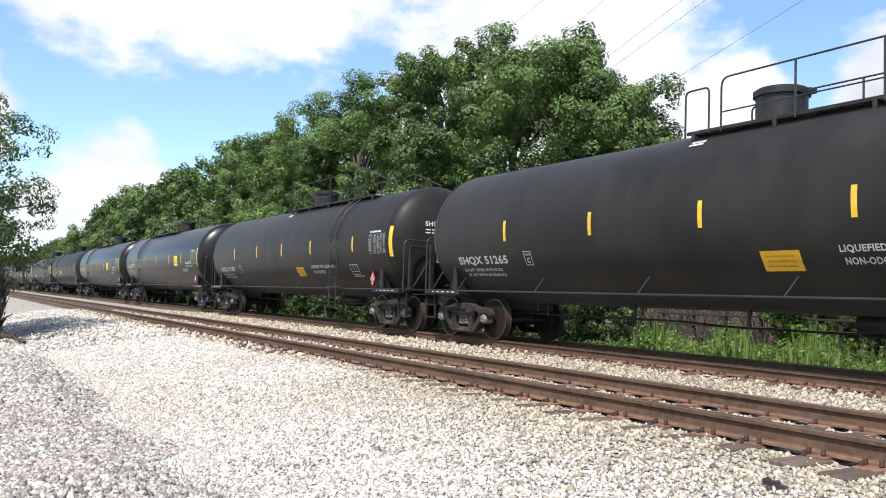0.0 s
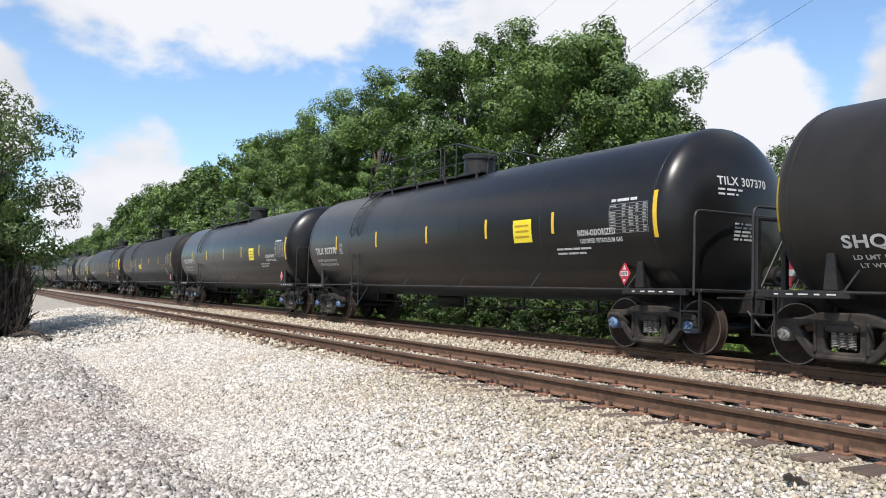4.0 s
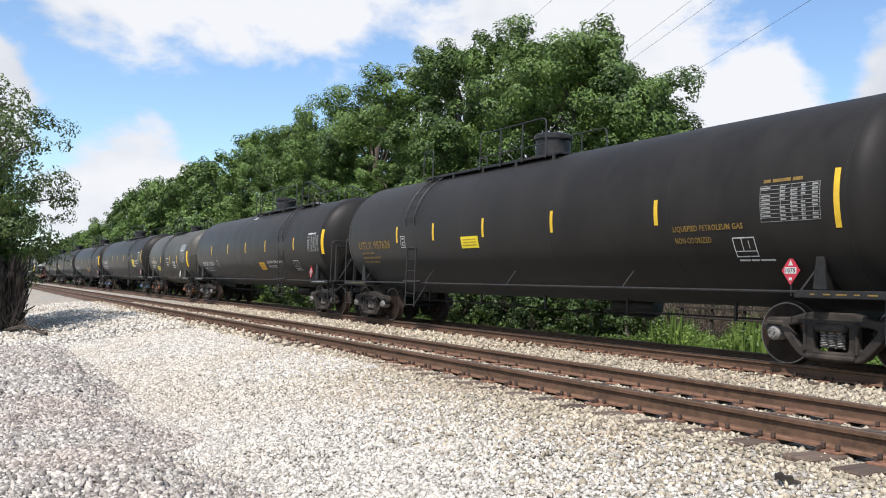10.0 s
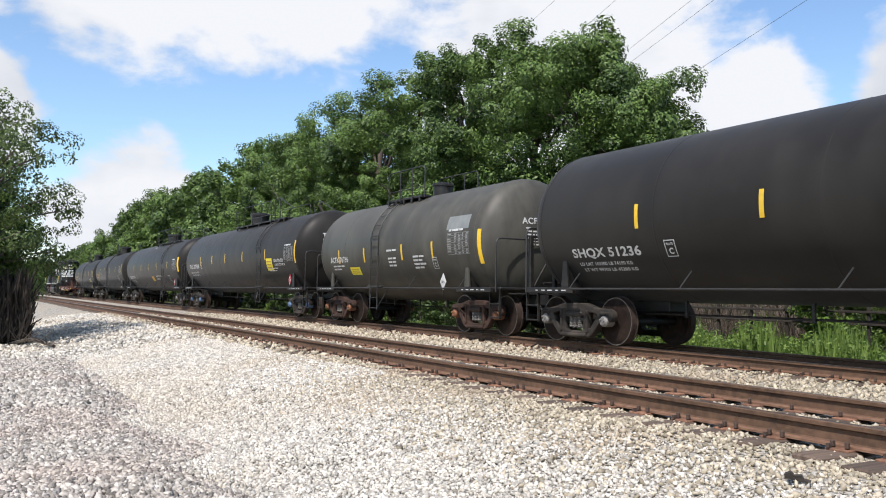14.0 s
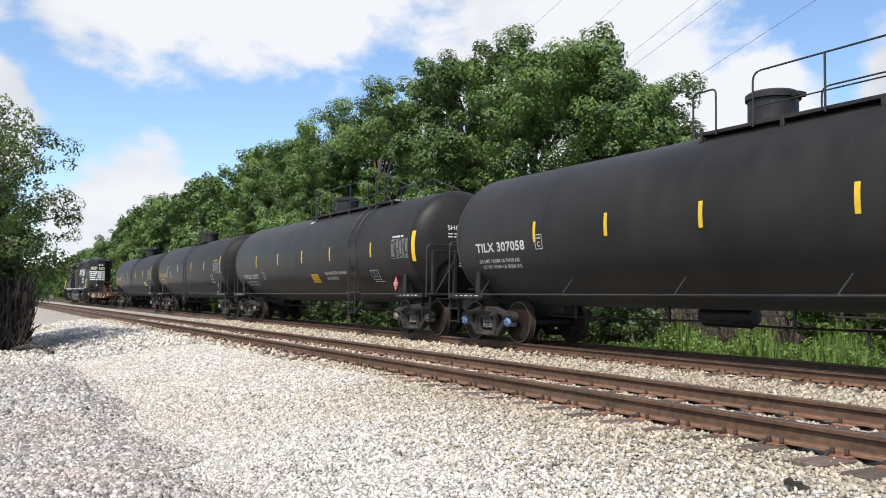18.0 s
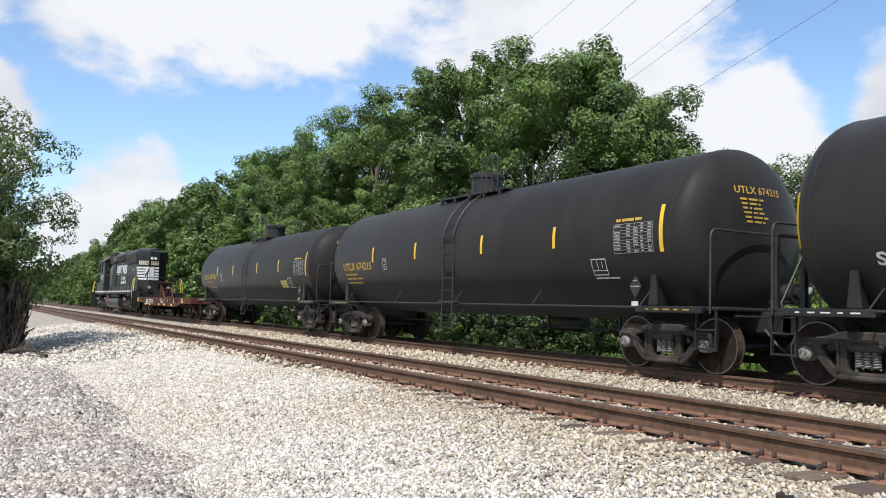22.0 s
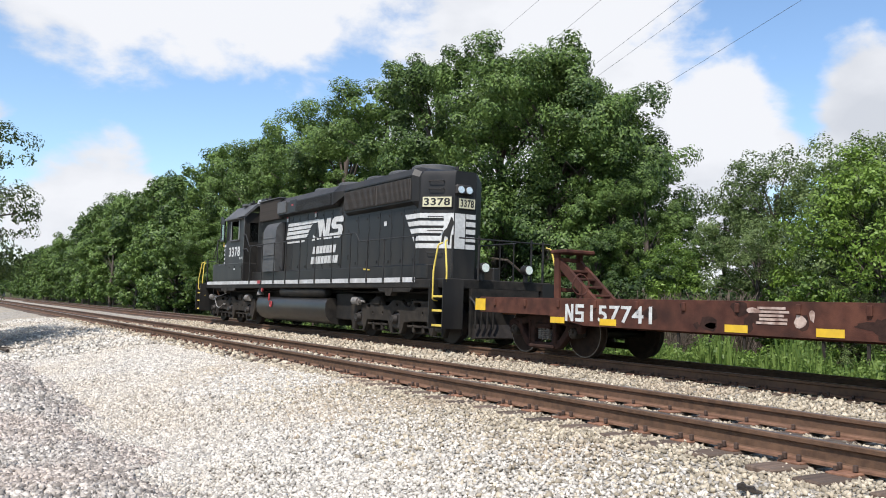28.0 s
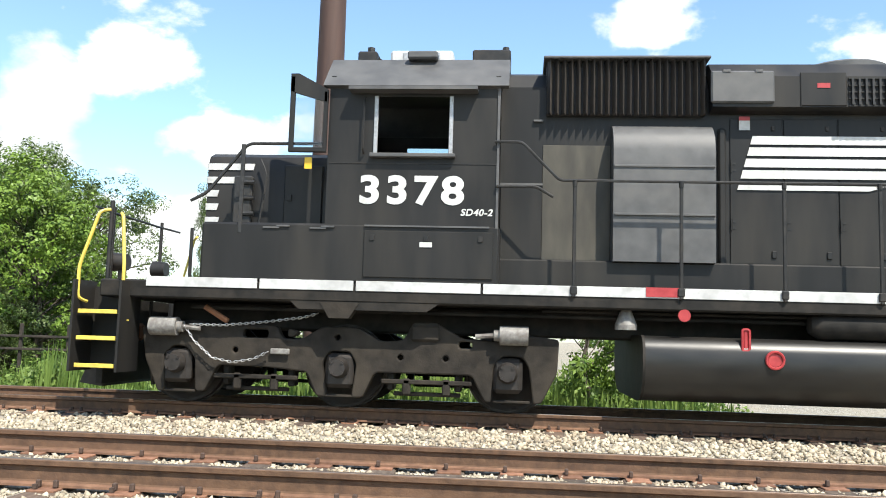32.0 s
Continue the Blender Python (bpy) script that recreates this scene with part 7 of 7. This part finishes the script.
SPECIES["fine"] = tree_meshes(7, 6.5, 2.6, 30000, 0.044, LEAF_GREY, low=0.2)
SPECIES["fine_fresh"] = tree_meshes(17, 3.3, 1.35, 24000, 0.036, LEAF_BUSH, low=0.2, clumps=30)
# shrubs take the same shade-darkened leaf colour
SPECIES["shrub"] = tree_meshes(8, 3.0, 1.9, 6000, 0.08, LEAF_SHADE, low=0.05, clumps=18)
SPECIES["shrub_fresh"] = tree_meshes(9, 3.0, 1.8, 8000, 0.062, LEAF_FRESH, low=0.05, clumps=16)

# x, y, height, species
for i, (x, y, h, kind) in enumerate([(-31.4, 25.5, 15.2, "oak_a"), (-29.8, 27.5, 12.8, "oak_c"), (-36.4, 26.0, 16.1, "oak_c"), (-42.0, 25.5, 17.2, "oak_b"), (-48.5, 25.5, 17.5, "oak_a"), (-54.5, 25.5, 16.3, "oak_b"), (-60.5, 25.5, 17.0, "oak_c"), (-67.5, 25.5, 16.8, "oak_a"), (-74.5, 25.5, 16.6, "oak_b"),
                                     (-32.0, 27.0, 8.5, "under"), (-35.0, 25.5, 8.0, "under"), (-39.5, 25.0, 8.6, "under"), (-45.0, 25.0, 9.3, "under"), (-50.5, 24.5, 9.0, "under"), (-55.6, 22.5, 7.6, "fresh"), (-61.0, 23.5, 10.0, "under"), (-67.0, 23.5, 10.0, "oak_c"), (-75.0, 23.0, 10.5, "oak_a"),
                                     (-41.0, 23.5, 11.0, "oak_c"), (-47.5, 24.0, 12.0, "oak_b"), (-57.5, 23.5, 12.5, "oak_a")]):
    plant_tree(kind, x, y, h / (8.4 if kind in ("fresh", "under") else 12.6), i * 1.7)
for i in range(20):
    x = -81.0 - i * 7.2
    plant_tree(("far_a" if i % 2 else "far_b") if i < 12 else ("coarse_a" if i % 2 else "coarse_b"), x, 25.5 + 1.5 * math.sin(i * 2.3), (16.8 - 1.0 * i / 20 + 0.9 * math.sin(i * 1.9)) / 12.6 * (1.0 if x > -160 else 0.78), i * 2.1)
for i in range(14):
    plant_tree("coarse_b" if i % 2 else "coarse_a", -80.0 - i * 9.5, 20.5 + 0.8 * math.sin(i * 1.3), 0.7 + 0.1 * math.sin(i * 2.3), i * 1.7)
for i in range(16):
    plant_tree("coarse_b" if i % 2 else "coarse_a", -225.0 - i * 14, 22.0 + 4 * math.sin(i), 0.85 + 0.1 * math.sin(i * 1.3), i * 1.3)
for i in range(10):
    plant_tree("coarse_b" if i % 2 else "coarse_a", -330.0 - 9 * math.sin(i * 1.1), 14.0 - i * 7.0, 1.0 + 0.15 * math.sin(i * 1.7), i * 1.3)
# lower growth on the open side
for i, (x, y, h, kind) in enumerate([(-23.6, 28.5, 6.6, "oak_b"), (-27.6, 26.0, 8.6, "oak_b"), (-25.3, 25.6, 7.6, "oak_b"), (-20.4, 27.5, 8.0, "fine"), (-17.5, 27.5, 8.2, "fine"), (-15.2, 28.0, 7.4, "fine"), (-22.0, 24.0, 4.6, "fresh"), (-18.5, 24.0, 4.8, "fine"), (-14.5, 24.5, 4.8, "fresh"), (-12.2, 20.6, 6.1, "fresh"), (-13.0, 21.0, 5.4, "fine"), (-13.2, 18.6, 2.4, "shrub_fresh"), (-8.9, 30.0, 2.2, "shrub"), (-13.5, 21.5, 4.6, "fresh"),
                                     (-26.0, 23.5, 5.0, "oak_b"), (1.4, 17.2, 2.4, "shrub_fresh"), (-3.0, 24.0, 3.0, "shrub"), (-12.6, 19.6, 2.6, "fine")]):
    plant_tree(kind, x, y, h / {"oak_b": 12.6, "fine": 6.8, "fresh": 8.4, "shrub": 3.1, "shrub_fresh": 3.1}[kind], i * 2.2, label="lower bushy green tree behind the tracks")
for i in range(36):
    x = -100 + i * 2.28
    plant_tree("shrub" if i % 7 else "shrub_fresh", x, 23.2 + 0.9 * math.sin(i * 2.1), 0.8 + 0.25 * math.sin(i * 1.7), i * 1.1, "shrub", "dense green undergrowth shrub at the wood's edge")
# row of shrubs whose colour carries the gloom below the canopy
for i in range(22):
    plant_tree("shrub", -58.0 + i * 1.9, 20.6 + 0.7 * math.sin(i * 1.9), 0.72 + 0.2 * math.sin(i * 2.7), i * 1.3, "shrub", "undergrowth shrub behind the far track, its green darkened for shade")
plant_tree("fine", -9.0, 24.5, 0.98, 0.7, label="thin airy young tree behind the tracks", stretch=0.3)
# the bush beside the gravel
plant_tree("fine", -25.4, 0.15, 1.06, 0.4, label="dusty fine-leaved tree at the gravel's edge", stretch=0.88)
plant_tree("fine_fresh", -25.2, 0.15, 1.3, 1.4, label="dense green fine-leaved bush at the gravel's edge", stretch=0.72)
plant_tree("fine_fresh", -26.6, 0.0, 1.4, 3.1, label="dense green fine-leaved bush at the gravel's edge", stretch=0.8)
# shrubs in shade-darkened green fill the bush's shaded foot
plant_tree("shrub", -25.6, 0.25, 0.7, 0.4, "shrub", "low shrub at the gravel's edge, its leaves darkened for shade", stretch=0.75)
plant_tree("shrub", -26.6, 0.1, 0.85, 2.4, "shrub", "low shrub at the gravel's edge, its leaves darkened for shade", stretch=0.8)
plant_tree("shrub", -25.0, 0.0, 0.5, 4.4, "shrub", "low shrub at the gravel's edge, its leaves darkened for shade", stretch=0.85)
plant_tree("shrub", -25.3, 0.1, 0.8, 5.4, "shrub", "low shrub at the gravel's edge, its leaves darkened for shade", stretch=0.6)
plant_tree("fine", -29.0, -0.8, 1.05, 2.4, label="dusty fine-leaved tree at the gravel's edge")


def build_twigs():
    """Dead brown twigs low in the bush."""
    rng = np.random.default_rng(31)
    n = 7000
    x, y = -26.6 + 2.2 * rng.random(n), -1.3 + 2.75 * rng.random(n) ** 0.8
    z0 = np.array([ground_z(a, b) for a, b in zip(x, y)]) + 1.35 * rng.random(n) ** 1.3
    h = 0.25 + 0.5 * rng.random(n)
    lean = rng.normal(size=(n, 2)) * 0.13
    w = 0.007 + 0.010 * rng.random(n)
    p = np.stack([x - w * 0.5, y - w, z0, x + w * 0.5, y + w, z0, x + w * 0.5 + lean[:, 0], y + w + lean[:, 1], z0 + h, x - w * 0.5 + lean[:, 0], y - w + lean[:, 1], z0 + h], 1).reshape(-1, 3)
    ob = new("dead_twigs", leaf_mesh("dead_twigs", p, DARK_WOOD))
    tagged(ob, "dark brown dead twigs at the foot of the bush", "brush", kind="stuff")


build_twigs()


def build_fallen_branch():
    branch = thing("fallen_branch", "dead grey branch fallen on the gravel", "branch", at=pose(-24.6, 1.0, ground_z(-24.6, 1.0)))
    part("stem", Form().pipe(bent([(0, 0, 0.02), (0.5, 0.35, 0.16), (1.1, 0.55, 0.2), (1.9, 0.9, 0.08)], 0.2), 0.05, 6), BARK, branch)
    rng = random.Random(5)
    for k in range(16):
        u = 0.3 + 1.6 * rng.random()
        a = Vector((u, u * 0.48, 0.15))
        part("twig", Form().pipe([a, a + Vector((rng.uniform(0, 0.5), rng.uniform(-0.4, 0.4), rng.uniform(-0.05, 0.3)))], [0.015, 0.006], 4), BARK, branch)


build_fallen_branch()


def build_fence():
    fence = thing("fence", "dark weathered post and rail fence in the weeds", "fence", at=pose(-17.5, 17.9, -0.95))
    for k in range(8):
        part("post", Form().box((k * 1.1, 0, 0.95), (0.07, 0.07, 1.9), 0.01), DARK_WOOD, fence)
    for z in (1.34, 1.62):
        part("rail", Form().box((3.85, -0.06, z), (8.0, 0.04, 0.055), 0.008), DARK_WOOD, fence)


build_fence()


def build_brush():
    """Dry twigs and dead stems behind the fence."""
    rng = np.random.default_rng(17)
    n = 2600
    x, y = -20.5 + 6.5 * rng.random(n), 19.4 + 1.8 * rng.random(n)
    z = np.array([ground_z(a, b) for a, b in zip(x, y)])
    h = 0.5 + 1.3 * rng.random(n)
    lean = rng.normal(size=(n, 2)) * 0.45
    w = 0.005 + 0.008 * rng.random(n)
    z0 = z + 0.9 * rng.random(n)
    p = np.stack([x - w, y, z0, x + w, y, z0, x + w + lean[:, 0], y + lean[:, 1], z0 + h * 0.8, x - w + lean[:, 0], y + lean[:, 1], z0 + h * 0.8], 1).reshape(-1, 3)
    ob = new("dry_brush", leaf_mesh("dry_brush", p, DRY_BRUSH))
    tagged(ob, "tangle of dry brown stems behind the fence", "brush", kind="stuff")


build_brush()


def build_weeds():
    """Tall leafy weeds between the far track and the wood."""
    rng = np.random.default_rng(11)
    n = 16000
    x = -48 + 52 * rng.random(n)
    y = 15.3 + 3.4 * rng.random(n) ** 1.2
    tall = np.clip((x + 20) / 4, 0.35, 1) * (0.62 + 0.38 * np.sin(x * 0.9) ** 2) * (0.75 + 0.25 * np.sin(x * 2.7 + y * 2))
    h = (0.45 + 0.6 * rng.random(n)) * tall * 1.35
    z = np.array([ground_z(a, b) for a, b in zip(x, y)])
    a = rng.random(n) * 6.283
    lean = rng.normal(size=(n, 2)) * 0.12
    w = 0.012 + 0.018 * rng.random(n)
    c, s = np.cos(a) * w, np.sin(a) * w
    p = np.stack([x - c, y - s, z, x + c, y + s, z, x + c * 1.4 + lean[:, 0] * 0.7, y + s * 1.4 + lean[:, 1] * 0.7, z + h * 0.6, x + lean[:, 0], y + lean[:, 1], z + h], 1).reshape(-1, 3)
    keep = (x > -19.5 + 1.5 * np.sin(y * 3)) | (rng.random(n) < 0.12)
    p = p.reshape(n, 12)[keep].reshape(-1, 3)
    x, y, z, h, tall = x[keep], y[keep], z[keep], h[keep], tall[keep]
    n = len(x)
    m = 420
    pick = rng.choice(n, m)
    centres = np.stack([x[pick], y[pick], z[pick] + h[pick] * 0.72], 1)
    leaves = leaf_cloud(rng, centres, 0.12 + 0.2 * tall[pick], 20000, 0.045, squash=1.2, shell=0.9)
    ob = new("weeds", leaf_mesh("weeds", np.concatenate([p, leaves]), GRASS))
    tagged(ob, "tall bright green weeds along the far track", "weeds", kind="stuff")


build_weeds()


# ---- pole and wires ----
def build_pole():
    pole = thing("steel_pole", "tall rust-brown steel power pole behind the tracks", "power pole", at=pose(-5.68, 24.0, -1.0))
    part("shaft", Form().rod((0, 0, -0.3), (0, 0, 27), 0.46, 14, 0.30), POLE_RUST, pole, "tapered weathering steel shaft")
    for z in (16.0, 19.0, 22.0, 24.6):
        part("bracket", Form().box((0.2, 0.45, z), (0.14, 0.9, 0.14), 0.02), POLE_RUST, pole)
        part("insulator", Form().rod((0.2, 0.8, z), (0.2, 0.8, z - 0.5), 0.07, 10, 0.05), WHITE_STRIPE, pole)


build_pole()
for x, z, dx, dy in ((-3.6, 14.9, -0.93, 0.366), (-3.8, 17.6, -0.94, 0.343), (-5.0, 18.2, -0.94, 0.343), (-4.5, 20.9, -0.953, 0.302), (-3.0, 22.9, -0.968, 0.251)):
    pts = [(x + dx * 140 * k / 14, 24.0 + dy * 140 * k / 14, z - 1.2 * math.sin(math.pi * k / 14)) for k in range(15)]
    wire = new("power_line", as_mesh("power_line", Form().pipe(pts, 0.010, 5), WIRE))
    tagged(wire, "thin grey overhead power line", "power line", "overhead power lines")


def build_far_pole():
    pole = thing("utility_pole", "distant grey utility pole above the trees", "utility pole", at=pose(-282.0, 22.0, -1.0))
    part("shaft", Form().rod((0, 0, 0), (0, 0, 15.5), 0.25, 8, 0.18), WIRE, pole)
    for z in (13.2, 14.6):
        part("cross_arm", Form().box((0, 0, z), (0.2, 2.6, 0.25)), WIRE, pole)


build_far_pole()
debris = new("wood_scrap", as_mesh("wood_scrap", Form().slab([(-0.20, 0.0), (0.13, 0.01), (0.22, 0.05), (0.10, 0.06), (0.05, 0.13), (-0.06, 0.09), (-0.13, 0.15), (-0.22, 0.07)], -0.05, 0.06), DARK_WOOD))
debris.matrix_basis = pose(-3.56, 4.50, ground_z(-3.56, 4.50) + 0.03, 4, 10, 35) @ Matrix.Diagonal((0.36, 0.45, 0.3, 1))
tagged(debris, "dark splintered scrap of tie wood", "wood scrap")


# ---- loose stones ----
def build_stones(name, material, label, zones, seed):
    """Angular stones strewn over the ground: x, y ranges, number and size of each zone."""
    rng = np.random.default_rng(seed)
    gem = np.array([(0.95, 0.35, 0.3), (-0.35, 0.95, -0.2), (-0.95, -0.35, 0.3), (0.35, -0.95, -0.2), (0.3, 0.25, 0.85), (-0.3, -0.2, -0.85)], float)
    tris = np.array([(0, 1, 4), (1, 2, 4), (2, 3, 4), (3, 0, 4), (1, 0, 5), (2, 1, 5), (3, 2, 5), (0, 3, 5)])
    allv = []
    for x0, x1, y0, y1, n, size, keep in zones:
        x, y = x0 + (x1 - x0) * rng.random(n), y0 + (y1 - y0) * rng.random(n)
        if keep is not None:
            ok = keep(x, y)
            x, y = x[ok], y[ok]
        n = len(x)
        gx = np.linspace(x0, x1, 60)
        gy = np.linspace(y0, y1, 40)
        table = np.array([[ground_z(a, b) for b in gy] for a in gx])
        fx, fy = (x - x0) / (x1 - x0) * 58.999, (y - y0) / (y1 - y0) * 38.999
        i, j = fx.astype(int), fy.astype(int)
        u, v = fx - i, fy - j
        z = (table[i, j] * (1 - u) * (1 - v) + table[i + 1, j] * u * (1 - v) + table[i, j + 1] * (1 - u) * v + table[i + 1, j + 1] * u * v)
        s = size * (0.55 + 0.9 * rng.random(n) ** 1.5)
        v8 = gem[None] * (0.70 * s[:, None, None]) * (0.72 + 0.42 * rng.random((n, 1, 3))) * (0.78 + 0.40 * rng.random((n, 6, 3))) * np.array([1.1, 1.0, 0.78])
        q = rng.normal(size=(n, 4)) * np.array([1.0, 0.45, 0.45, 1.0])
        q /= np.linalg.norm(q, axis=1)[:, None]
        a, b, c, d = q.T
        rot = np.stack([1 - 2 * (c * c + d * d), 2 * (b * c - a * d), 2 * (b * d + a * c), 2 * (b * c + a * d), 1 - 2 * (b * b + d * d), 2 * (c * d - a * b), 2 * (b * d - a * c), 2 * (c * d + a * b), 1 - 2 * (b * b + c * c)], 1).reshape(n, 3, 3)
        v8 = np.einsum("nij,nkj->nki", rot, v8)
        v8 += np.stack([x, y, z + s * 0.28], 1)[:, None]
        allv.append(v8.reshape(-1, 3))
    v = np.concatenate(allv)
    m = len(v) // 6
    me = bpy.data.meshes.new(name)
    me.vertices.add(len(v))
    me.vertices.foreach_set("co", v.astype(np.float32).ravel())
    faces = (tris[None] + 6 * np.arange(m)[:, None, None]).reshape(-1)
    me.loops.add(len(faces))
    me.loops.foreach_set("vertex_index", faces.astype(np.int32))
    me.polygons.add(8 * m)
    me.polygons.foreach_set("loop_start", np.arange(0, 24 * m, 3, dtype=np.int32))
    me.polygons.foreach_set("loop_total", np.full(8 * m, 3, dtype=np.int32))
    me.update(calc_edges=True)
    me.materials.append(material)
    ob = new(name, me)
    return tagged(ob, label, "gravel", kind="stuff")


def chance(x, y):
    """A scattered value from -1 to 1 for each place."""
    return (np.sin(x * 127.1 + y * 311.7) * 43758.5453) % 2.0 - 1.0


def off_rails(x, y):
    ok = np.ones(len(x), bool)
    for ty in TRACKS:
        for s in (-1, 1):
            ok &= np.abs(y - (ty + s * GAUGE)) > 0.12
        on_tie = (np.abs(y - ty) < 1.31) & (np.abs((x / 0.51 + 0.5) % 1 - 0.5) * 0.51 < 0.115)
        ok &= ~(on_tie & (chance(x, y) < np.where(np.abs(y - ty) < 1.0, 0.5, 0.8)))
    return ok


build_stones("gravel", STONE_WHITE, "loose pale limestone gravel", [(-5, 5, -4, 3.6, 15000, 0.044, lambda x, y: (np.hypot(x, y) < 3.5) | (y < 1.2)), (-10.5, 4, 1.2, 5.1, 124000, 0.0285, lambda x, y: (np.hypot(x, y) > 3.4) & ((y > 1.4) | (x > -5)) & (chance(x, y) > (y - 4.1) * 1.1)), (-20, -10.5, 1.6, 5.1, 44000, 0.036, None), (-40, -20, -1.0, 5.1, 14000, 0.07, None)], 21)
build_stones("gravel_pile", STONE_PINK, "low heap of pinkish grey gravel", [(-10.5, -4, -0.6, 2.1, 42000, 0.037, lambda x, y: y < 1.75 + 0.3 * np.sin(x * 2.1)), (-20, -10.5, -0.8, 1.9, 20000, 0.055, None)], 23)
build_stones("ballast", STONE_TAN, "tan crushed stone ballast between the rails", [(-12, 5, 5.05, 8.2, 42000, 0.034, off_rails), (-14, 9, 8.0, 13.4, 26000, 0.048, off_rails), (-14, -12, 5, 8.2, 4000, 0.05, off_rails), (-14, 4, 2.4, 5.1, 24000, 0.036, lambda x, y: chance(y, x) < (y - 4.0) * 0.9), (-40, -14, 4.9, 13.4, 18000, 0.08, off_rails)], 22)

# ---- ties, plates and spikes ----
TIE_MESHES = [as_mesh("tie", Form().box((0, 0, -0.085), (0.225 + 0.01 * k, 2.58, 0.17), 0.012), TIE_WOOD) for k in range(3)]
PLATE = as_mesh("tie_plate", Form().box((0, 0, 0), (0.19, 0.36, 0.018), 0.004), PLATE_RUST)
SPIKES = as_mesh("spike", Form().box((-0.06, -0.095, 0.03), (0.03, 0.035, 0.05), 0.006).box((0.06, -0.095, 0.03), (0.03, 0.035, 0.05), 0.006).box((0.04, 0.095, 0.03), (0.03, 0.035, 0.05), 0.006).box((-0.05, -0.155, 0.02), (0.026, 0.03, 0.03)), SPIKE_RUST)
rng = random.Random(9)
for bed in BEDS:
    far = Form()
    for k in range(-210, 60):
        x = k * 0.51 + rng.uniform(-0.04, 0.04)
        if k < -180 or k > 40:
            far.box((x, 0, -0.27), (0.225, 2.58, 0.17))
            continue
        tie = part("tie", TIE_MESHES[k % 3], None, bed, at=pose(x, rng.uniform(-0.06, 0.06), -0.186, 0, 0, rng.uniform(-1.5, 1.5)))
        if -60 <= k <= 22:
            for s in (-1, 1):
                plate = part("tie_plate", PLATE, None, tie, at=pose(0, s * GAUGE, 0.006))
                part("spike", SPIKES, None, bed, at=pose(x, s * GAUGE, -0.172, 0, 0, 0 if s < 0 else 180))
    part("far_ties", far, TIE_WOOD, bed)["kind"] = "stuff"


# ---- what moves ----
def motions():
    for unit, middle in MOVERS:
        walk(unit, [(t, pose(middle + s, TRACKS[1], 0)) for t, s in GLIDE])
    steps = [k * 2 / FPS for k in range(16 * 30 + 1)]
    travel = [glide(t) for t in steps]
    for axle, x, z, r in ROLLERS:
        flip = -1 if abs(axle.parent.rotation_euler.z) > 1 or abs(math.degrees(axle.parent.matrix_basis.to_euler().z)) > 90 else 1
        walk(axle, [(t, pose(x, 0, z, 0, flip * math.degrees(s / r) % 360, 0)) for t, s in zip(steps, travel)])


motions()
